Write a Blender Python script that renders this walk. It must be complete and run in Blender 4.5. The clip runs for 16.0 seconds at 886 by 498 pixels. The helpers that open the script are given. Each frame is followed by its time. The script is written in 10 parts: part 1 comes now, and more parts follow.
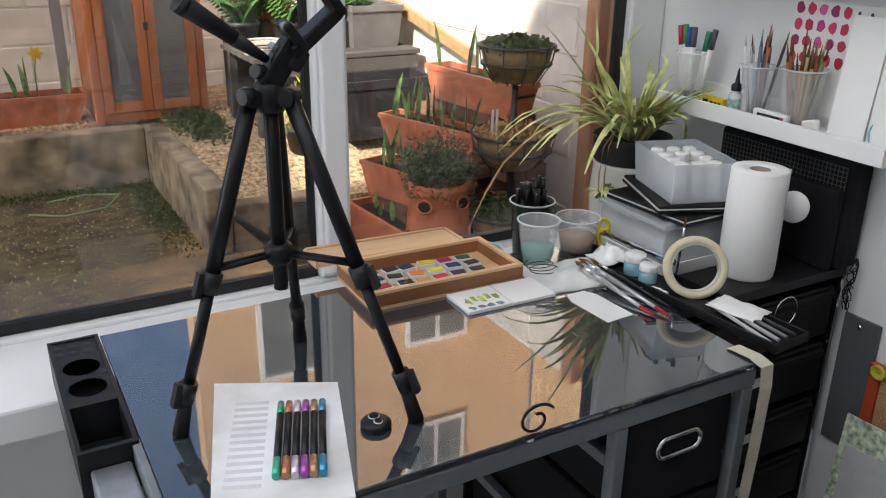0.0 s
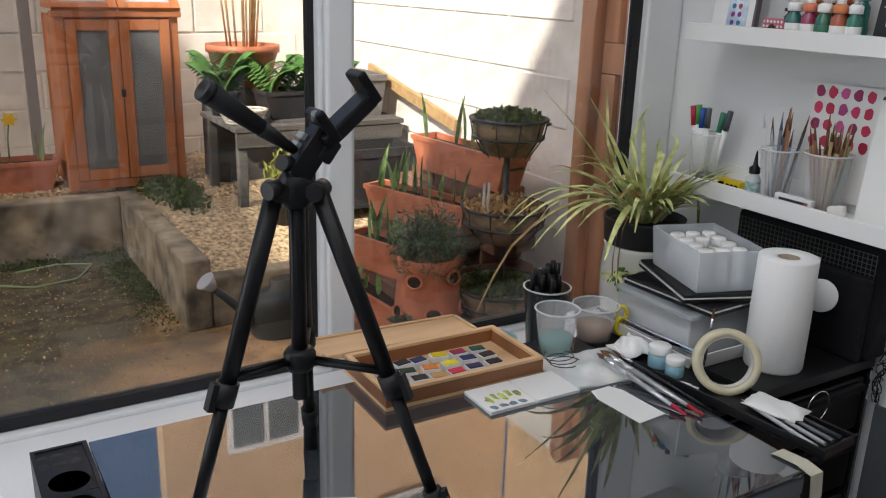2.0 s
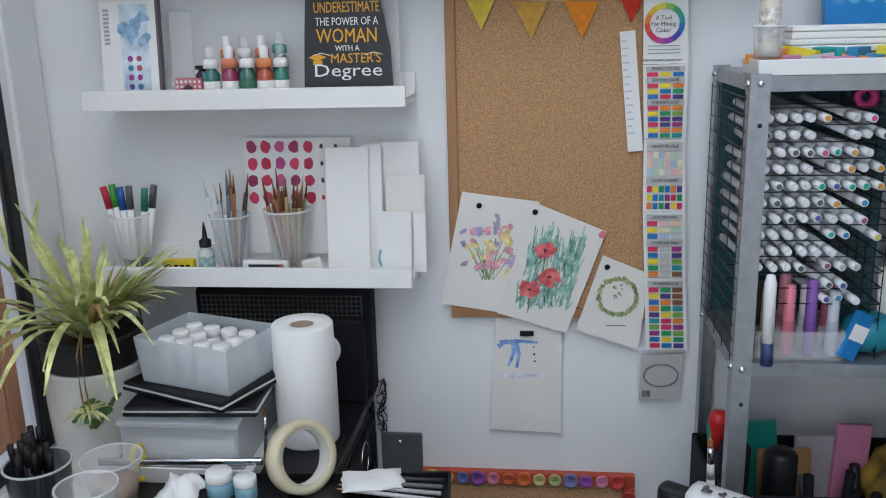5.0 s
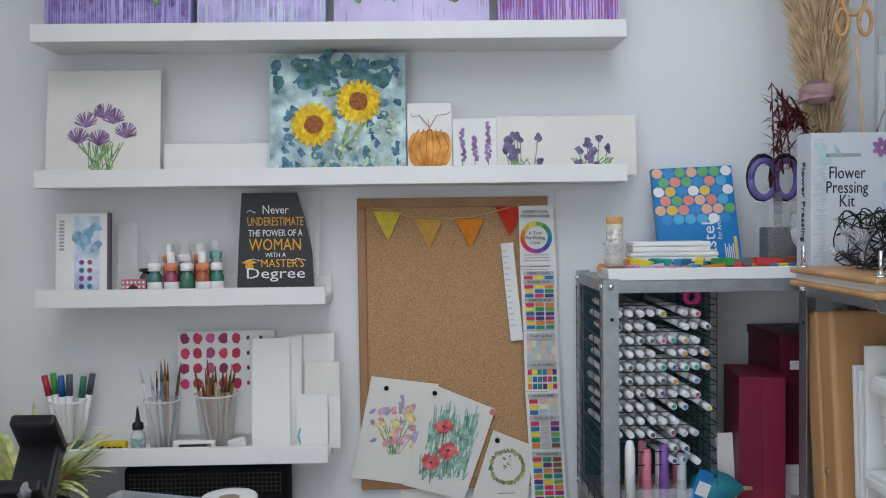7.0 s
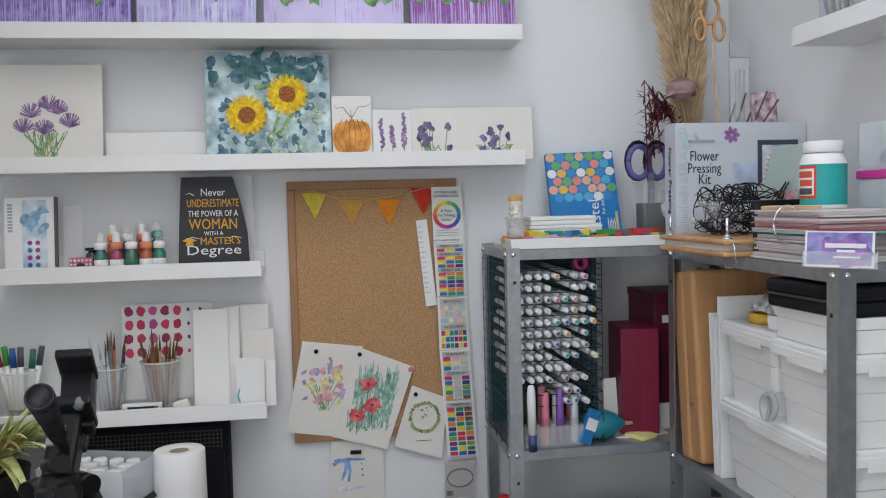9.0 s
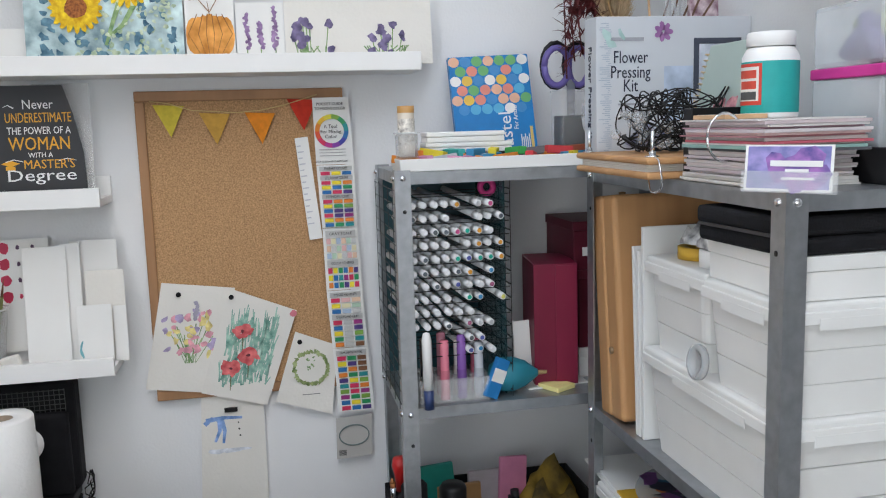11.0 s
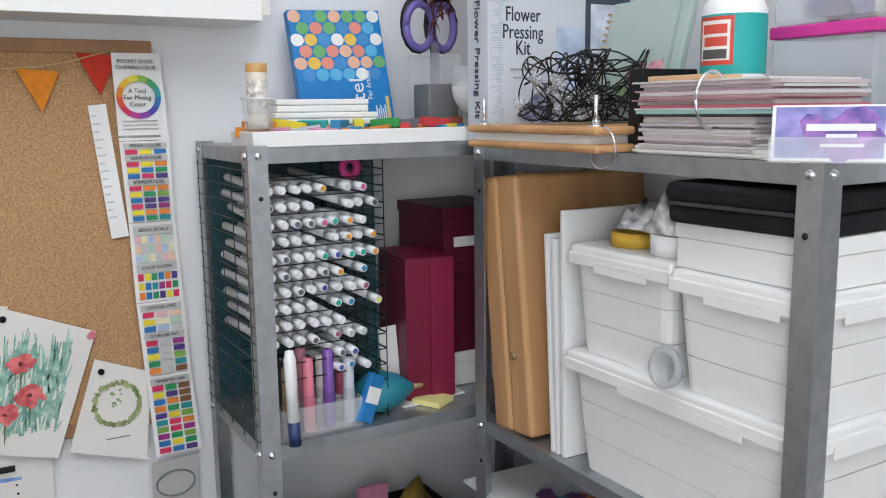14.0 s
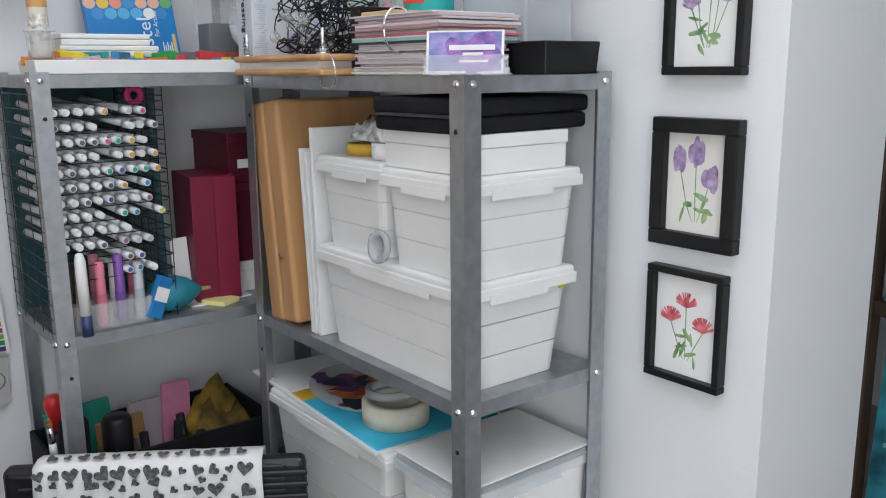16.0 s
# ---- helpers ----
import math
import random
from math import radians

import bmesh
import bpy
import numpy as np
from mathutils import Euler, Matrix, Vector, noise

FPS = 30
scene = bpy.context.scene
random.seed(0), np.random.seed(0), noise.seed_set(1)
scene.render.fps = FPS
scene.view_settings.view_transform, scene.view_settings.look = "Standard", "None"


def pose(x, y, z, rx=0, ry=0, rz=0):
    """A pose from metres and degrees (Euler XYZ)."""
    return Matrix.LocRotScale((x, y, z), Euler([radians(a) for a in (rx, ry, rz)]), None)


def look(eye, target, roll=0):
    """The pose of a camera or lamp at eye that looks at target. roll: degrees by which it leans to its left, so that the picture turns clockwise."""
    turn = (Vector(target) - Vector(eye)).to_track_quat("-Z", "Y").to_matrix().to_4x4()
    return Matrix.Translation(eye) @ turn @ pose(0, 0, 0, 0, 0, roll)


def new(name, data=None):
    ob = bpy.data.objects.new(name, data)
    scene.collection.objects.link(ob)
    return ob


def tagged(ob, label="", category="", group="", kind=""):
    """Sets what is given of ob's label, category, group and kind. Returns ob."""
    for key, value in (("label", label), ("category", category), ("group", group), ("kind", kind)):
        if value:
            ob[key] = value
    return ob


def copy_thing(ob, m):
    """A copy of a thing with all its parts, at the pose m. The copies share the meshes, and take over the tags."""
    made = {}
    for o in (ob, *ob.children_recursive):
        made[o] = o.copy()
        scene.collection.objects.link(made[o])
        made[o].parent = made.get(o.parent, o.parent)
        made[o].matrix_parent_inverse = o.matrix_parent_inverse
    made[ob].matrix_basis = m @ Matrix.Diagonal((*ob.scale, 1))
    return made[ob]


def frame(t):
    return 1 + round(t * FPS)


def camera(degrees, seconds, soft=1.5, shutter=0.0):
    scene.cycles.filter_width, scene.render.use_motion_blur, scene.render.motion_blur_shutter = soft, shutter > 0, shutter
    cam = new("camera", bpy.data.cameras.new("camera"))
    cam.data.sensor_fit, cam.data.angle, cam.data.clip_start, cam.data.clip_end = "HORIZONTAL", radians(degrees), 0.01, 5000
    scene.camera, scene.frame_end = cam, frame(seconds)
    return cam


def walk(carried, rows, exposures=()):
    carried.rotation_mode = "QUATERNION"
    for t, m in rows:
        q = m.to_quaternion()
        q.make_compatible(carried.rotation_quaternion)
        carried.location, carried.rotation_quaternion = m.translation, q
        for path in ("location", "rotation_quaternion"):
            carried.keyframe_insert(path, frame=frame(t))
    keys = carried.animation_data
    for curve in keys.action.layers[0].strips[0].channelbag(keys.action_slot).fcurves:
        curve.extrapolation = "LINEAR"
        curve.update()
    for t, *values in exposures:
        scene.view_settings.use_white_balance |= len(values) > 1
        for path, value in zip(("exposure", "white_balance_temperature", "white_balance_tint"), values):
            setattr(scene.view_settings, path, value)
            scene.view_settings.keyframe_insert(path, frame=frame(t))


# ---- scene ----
cam = camera(54.5, 16.0, soft=1.1)
PATH = [
    (0, (-1.479, 0.272, 1.459), (-0.566, 1.892, 0.723), 0.9),
    (0.5, (-1.486, 0.272, 1.46), (-0.567, 1.895, 0.738), 1.0),
    (1, (-1.497, 0.282, 1.46), (-0.566, 1.911, 0.768), 1.2),
    (1.5, (-1.502, 0.313, 1.473), (-0.536, 1.95, 0.85), 1.6),
    (2, (-1.501, 0.404, 1.471), (-0.501, 2.029, 0.873), 1.8),
    (2.5, (-1.456, 0.523, 1.454), (-0.458, 2.151, 0.858), 1.5),
    (3, (-1.399, 0.677, 1.459), (-0.342, 2.246, 0.811), 0.1),
    (3.5, (-1.406, 0.782, 1.448), (-0.149, 2.179, 0.764), 0.4),
    (4, (-1.454, 0.884, 1.47), (0.146, 1.902, 0.835), -1.1),
    (4.5, (-1.514, 0.926, 1.477), (0.322, 1.484, 0.915), -1.6),
    (5, (-1.539, 0.926, 1.496), (0.384, 1.149, 0.993), -1.5),
    (5.2, (-1.549, 0.921, 1.502), (0.389, 1.057, 1.025), -1.1),
    (7.3, (-1.869, 0.965, 1.548), (0.129, 0.882, 1.53), -1.0),
    (7.5, (-1.914, 0.985, 1.556), (0.081, 0.847, 1.553), -1.3),
    (8, (-1.992, 1.018, 1.546), (-0.003, 0.817, 1.562), -1.4),
    (8.5, (-2.03, 1.026, 1.541), (-0.045, 0.782, 1.528), -1.2),
    (9, (-2.031, 1.017, 1.518), (-0.054, 0.735, 1.411), -1.4),
    (9.2, (-2.023, 1.012, 1.508), (-0.05, 0.731, 1.349), -1.6),
    (11.3, (-1.679, 0.804, 1.498), (0.254, 0.392, 1.19), -1.5),
    (11.5, (-1.623, 0.784, 1.501), (0.302, 0.341, 1.187), -1.3),
    (12, (-1.483, 0.794, 1.514), (0.403, 0.202, 1.205), -1.5),
    (12.5, (-1.353, 0.865, 1.533), (0.45, 0.051, 1.24), -2.6),
    (13, (-1.316, 0.899, 1.526), (0.444, -0.004, 1.227), -2.5),
    (13.5, (-1.325, 0.946, 1.493), (0.401, -0.013, 1.175), -1.5),
    (14, (-1.417, 0.987, 1.466), (0.293, 0.002, 1.144), -0.8),
    (14.5, (-1.568, 1.005, 1.437), (0.145, 0.068, 1.003), 0.1),
    (15, (-1.663, 1.019, 1.418), (0.046, 0.09, 0.951), 0.1),
    (15.5, (-1.706, 1.007, 1.409), (-0.023, 0.036, 0.937), -0.2),
    (16, (-1.726, 0.973, 1.421), (-0.191, -0.241, 1.009), -0.5),
]
EXPOSURES = [(0.0, 0.73, 6450, 10), (1.0, 0.60, 6500, 10), (2.0, 0.44, 6450, 10), (3.5, 0.48, 6450, 10), (4.1, 0.46, 6250, 9), (4.5, 0.62, 6000, 8), (5.0, 0.68, 6000, 8), (8.0, 0.46, 6350, 9),
             (9.2, 0.56, 6450, 10), (11.5, 0.86, 6450, 9), (12.5, 0.90, 6450, 9), (13.5, 0.98, 6500, 10), (14.5, 1.07, 6500, 10), (16.0, 0.84, 6500, 10)]
walk(cam, [(t, look(eye, target, roll)) for t, eye, target, roll in PATH], EXPOSURES)

# ---- world, sun, light ----
world = bpy.data.worlds.new("sky")
scene.world = world
world.use_nodes = True
wn = world.node_tree
bg = wn.nodes["Background"]
sky = wn.nodes.new("ShaderNodeTexSky")
sky.sky_type = "NISHITA"
sky.sun_disc = False
sky.air_density, sky.dust_density, sky.ozone_density = 0.9, 5.0, 2.0
SUN_ELEV, SUN_AZ = 40.0, 239.0
sky.sun_elevation, sky.sun_rotation = radians(SUN_ELEV), radians(SUN_AZ)
wn.links.new(sky.outputs[0], bg.inputs[0])
bg.inputs[1].default_value = 0.15
sun_data = bpy.data.lights.new("sun", "SUN")
sun_data.energy, sun_data.angle, sun_data.color = 5.0, radians(0.6), (1.0, 0.93, 0.82)
sun = new("sun", sun_data)
az, el = radians(SUN_AZ), radians(SUN_ELEV)
sun.matrix_world = look((0, 0, 20), Vector((0, 0, 20)) - Vector((math.sin(az) * math.cos(el), math.cos(az) * math.cos(el), math.sin(el))))
# Overhead area lamp added above the unseen ceiling to brighten the room.
roof_data = bpy.data.lights.new("overhead_fill", "AREA")
roof_data.shape, roof_data.size, roof_data.size_y, roof_data.energy, roof_data.color = "RECTANGLE", 2.2, 1.2, 11.0, (0.93, 0.97, 1.0)
roof_lamp = new("overhead_fill", roof_data)
# Fill lamp added before an unseen window pane to brighten the lower shelves.
window_data = bpy.data.lights.new("window_fill", "AREA")
window_data.shape, window_data.size, window_data.size_y, window_data.energy, window_data.color = "RECTANGLE", 1.4, 1.35, 14.0, (0.95, 0.98, 1.0)
window_lamp = new("window_fill", window_data)
window_lamp.matrix_world = look((-2.80, 1.835, 1.45), (-2.70, 0.0, 1.40), 0)
roof_lamp.matrix_world = look((-1.7, 0.9, 2.68), (-1.7, 0.9, 0), 0)


# ---- materials ----
def mat(name, color, rough=0.6, metal=0.0, var=0.12, scale=8.0, bump=0.0, bscale=60.0, spec=0.5, coat=0.0, trans=0.0, alpha=1.0, color2=None, rand=0.0, stretch=None, ior=1.45):
    m = bpy.data.materials.new(name)
    m.use_nodes = True
    nt = m.node_tree
    b = nt.nodes["Principled BSDF"]
    b.inputs["Roughness"].default_value = rough
    b.inputs["Metallic"].default_value = metal
    b.inputs["Specular IOR Level"].default_value = spec
    b.inputs["Coat Weight"].default_value = coat
    b.inputs["Coat Roughness"].default_value = 0.03
    b.inputs["Transmission Weight"].default_value = trans
    b.inputs["Alpha"].default_value = alpha
    b.inputs["IOR"].default_value = ior
    tc = nt.nodes.new("ShaderNodeTexCoord")
    mp = nt.nodes.new("ShaderNodeMapping")
    nt.links.new(tc.outputs["Object"], mp.inputs[0])
    if stretch:
        mp.inputs["Scale"].default_value = stretch
    n1 = nt.nodes.new("ShaderNodeTexNoise")
    n1.inputs["Scale"].default_value = scale
    n1.inputs["Detail"].default_value = 6
    nt.links.new(mp.outputs[0], n1.inputs[0])
    c1 = Vector(color)
    lo = tuple(max(0, c * (1 - var)) for c in color)
    hi = tuple(min(1, c * (1 + var)) for c in (color2 or color))
    ramp = nt.nodes.new("ShaderNodeValToRGB")
    ramp.color_ramp.elements[0].position, ramp.color_ramp.elements[1].position = 0.3, 0.7
    ramp.color_ramp.elements[0].color, ramp.color_ramp.elements[1].color = (*lo, 1), (*hi, 1)
    nt.links.new(n1.outputs[0], ramp.inputs[0])
    out = ramp.outputs[0]
    if rand:
        oi = nt.nodes.new("ShaderNodeObjectInfo")
        hs = nt.nodes.new("ShaderNodeHueSaturation")
        mr = nt.nodes.new("ShaderNodeMapRange")
        mr.inputs[3].default_value, mr.inputs[4].default_value = 1 - rand, 1 + rand
        nt.links.new(oi.outputs["Random"], mr.inputs[0])
        nt.links.new(mr.outputs[0], hs.inputs["Value"])
        nt.links.new(out, hs.inputs["Color"])
        out = hs.outputs[0]
    nt.links.new(out, b.inputs["Base Color"])
    if bump:
        n2 = nt.nodes.new("ShaderNodeTexNoise")
        n2.inputs["Scale"].default_value = bscale
        n2.inputs["Detail"].default_value = 4
        nt.links.new(mp.outputs[0], n2.inputs[0])
        bp = nt.nodes.new("ShaderNodeBump")
        bp.inputs["Strength"].default_value = bump
        bp.inputs["Distance"].default_value = 0.004
        nt.links.new(n2.outputs[0], bp.inputs["Height"])
        nt.links.new(bp.outputs[0], b.inputs["Normal"])
    return m


PAINTS = {}


def paint(r, g, b, rough=0.55):
    """A plain coloured surface, shared by colour."""
    key = (round(r, 3), round(g, 3), round(b, 3), rough)
    if key not in PAINTS:
        PAINTS[key] = mat("paint", (r, g, b), rough, var=0.06, scale=40)
    return PAINTS[key]


M_WALL = mat("white_wall_paint", (0.80, 0.81, 0.82), 0.6, var=0.03, scale=2.5, bump=0.12, bscale=180)
M_CEIL = mat("white_ceiling_paint", (0.8, 0.8, 0.8), 0.8, var=0.03)
M_FLOOR = mat("grey_laminate", (0.32, 0.30, 0.28), 0.45, var=0.2, scale=5, stretch=(1, 8, 1))
M_LEDGE = mat("white_foil_board", (0.84, 0.84, 0.83), 0.35, var=0.02, scale=12)
M_UPVC = mat("white_upvc", (0.80, 0.81, 0.82), 0.3, var=0.03, scale=6)
M_GASKET = mat("black_rubber", (0.012, 0.012, 0.014), 0.5)
M_ZINC = mat("galvanised_steel", (0.42, 0.44, 0.46), 0.40, 0.85, var=0.12, scale=55, bump=0.04)
M_ZINC_SHELF = mat("galvanised_sheet", (0.38, 0.40, 0.42), 0.38, 0.8, var=0.15, scale=35)
M_CHROME = mat("chrome", (0.8, 0.8, 0.82), 0.12, 1.0, var=0.03)
M_BLACK = mat("black_plastic", (0.009, 0.009, 0.010), 0.42, var=0.2, spec=0.35)
M_BLACKMAT = mat("black_matt", (0.009, 0.009, 0.011), 0.75, spec=0.3, var=0.3, scale=30, bump=0.2, bscale=300)
M_TRIPOD = mat("black_anodised", (0.006, 0.006, 0.007), 0.38, 0.0, var=0.25, scale=40, spec=0.3)
M_DESKFRAME = mat("grey_powder_coat", (0.20, 0.22, 0.245), 0.4, 0.3, var=0.08, scale=20)
M_DESKGLASS = mat("dark_desk_glass", (0.035, 0.042, 0.05), 0.02, spec=0.6, coat=1.0, var=0.1, scale=3, ior=2.1)
M_CORK = mat("cork", (0.42, 0.24, 0.115), 0.9, var=0.24, scale=320, bump=0.4, bscale=340, color2=(0.50, 0.30, 0.15))
M_CORKFRAME = mat("oak_frame", (0.36, 0.19, 0.09), 0.55, var=0.2, scale=18, stretch=(1, 1, 0.15))
M_PINE = mat("pale_beech", (0.62, 0.38, 0.20), 0.5, var=0.14, scale=14, stretch=(0.2, 1, 1), color2=(0.70, 0.46, 0.26))
M_WALNUT = mat("brown_stained_wood", (0.26, 0.11, 0.045), 0.45, var=0.25, scale=14, stretch=(0.2, 1, 1))
M_MDF = mat("beech_plywood", (0.53, 0.275, 0.115), 0.5, var=0.16, scale=14, stretch=(1, 1, 0.10), color2=(0.58, 0.33, 0.15))
M_PAPER = mat("white_paper", (0.82, 0.82, 0.80), 0.8, var=0.02, scale=10)
M_CREAM = mat("watercolour_paper", (0.78, 0.76, 0.71), 0.9, var=0.03, scale=8, bump=0.2, bscale=150)
M_TOWEL = mat("kitchen_paper", (0.86, 0.86, 0.85), 0.95, var=0.02, bump=0.3, bscale=110)
M_BIN = mat("white_storage_plastic", (0.80, 0.80, 0.78), 0.32, var=0.03, scale=10)
M_TERRA = mat("terracotta_plastic", (0.42, 0.13, 0.06), 0.55, var=0.2, scale=14, color2=(0.48, 0.17, 0.09))
M_GLASSY = mat("clear_plastic", (0.92, 0.95, 0.97), 0.08, trans=0.0, alpha=0.20, spec=0.7)
M_FROST = mat("frosted_plastic", (0.75, 0.80, 0.84), 0.35, alpha=0.34)
M_CANVAS = mat("white_canvas_edge", (0.75, 0.74, 0.72), 0.9, var=0.03)
M_REND = mat("white_rendered_block", (0.70, 0.66, 0.59), 0.85, var=0.12, scale=6, bump=0.9, bscale=22, color2=(0.74, 0.70, 0.64))
M_GATE = mat("red_brown_timber", (0.34, 0.15, 0.07), 0.6, var=0.4, scale=10, stretch=(1, 1, 0.12), bump=0.3, color2=(0.46, 0.24, 0.13))
M_GREENHOUSE = mat("orange_brown_cedar", (0.42, 0.15, 0.055), 0.55, var=0.25, scale=12, stretch=(1, 1, 0.15))
M_GRAVEL = mat("brown_wet_gravel", (0.27, 0.145, 0.06), 0.75, var=0.45, scale=5.0, bump=1.0, bscale=45, color2=(0.44, 0.26, 0.11))


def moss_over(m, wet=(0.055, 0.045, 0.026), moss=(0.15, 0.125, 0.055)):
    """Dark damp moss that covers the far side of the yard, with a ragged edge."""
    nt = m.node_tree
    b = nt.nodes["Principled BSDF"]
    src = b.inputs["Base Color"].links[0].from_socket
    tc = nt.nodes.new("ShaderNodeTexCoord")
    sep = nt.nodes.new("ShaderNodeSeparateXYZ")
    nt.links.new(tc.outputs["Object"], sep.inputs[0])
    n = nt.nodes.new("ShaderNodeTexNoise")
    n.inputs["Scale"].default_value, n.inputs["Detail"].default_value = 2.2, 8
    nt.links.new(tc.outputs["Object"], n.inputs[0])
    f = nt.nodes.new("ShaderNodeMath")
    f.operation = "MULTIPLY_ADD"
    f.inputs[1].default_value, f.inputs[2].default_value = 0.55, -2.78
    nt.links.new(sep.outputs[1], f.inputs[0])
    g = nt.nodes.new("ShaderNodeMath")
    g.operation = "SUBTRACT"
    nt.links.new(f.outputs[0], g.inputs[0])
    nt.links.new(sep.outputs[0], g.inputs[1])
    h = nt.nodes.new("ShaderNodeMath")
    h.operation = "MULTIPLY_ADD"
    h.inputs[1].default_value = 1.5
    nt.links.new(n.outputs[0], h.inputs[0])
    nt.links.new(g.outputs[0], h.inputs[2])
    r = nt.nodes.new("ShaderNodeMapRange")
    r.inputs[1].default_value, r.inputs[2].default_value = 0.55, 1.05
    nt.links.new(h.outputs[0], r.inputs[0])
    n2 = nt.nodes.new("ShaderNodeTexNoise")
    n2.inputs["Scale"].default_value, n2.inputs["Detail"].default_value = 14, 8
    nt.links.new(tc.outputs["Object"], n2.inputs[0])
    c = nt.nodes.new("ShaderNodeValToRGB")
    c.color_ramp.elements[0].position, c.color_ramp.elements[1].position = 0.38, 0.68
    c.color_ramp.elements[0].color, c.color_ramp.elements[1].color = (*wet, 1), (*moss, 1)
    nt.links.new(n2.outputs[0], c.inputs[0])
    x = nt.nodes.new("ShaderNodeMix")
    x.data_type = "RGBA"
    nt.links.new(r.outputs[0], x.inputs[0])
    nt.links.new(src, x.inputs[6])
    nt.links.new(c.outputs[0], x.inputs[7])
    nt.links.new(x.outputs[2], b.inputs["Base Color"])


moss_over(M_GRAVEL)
M_PEBBLE = mat("pale_pebble", (0.27, 0.19, 0.10), 0.8, var=0.6, scale=50, color2=(0.46, 0.34, 0.20))
M_BEDWALL = mat("mossy_concrete", (0.15, 0.125, 0.085), 0.9, var=0.6, scale=7, bump=1.0, bscale=30, color2=(0.27, 0.22, 0.15))
M_SOIL = mat("dark_soil", (0.035, 0.022, 0.014), 0.95, var=0.5, scale=40, bump=1.0, bscale=60)
M_BRICK = mat("brown_brick", (0.17, 0.085, 0.055), 0.85, var=0.3, scale=14, bump=0.6, rand=0.2)
M_LEAF = mat("green_leaf", (0.09, 0.165, 0.05), 0.5, var=0.5, scale=30, color2=(0.17, 0.27, 0.09))
M_GREYLEAF = mat("grey_green_leaf", (0.085, 0.12, 0.07), 0.6, var=0.4, scale=30)
M_MOSS = mat("moss_green", (0.07, 0.095, 0.025), 0.9, var=0.5, scale=20)
M_SPIDER = mat("spider_plant_leaf", (0.40, 0.48, 0.13), 0.42, var=0.40, scale=25, color2=(0.70, 0.72, 0.34))
M_FERN = mat("fern_green", (0.05, 0.13, 0.03), 0.9, var=0.4, scale=30, spec=0.12, color2=(0.09, 0.20, 0.05))
M_YELLOWLEAF = mat("yellow_green_leaf", (0.30, 0.33, 0.05), 0.5, var=0.4, scale=30, color2=(0.42, 0.42, 0.08))
M_DRY = mat("dry_stem", (0.42, 0.27, 0.12), 0.8, var=0.25, scale=30)
M_HOUSE = mat("beige_render", (0.62, 0.43, 0.26), 0.9, var=0.06, scale=1.5)
M_PEBBLEDASH = mat("pebbledash", (0.40, 0.26, 0.13), 0.95, var=0.5, scale=18, bump=0.8, bscale=40, color2=(0.55, 0.40, 0.24))
M_ROOFTILE = mat("slate", (0.10, 0.10, 0.11), 0.7, var=0.2, rand=0.1)
M_DARKPLASTIC = mat("dark_planter_plastic", (0.025, 0.025, 0.027), 0.5, var=0.4)


# ---- mesh helpers ----
def bm_box(bm, x0, x1, y0, y1, z0, z1, m=None):
    """A box added to bm, in an optional pose m."""
    vs = [bm.verts.new((m or Matrix()) @ Vector((x, y, z))) for x in (x0, x1) for y in (y0, y1) for z in (z0, z1)]
    for f in ((0, 1, 3, 2), (4, 6, 7, 5), (0, 4, 5, 1), (2, 3, 7, 6), (0, 2, 6, 4), (1, 5, 7, 3)):
        bm.faces.new([vs[i] for i in f])
    return bm


def box(x0, x1, y0, y1, z0, z1, bevel=0.0, m=None, seg=2):
    bm = bm_box(bmesh.new(), x0, x1, y0, y1, z0, z1, m)
    if bevel:
        bmesh.ops.bevel(bm, geom=bm.edges[:], offset=bevel, segments=seg, affect="EDGES", profile=0.5)
    return bm


def lathe(profile, n=24, at=(0, 0, 0), squash=(1, 1), m=None):
    """A body of revolution about z from (radius, height) pairs."""
    bm = bmesh.new()
    rings = []
    for r, z in profile:
        if r < 1e-6:
            rings.append([bm.verts.new((at[0], at[1], at[2] + z))])
        else:
            rings.append([bm.verts.new((at[0] + squash[0] * r * math.cos(2 * math.pi * i / n), at[1] + squash[1] * r * math.sin(2 * math.pi * i / n), at[2] + z)) for i in range(n)])
    for a, b in zip(rings, rings[1:]):
        for i in range(n):
            j = (i + 1) % n
            q = [a[i % len(a)], a[j % len(a)], b[j % len(b)], b[i % len(b)]]
            q = [v for k, v in enumerate(q) if v not in q[:k]]
            if len(q) > 2:
                bm.faces.new(q)
    if m:
        bm.transform(m)
    for f in bm.faces:
        f.smooth = True
    return bm


def rod(a, b, r, r2=None, n=10, bm=None):
    """A round bar from a to b."""
    bm = bm or bmesh.new()
    a, b = Vector(a), Vector(b)
    d = b - a
    turn = Matrix.Translation((a + b) / 2) @ d.to_track_quat("Z", "Y").to_matrix().to_4x4()
    got = bmesh.ops.create_cone(bm, cap_ends=True, segments=n, radius1=r, radius2=r if r2 is None else r2, depth=d.length, matrix=turn)
    for v in got["verts"]:
        for f in v.link_faces:
            f.smooth = len(f.verts) == 4
    return bm


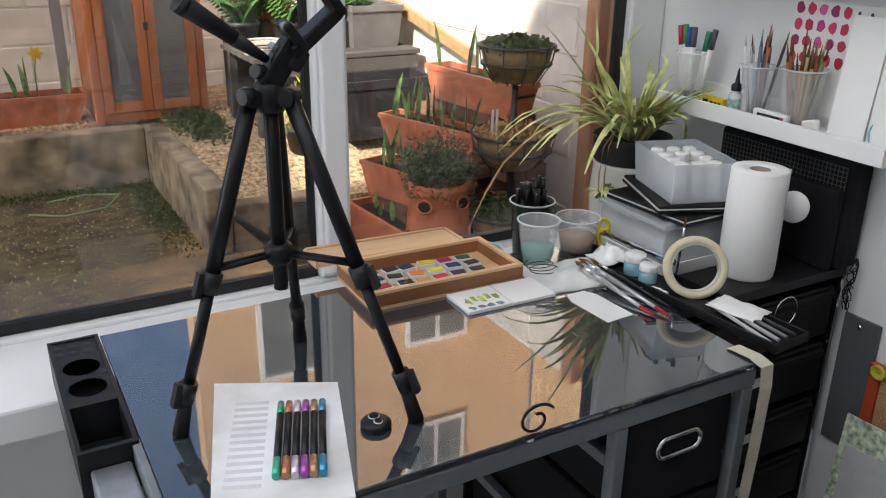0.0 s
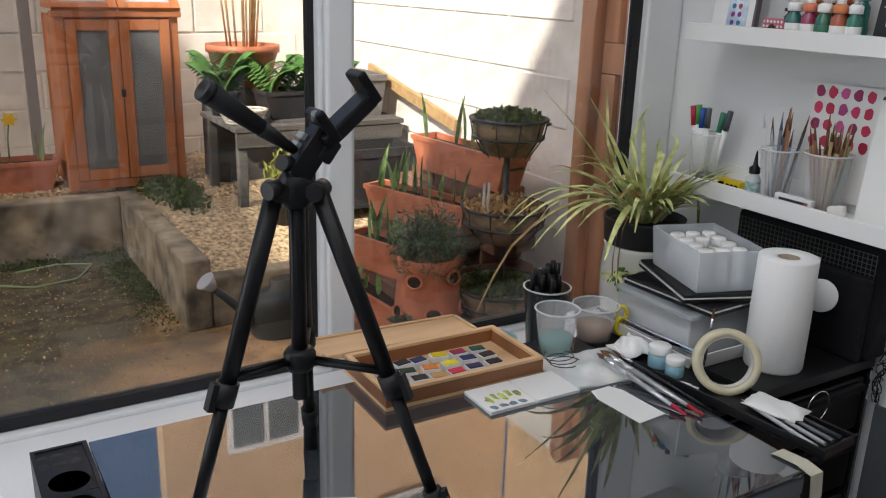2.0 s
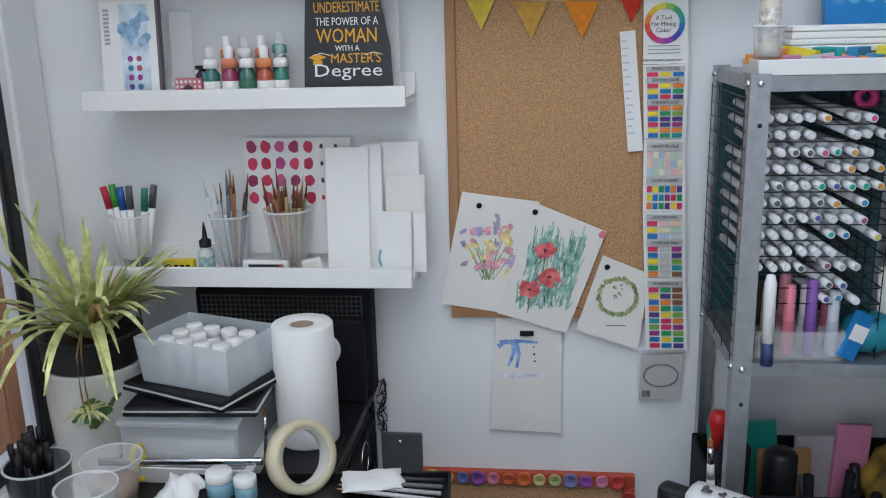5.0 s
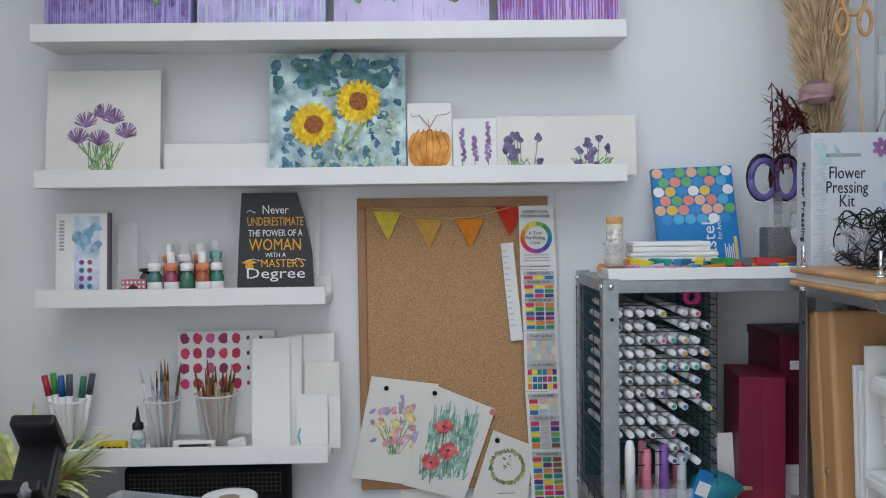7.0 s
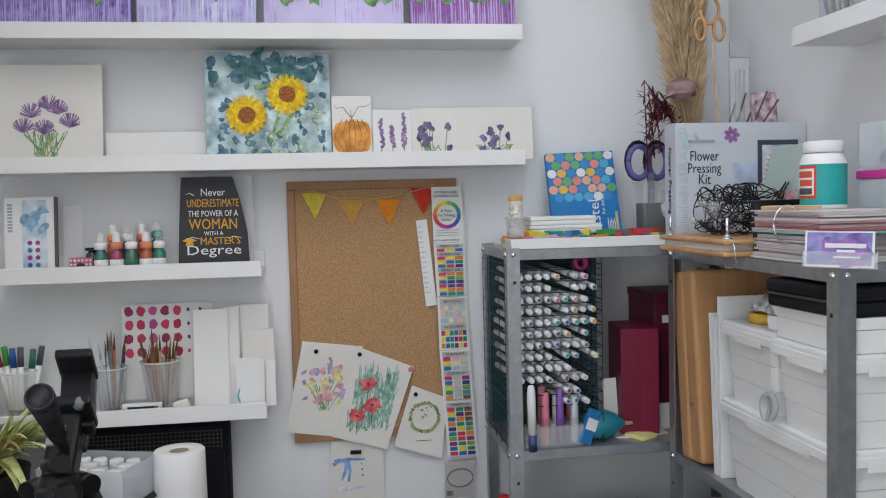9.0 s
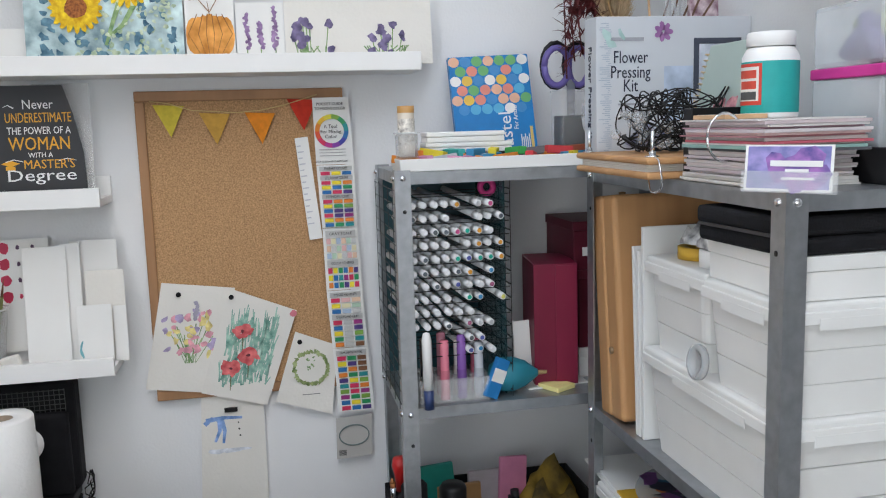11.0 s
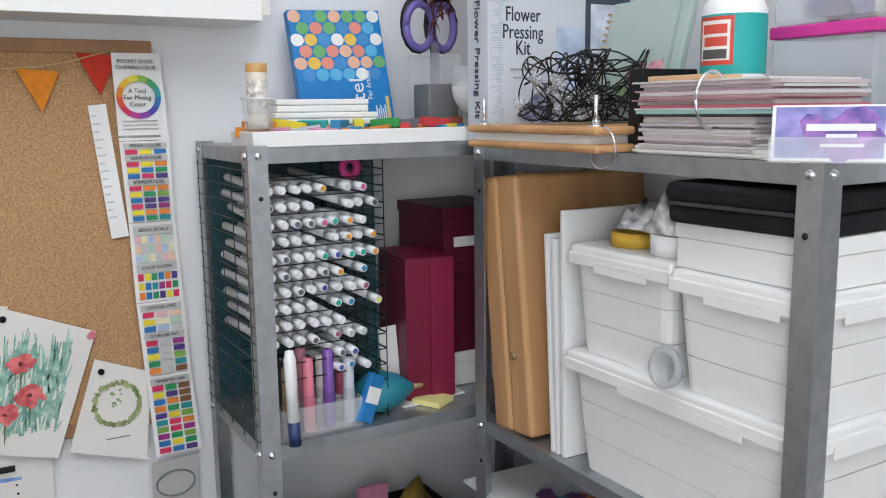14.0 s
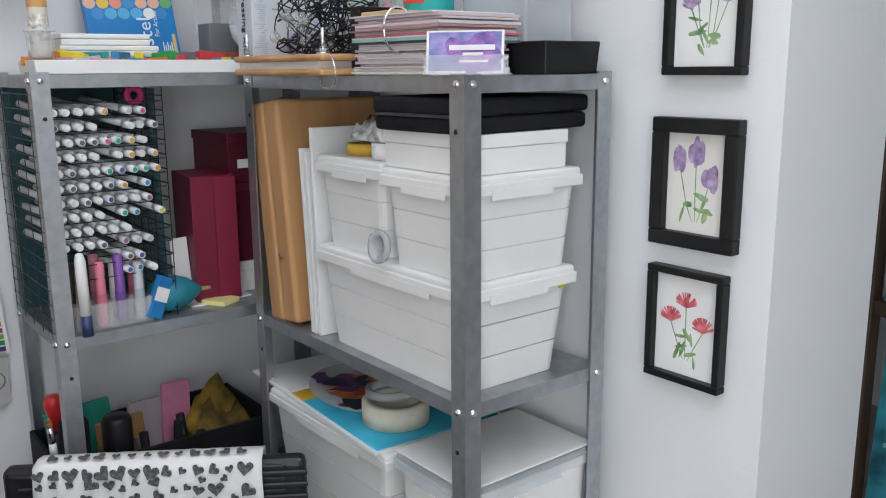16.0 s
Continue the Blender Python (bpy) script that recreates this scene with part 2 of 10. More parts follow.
def tube(points, r, n=6, bm=None, taper=None):
    """A bent round bar through points."""
    bm = bm or bmesh.new()
    pts = [Vector(p) for p in points]
    rings = []
    for i, p in enumerate(pts):
        d = (pts[min(i + 1, len(pts) - 1)] - pts[max(i - 1, 0)]).normalized()
        side = d.cross(Vector((0.31, 0.17, 0.93))).normalized()
        up = side.cross(d)
        k = r if taper is None else r + (taper - r) * i / (len(pts) - 1)
        rings.append([bm.verts.new(p + k * (side * math.cos(2 * math.pi * j / n) + up * math.sin(2 * math.pi * j / n))) for j in range(n)])
    for a, b in zip(rings, rings[1:]):
        for j in range(n):
            f = bm.faces.new((a[j], a[(j + 1) % n], b[(j + 1) % n], b[j]))
            f.smooth = True
    bm.faces.new(rings[0][::-1])
    bm.faces.new(rings[-1])
    return bm


def blade(bm, points, width, up=(0, 0, 1), tip=0.15, base=0.6, fold=0.15):
    """A leaf strip along points."""
    pts = [Vector(p) for p in points]
    rows = []
    for i, p in enumerate(pts):
        d = (pts[min(i + 1, len(pts) - 1)] - pts[max(i - 1, 0)]).normalized()
        side = d.cross(Vector(up))
        side = side.normalized() if side.length > 1e-4 else Vector((1, 0, 0))
        nrm = side.cross(d).normalized()
        k = i / (len(pts) - 1)
        w = width * (base + (1 - base) * min(1, k * 3)) if k < 0.4 else width * (1 - (1 - tip) * ((k - 0.4) / 0.6) ** 1.5)
        rows.append((bm.verts.new(p - side * w / 2 + nrm * fold * w), bm.verts.new(p), bm.verts.new(p + side * w / 2 + nrm * fold * w)))
    for a, b in zip(rows, rows[1:]):
        for j in (0, 1):
            f = bm.faces.new((a[j], a[j + 1], b[j + 1], b[j]))
            f.smooth = True
    return bm


def plate(points, thick, axis):
    """A flat outline given as 3D points, thickened along axis."""
    bm = bmesh.new()
    a = [bm.verts.new(Vector(p)) for p in points]
    b = [bm.verts.new(Vector(p) + Vector(axis) * thick) for p in points]
    bm.faces.new(a)
    bm.faces.new(b[::-1])
    for i in range(len(a)):
        j = (i + 1) % len(a)
        bm.faces.new((a[i], a[j], b[j], b[i]))
    return bm


def mesh_of(name, bm, material):
    bmesh.ops.recalc_face_normals(bm, faces=bm.faces[:])
    me = bpy.data.meshes.new(name)
    bm.to_mesh(me)
    bm.free()
    for m in material if isinstance(material, (list, tuple)) else (material,):
        me.materials.append(m)
    return me


def part(name, bm, material, parent, label=""):
    ob = new(name, mesh_of(name, bm, material))
    ob.parent = parent
    if label:
        ob["label"] = label
    return ob


def piece(name, me, parent, m=None):
    """An object on a shared mesh, under parent."""
    ob = new(name, me)
    ob.parent = parent
    if m is not None:
        ob.matrix_basis = m
    return ob


def thing(name, label, category, m=None, group="", kind=""):
    ob = new(name)
    ob.empty_display_size = 0.02
    if m is not None:
        ob.matrix_basis = m
    return tagged(ob, label, category, group, kind)


def solid(name, bm, material, label, category, group="", kind="", m=None):
    ob = new(name, mesh_of(name, bm, material))
    if m is not None:
        ob.matrix_basis = m
    return tagged(ob, label, category, group, kind)


def text_mesh(body, size, extrude=0.0004, align="CENTER", width=None):
    """Letters in the built-in font, as a mesh in the xy plane."""
    cu = bpy.data.curves.new("letters", "FONT")
    cu.body, cu.size, cu.extrude, cu.align_x, cu.align_y = body, size, extrude, align, "CENTER"
    cu.resolution_u = 2
    ob = bpy.data.objects.new("letters", cu)
    scene.collection.objects.link(ob)
    bpy.context.view_layer.update()
    me = bpy.data.meshes.new_from_object(ob.evaluated_get(bpy.context.evaluated_depsgraph_get()))
    bpy.data.objects.remove(ob)
    if width:
        xs = [v.co.x for v in me.vertices]
        k = width / max(1e-6, max(xs) - min(xs))
        for v in me.vertices:
            v.co.x *= k
    return me


def letters(body, size, material, parent, m, width=None, name="lettering"):
    me = text_mesh(body, size, width=width)
    me.materials.clear()
    me.materials.append(material)
    ob = new(name, me)
    ob.parent = parent
    ob.matrix_basis = m
    return ob


def east(y, z, x=0.0, roll=0.0, lean=0.0):
    """A pose on a wall that faces west: local x runs along -y, local y up, local z out of the wall."""
    return Matrix.Translation((x, y, z)) @ Matrix(((0, 0, -1, 0), (-1, 0, 0, 0), (0, 1, 0, 0), (0, 0, 0, 1))) @ pose(0, 0, 0, -lean, 0, roll)


def south(x, z, y=0.0, roll=0.0, lean=0.0):
    """A pose on a wall that faces north: local x runs along -x, local y up, local z out of the wall."""
    return Matrix.Translation((x, y, z)) @ Matrix(((-1, 0, 0, 0), (0, 0, 1, 0), (0, 1, 0, 0), (0, 0, 0, 1))) @ pose(0, 0, 0, -lean, 0, roll)


def flat(bm, x0, x1, y0, y1, z0=0.0, z1=0.001):
    return bm_box(bm, x0, x1, y0, y1, z0, z1)


def blob(bm, x, y, rx, ry, z=0.0006, n=8, jag=0.25, turn=0.0, h=0.0):
    """A small uneven flat patch, as of brushed paint."""
    vs = []
    for i in range(n):
        a = 2 * math.pi * i / n
        k = 1 + random.uniform(-jag, jag)
        px, py = rx * k * math.cos(a), ry * k * math.sin(a)
        vs.append(bm.verts.new((x + px * math.cos(turn) - py * math.sin(turn), y + px * math.sin(turn) + py * math.cos(turn), z + h)))
    bm.faces.new(vs)
    return bm


# ---- structure ----
H = 2.62
def structure(name, bm, material, label, category="wall", m=None):
    return solid(name, bm, material, label, category, kind="structure", m=m)


floor = structure("floor", box(-3.6, 0.0, -2.6, 1.993, -0.1, 0.0), M_FLOOR, "grey wood-effect laminate floor", "floor")
wall_east = structure("wall_east", box(0.0, 0.12, -2.7, 1.993, 0, H), M_WALL, "white painted plaster wall behind the ledges")
wall_south = structure("wall_south", box(-1.16, -0.002, -0.27, 0.0, 0, H), M_WALL, "white painted wall with three framed pictures")
bm = box(-3.6, -2.15, -0.27, 0.0, 0, H)
wall_south_2 = structure("wall_south_2", bm, M_WALL, "white painted wall beyond the opening")
wall_lintel = structure("wall_lintel", box(-2.15, -1.16, -0.27, 0.0, 2.1, H), M_WALL, "white painted wall over the opening")
wall_west = structure("wall_west", box(-3.72, -3.6, -2.7, 1.993, 0, H), M_WALL, "white painted end wall")
wall_back = structure("wall_back", box(-3.6, 0, -2.7, -2.6, 0, H), M_WALL, "white painted wall of the next room")
# Ceiling is out of view; its opening is assumed, to let the overhead lamp in.
bm = bmesh.new()
for a in ((-3.72, -2.8, -2.7, 1.993), (-0.6, 0.12, -2.7, 1.993), (-2.8, -0.6, -2.7, 0.3), (-2.8, -0.6, 1.5, 1.993)):
    bm_box(bm, *a, H, H + 0.1)
ceiling = structure("ceiling", bm, M_CEIL, "unseen white ceiling with an opening added for the overhead lamp", "ceiling")

# window wall: a low wall, a sill and white plastic frames with black gaskets
WY = 1.843
wall_north = structure("wall_north", box(-3.6, -0.001, WY, WY + 0.15, 0, 0.69), M_WALL, "low white wall below the window")
wall_north_head = structure("wall_north_head", box(-3.6, -0.001, WY, WY + 0.15, 2.25, H), M_WALL, "white wall above the window")
window_sill = structure("window_sill", box(-3.6, -0.002, 1.602, WY, 0.66, 0.722, 0.006), M_UPVC, "white window board inside the window", "sill")
window = thing("window_1", "white plastic window with black gaskets", "window", kind="structure")


def bar(x0, x1, z0, z1, y0=WY - 0.0, y1=WY + 0.07):
    part("window_frame", box(x0, x1, y0, y1, z0, z1, 0.006), M_UPVC, window)


bar(-3.6, -0.001, 0.692, 0.728)
bar(-3.6, -0.001, 2.18, 2.248)
for x0, x1 in ((-0.886, -0.814), (-0.105, -0.002), (-2.05, -1.96), (-3.2, -3.11)):
    bar(x0, x1, 0.73, 2.178)
for x0, x1 in ((-0.878, -0.822),):
    part("glazing_bead", box(x0, x1, WY - 0.014, WY - 0.0005, 0.74, 2.17, 0.008, seg=3), M_UPVC, window, "raised white glazing bead")
GL = mat("window_glass", (1, 1, 1), 0.0, trans=1.0, ior=1.45, var=0)
for x0, x1 in ((-3.11, -2.05), (-1.96, -0.886), (-0.814, -0.105)):
    bm = bmesh.new()
    g = 0.022
    gl, gr = (0.004, g) if x0 > -1 else (g, 0.012)
    for a in ((x0, x1, 0.73, 0.73 + g), (x0, x1, 2.178 - g, 2.178), (x0, x0 + gl, 0.73 + g, 2.178 - g), (x1 - gr, x1, 0.73 + g, 2.178 - g)):
        bm_box(bm, a[0], a[1], WY + 0.020, WY + 0.040, a[2], a[3])
    part("gasket", bm, M_GASKET, window, "black rubber gasket")
    p = part("pane", box(x0 + gl, x1 - gr, WY + 0.026, WY + 0.03, 0.752, 2.156), GL, window)
    p.visible_shadow = False
# Unseen block, its height set to put the shadow edge on the garden wall.
shadow_block = structure("shadow_block", box(-20.0, 3.0, -5.0, -0.135, H + 0.11, 6.9), M_HOUSE, "unseen block added to cast the shadow edge on the garden wall")
# Unseen raking panel added to keep sun off the bed and far left wall.
shadow_rake = structure("shadow_rake", plate([(-7.2, -0.135, 6.901), (-11.9, -0.135, 13.0), (-20.0, -0.135, 13.0), (-20.0, -0.135, 6.901)], 0.4, (0, -1, 0)), M_HOUSE, "unseen raking panel added to shade the left of the garden")

# ---- garden: structure ----
GZ, BZ, GWX = 0.03, 0.38, 0.75

def slope_block(x0, x1, y0, y1, z0, za, zb):
    """A bank that rises over its first half metre and then runs level."""
    bm = bmesh.new()
    out = [(y0, z0), (y1, z0), (y1, zb), (y0 + 0.55, zb), (y0, za)]
    a = [bm.verts.new((x0, y, z)) for y, z in out]
    b = [bm.verts.new((x1, y, z)) for y, z in out]
    bm.faces.new(a[::-1])
    bm.faces.new(b)
    for k in range(5):
        bm.faces.new((a[k], a[(k + 1) % 5], b[(k + 1) % 5], b[k]))
    return bm


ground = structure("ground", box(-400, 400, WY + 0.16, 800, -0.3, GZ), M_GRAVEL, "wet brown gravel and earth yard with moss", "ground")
garden_wall = thing("garden_wall", "white painted block garden wall, partly sunlit", "wall", kind="structure")
part("wall_core", box(GWX + 0.008, GWX + 0.2, 3.065, 6.0, GZ, 2.2), M_REND, garden_wall)
back_wall = thing("back_wall", "white painted block wall with worn joints", "wall", kind="structure")
part("wall_core", box(-8, GWX + 0.2, 5.908, 6.1, GZ, 2.1), M_REND, back_wall)
bed_wall = structure("bed_wall", box(-8, -0.66, 5.02, 5.14, GZ, BZ - 0.04, 0.01), M_BEDWALL, "mossy concrete edge of the raised bed", "wall")
bed_wall_2 = structure("bed_wall_2", box(-0.66, -0.55, 3.78, 5.14, GZ, BZ - 0.04, 0.01), M_BEDWALL, "mossy concrete side of the raised bed", "wall")
bed_wall_3 = structure("bed_wall_3", box(-0.548, -0.12, 3.78, 3.88, GZ, GZ + 0.22, 0.01), M_BEDWALL, "low mossy concrete end of the raised bed", "wall")
bed = structure("gravel_bed", box(-8, -0.66, 5.142, 5.907, GZ, BZ - 0.02), M_PEBBLE, "raised bed covered in pale gravel", "bed")
structure("gravel_bed_2", slope_block(-0.548, GWX + 0.007, 3.882, 5.907, GZ, GZ + 0.16, BZ - 0.02), M_PEBBLE, "raised bed covered in pale gravel and weeds", "bed")

# side gate
gate = thing("side_gate", "red-brown stained timber gate in a wooden frame", "gate")
part("post", box(GWX - 0.03, GWX + 0.09, 2.975, 3.055, GZ, 2.2, 0.006), M_GATE, gate)
for k in range(7):
    part("board", box(GWX + 0.05, GWX + 0.075, 2.105 + k * 0.124, 2.105 + k * 0.124 + 0.121, GZ + 0.03, 2.1, 0.003), M_GATE, gate)
part("rail", box(GWX + 0.02, GWX + 0.0495, 2.10, 2.973, 1.145, 1.26, 0.004), M_GATE, gate)
part("rail", box(GWX + 0.02, GWX + 0.0495, 2.10, 2.973, 1.98, 2.1, 0.004), M_GATE, gate)
part("rail", box(GWX + 0.02, GWX + 0.0495, 2.10, 2.973, 0.12, 0.24, 0.004), M_GATE, gate)
part("stile", box(GWX + 0.02, GWX + 0.0495, 2.895, 2.973, 0.242, 1.143, 0.004), M_GATE, gate)
part("stile", box(GWX + 0.02, GWX + 0.0495, 2.895, 2.973, 1.262, 1.978, 0.004), M_GATE, gate)
passage_wall = structure("passage_wall", box(GWX, GWX + 0.2, 2.0, 2.098, GZ, 2.2), M_REND, "rendered wall end beside the gate")


# ---- metal shelving ----
def shelf_unit(label, w, d, tops, m):
    """Corner posts of angle steel with bolts, and trays with turned-down edges. Local x: width, y: depth (front at 0), z up."""
    u = thing("shelving_unit", label, "shelving", m, group="galvanised shelving")
    t, a = 0.0022, 0.028
    for sx, sy in ((0, 0), (1, 0), (0, 1), (1, 1)):
        bm = bmesh.new()
        x, y = sx * w, sy * d
        dx, dy = (1 if sx == 0 else -1), (1 if sy == 0 else -1)
        bm_box(bm, min(x, x + dx * a), max(x, x + dx * a), min(y, y + dy * t), max(y, y + dy * t), 0, tops[0])
        bm_box(bm, min(x, x + dx * t), max(x, x + dx * t), min(y + dy * t, y + dy * a), max(y + dy * t, y + dy * a), 0, tops[0])
        post = part("post", bm, M_ZINC, u)
        for z in tops:
            for off in (0.012,):
                for ax in (0, 1):
                    p = (x + dx * 0.014, y, z - 0.014) if ax == 0 else (x, y + dy * 0.014, z - 0.014)
                    q = (0, -dy, 0) if ax == 0 else (-dx, 0, 0)
                    b = lathe([(0, 0.005), (0.003, 0.0045), (0.0055, 0.002), (0.006, 0)], 8)
                    b.transform(Matrix.Translation(p) @ Vector(q).to_track_quat("Z", "Y").to_matrix().to_4x4())
                    part("bolt", b, M_CHROME, post)
        holes = bmesh.new()
        for z in (tops[0] - 0.072, tops[1] - 0.072):
            c = lathe([(0.0001, 0.0006), (0.0035, 0.0006), (0.0035, 0)], 8)
            c.transform(Matrix.Translation((x + dx * 0.016, y, z)) @ Vector((0, -dy, 0)).to_track_quat("Z", "Y").to_matrix().to_4x4())
            me = bpy.data.meshes.new("tmp")
            c.to_mesh(me); c.free()
            holes.from_mesh(me)
            bpy.data.meshes.remove(me)
        part("hole", holes, M_GASKET, post)["kind"] = "stuff"
    for z in tops:
        bm = bmesh.new()
        e = 0.003
        bm_box(bm, e, w - e, e, d - e, z - 0.006, z - 0.004)
        for b in ((e, w - e, e, e + t), (e, w - e, d - e - t, d - e), (e, e + t, e + t, d - e - t), (w - e - t, w - e, e + t, d - e - t)):
            bm_box(bm, *b, z - 0.025, z - 0.006)
        part("shelf", bm, M_ZINC_SHELF, u)
    return u


TOPS = (1.42, 0.995, 0.56, 0.12)
# the first unit faces west along the east wall, the second faces north along the south wall
unit_a = shelf_unit("galvanised steel shelving unit full of pens and boxes", 0.60, 0.27, TOPS, Matrix.Translation((-0.285, 0.635, 0)) @ pose(0, 0, 0, 0, 0, -90))
unit_b = shelf_unit("galvanised steel shelving unit with white storage boxes", 0.60, 0.27, (1.415, 0.988, 0.555, 0.12), Matrix.Translation((-0.312, 0.295, 0)) @ pose(0, 0, 0, 0, 0, 180))


# ---- picture ledges ----
def ledge(y0, y1, z):
    """z: underside. A shallow shelf with a back board and a front lip."""
    l = thing("picture_ledge", "white picture ledge fixed to the wall", "shelf", group="white picture ledges")
    part("shelf", box(-0.118, -0.012, y0, y1, z, z + 0.014, 0.001), M_LEDGE, l)
    part("back_board", box(-0.012, -0.001, y0, y1, z, z + 0.05, 0.001), M_LEDGE, l)
    part("lip", box(-0.13, -0.118, y0, y1, z, z + 0.034, 0.001), M_LEDGE, l)
    return l


LEDGES = {1: 1.879, 2: 1.600, 3: 1.368, 4: 1.056}
ledge(0.553, 1.70, LEDGES[1])
ledge(0.553, 1.70, LEDGES[2])
ledge(1.145, 1.705, LEDGES[3])
ledge(1.145, 1.705, LEDGES[4])

# ---- desk ----
DZ = 0.820
desk = thing("desk", "dark glass-topped desk with a grey metal frame and black drawers", "desk")
part("glass_top", box(-1.355, -0.474, 1.048, 1.60, DZ - 0.008, DZ, 0.002), M_DESKGLASS, desk, "glossy dark glass desktop")
for a in ((-1.345, -0.478, 1.052, 1.078), (-1.345, -0.478, 1.565, 1.59)):
    part("rail", box(*a, DZ - 0.045, DZ - 0.015, 0.003), M_DESKFRAME, desk)
for x in (-1.345, -0.503):
    part("rail", box(x, x + 0.025, 1.078, 1.565, DZ - 0.045, DZ - 0.015, 0.003), M_DESKFRAME, desk)
for x in (-1.343, -0.502):
    for y in (1.052, 1.567):
        part("leg", box(x, x + 0.022, y, y + 0.022, 0, DZ - 0.045, 0.003), M_DESKFRAME, desk)
part("leg", box(-0.752, -0.730, 1.052, 1.074, 0, DZ - 0.045, 0.003), M_DESKFRAME, desk)
part("leg", box(-0.752, -0.730, 1.567, 1.589, 0, DZ - 0.045, 0.003), M_DESKFRAME, desk)
for z in (0.70, 0.45):
    part("stretcher", box(-0.750, -0.732, 1.076, 1.565, z, z + 0.02, 0.002), M_DESKFRAME, desk)
part("modesty_panel", box(-0.728, -0.505, 1.50, 1.506, 0.30, 0.775), M_BLACKMAT, desk, "black fabric panel")
for z0 in (0.605, 0.425, 0.245):
    d = part("drawer", box(-0.722, -0.514, 1.062, 1.48, z0, z0 + 0.168, 0.004), M_BLACKMAT, desk, "black fabric drawer")
    ring = bmesh.new()
    pts = []
    for i in range(28):
        a = 2 * math.pi * i / 28
        cx = 0.026 if math.cos(a) > 0 else -0.026
        pts.append((-0.620 + cx + 0.017 * math.cos(a), 1.058, z0 + 0.105 + 0.017 * math.sin(a)))
    tube(pts + pts[:1], 0.0045, 6, ring)
    part("handle", ring, M_CHROME, d, "chrome oval pull")
for p in ((-1.33, 1.065), (-0.90, 1.065), (-0.49, 1.065), (-0.49, 1.58), (-1.33, 1.58)):
    part("glass_fixing", lathe([(0.012, -0.016), (0.012, -0.0085), (0.0, -0.0085)], 14, (p[0], p[1], DZ)), M_CHROME, desk, "round chrome fixing under the glass")
sp = [(-0.897 + 0.030 * (1 - i / 34) * math.cos(0.5 + i * 0.30), 1.049, DZ + 0.020 + 0.024 * (1 - i / 40) * math.sin(0.5 + i * 0.30)) for i in range(26)]

# black organiser hooked on the end of the desk
caddy = thing("desk_organiser", "black plastic organiser hooked on the desk end", "organiser")
bm = bmesh.new()
cx0, cx1, cy0, cy1, cz = -1.432, -1.3575, 1.268, 1.60, DZ + 0.004
bm_box(bm, cx0, cx1, cy0, cy1, cz - 0.07, cz - 0.06)
for a in ((cx0, cx0 + 0.006, cy0, cy1), (cx1 - 0.006, cx1, cy0, cy1), (cx0 + 0.006, cx1 - 0.006, cy0, cy0 + 0.008), (cx0 + 0.006, cx1 - 0.006, cy1 - 0.006, cy1), (cx0 + 0.006, cx1 - 0.006, 1.385, 1.392)):
    bm_box(bm, *a, cz - 0.06, cz)
part("tray", bm, M_BLACK, caddy)
deck = bmesh.new()
n = 20
holes = [(-1.395, 1.437, 0.026), (-1.395, 1.502, 0.026)]
for hx, hy, hr in holes:
    outer = [(cx0 + 0.006, hy - 0.032), (cx1 - 0.006, hy - 0.032), (cx1 - 0.006, hy + 0.032), (cx0 + 0.006, hy + 0.032)]
    ring = [deck.verts.new((hx + hr * math.cos(2 * math.pi * i / n - 0.75 * math.pi + math.pi / n * 0), hy + hr * math.sin(2 * math.pi * i / n - 0.75 * math.pi), cz - 0.002)) for i in range(n)]
    cor = [deck.verts.new((*o, cz - 0.002)) for o in outer]
    for q in range(4):
        seg = [ring[(q * 5 + k) % n] for k in range(6)]
        for k in range(5):
            deck.faces.new((seg[k], seg[k + 1], cor[(q + (1 if k > 2 else 0)) % 4]))
        deck.faces.new((seg[3], cor[(q + 1) % 4], cor[q]))
bm_box(deck, cx0 + 0.006, cx1 - 0.006, 1.392, 1.405, cz - 0.004, cz - 0.002)
bm_box(deck, cx0 + 0.006, cx1 - 0.006, 1.534, 1.594, cz - 0.004, cz - 0.002)
part("holder_deck", deck, M_BLACK, caddy)
for i in range(3):
    for j in range(2):
        part("pen_hole", lathe([(0.0, 0.0006), (0.0075, 0.0006), (0.0085, 0.0)], 12, (-1.42 + i * 0.02, 1.552 + j * 0.022, cz - 0.002)), M_GASKET, caddy)
part("bracket", box(-1.42, -1.37, 1.05, 1.266, DZ - 0.10, DZ - 0.02, 0.004), M_ZINC_SHELF, caddy, "grey metal clamp bracket")
part("end_rail", box(-1.367, -1.3558, 1.05, 1.266, DZ - 0.03, DZ + 0.001, 0.002), M_DESKFRAME, desk)
solid("mesh_scrap", plate([(-1.415, 1.30, 0), (-1.385, 1.295, 0), (-1.372, 1.33, 0), (-1.38, 1.36, 0), (-1.40, 1.35, 0), (-1.418, 1.335, 0)], 0.006, (0, 0, 1)), paint(0.55, 0.57, 0.6), "scrap of pale grey plastic in the organiser tray", "scrap", m=Matrix.Translation((0, 0, cz - 0.0595)))


# ---- tripod ----
tripod = thing("tripod", "black folding tripod with a phone holder on the desk", "tripod")
TC = Vector((-1.156, 1.278, 0))
HUB, COLLAR = 1.246, 1.041
FEET = ((-1.308, 1.259), (-1.022, 1.148), (-1.079, 1.437))
part("column", rod((TC.x, TC.y, COLLAR - 0.05), (TC.x, TC.y, HUB + 0.02), 0.0095, n=14), M_TRIPOD, tripod)
part("crown", lathe([(0.0, -0.02), (0.016, -0.02), (0.022, -0.008), (0.022, 0.006), (0.018, 0.014), (0.014, 0.02), (0.0, 0.02)], 18, (TC.x, TC.y, HUB)), M_TRIPOD, tripod)
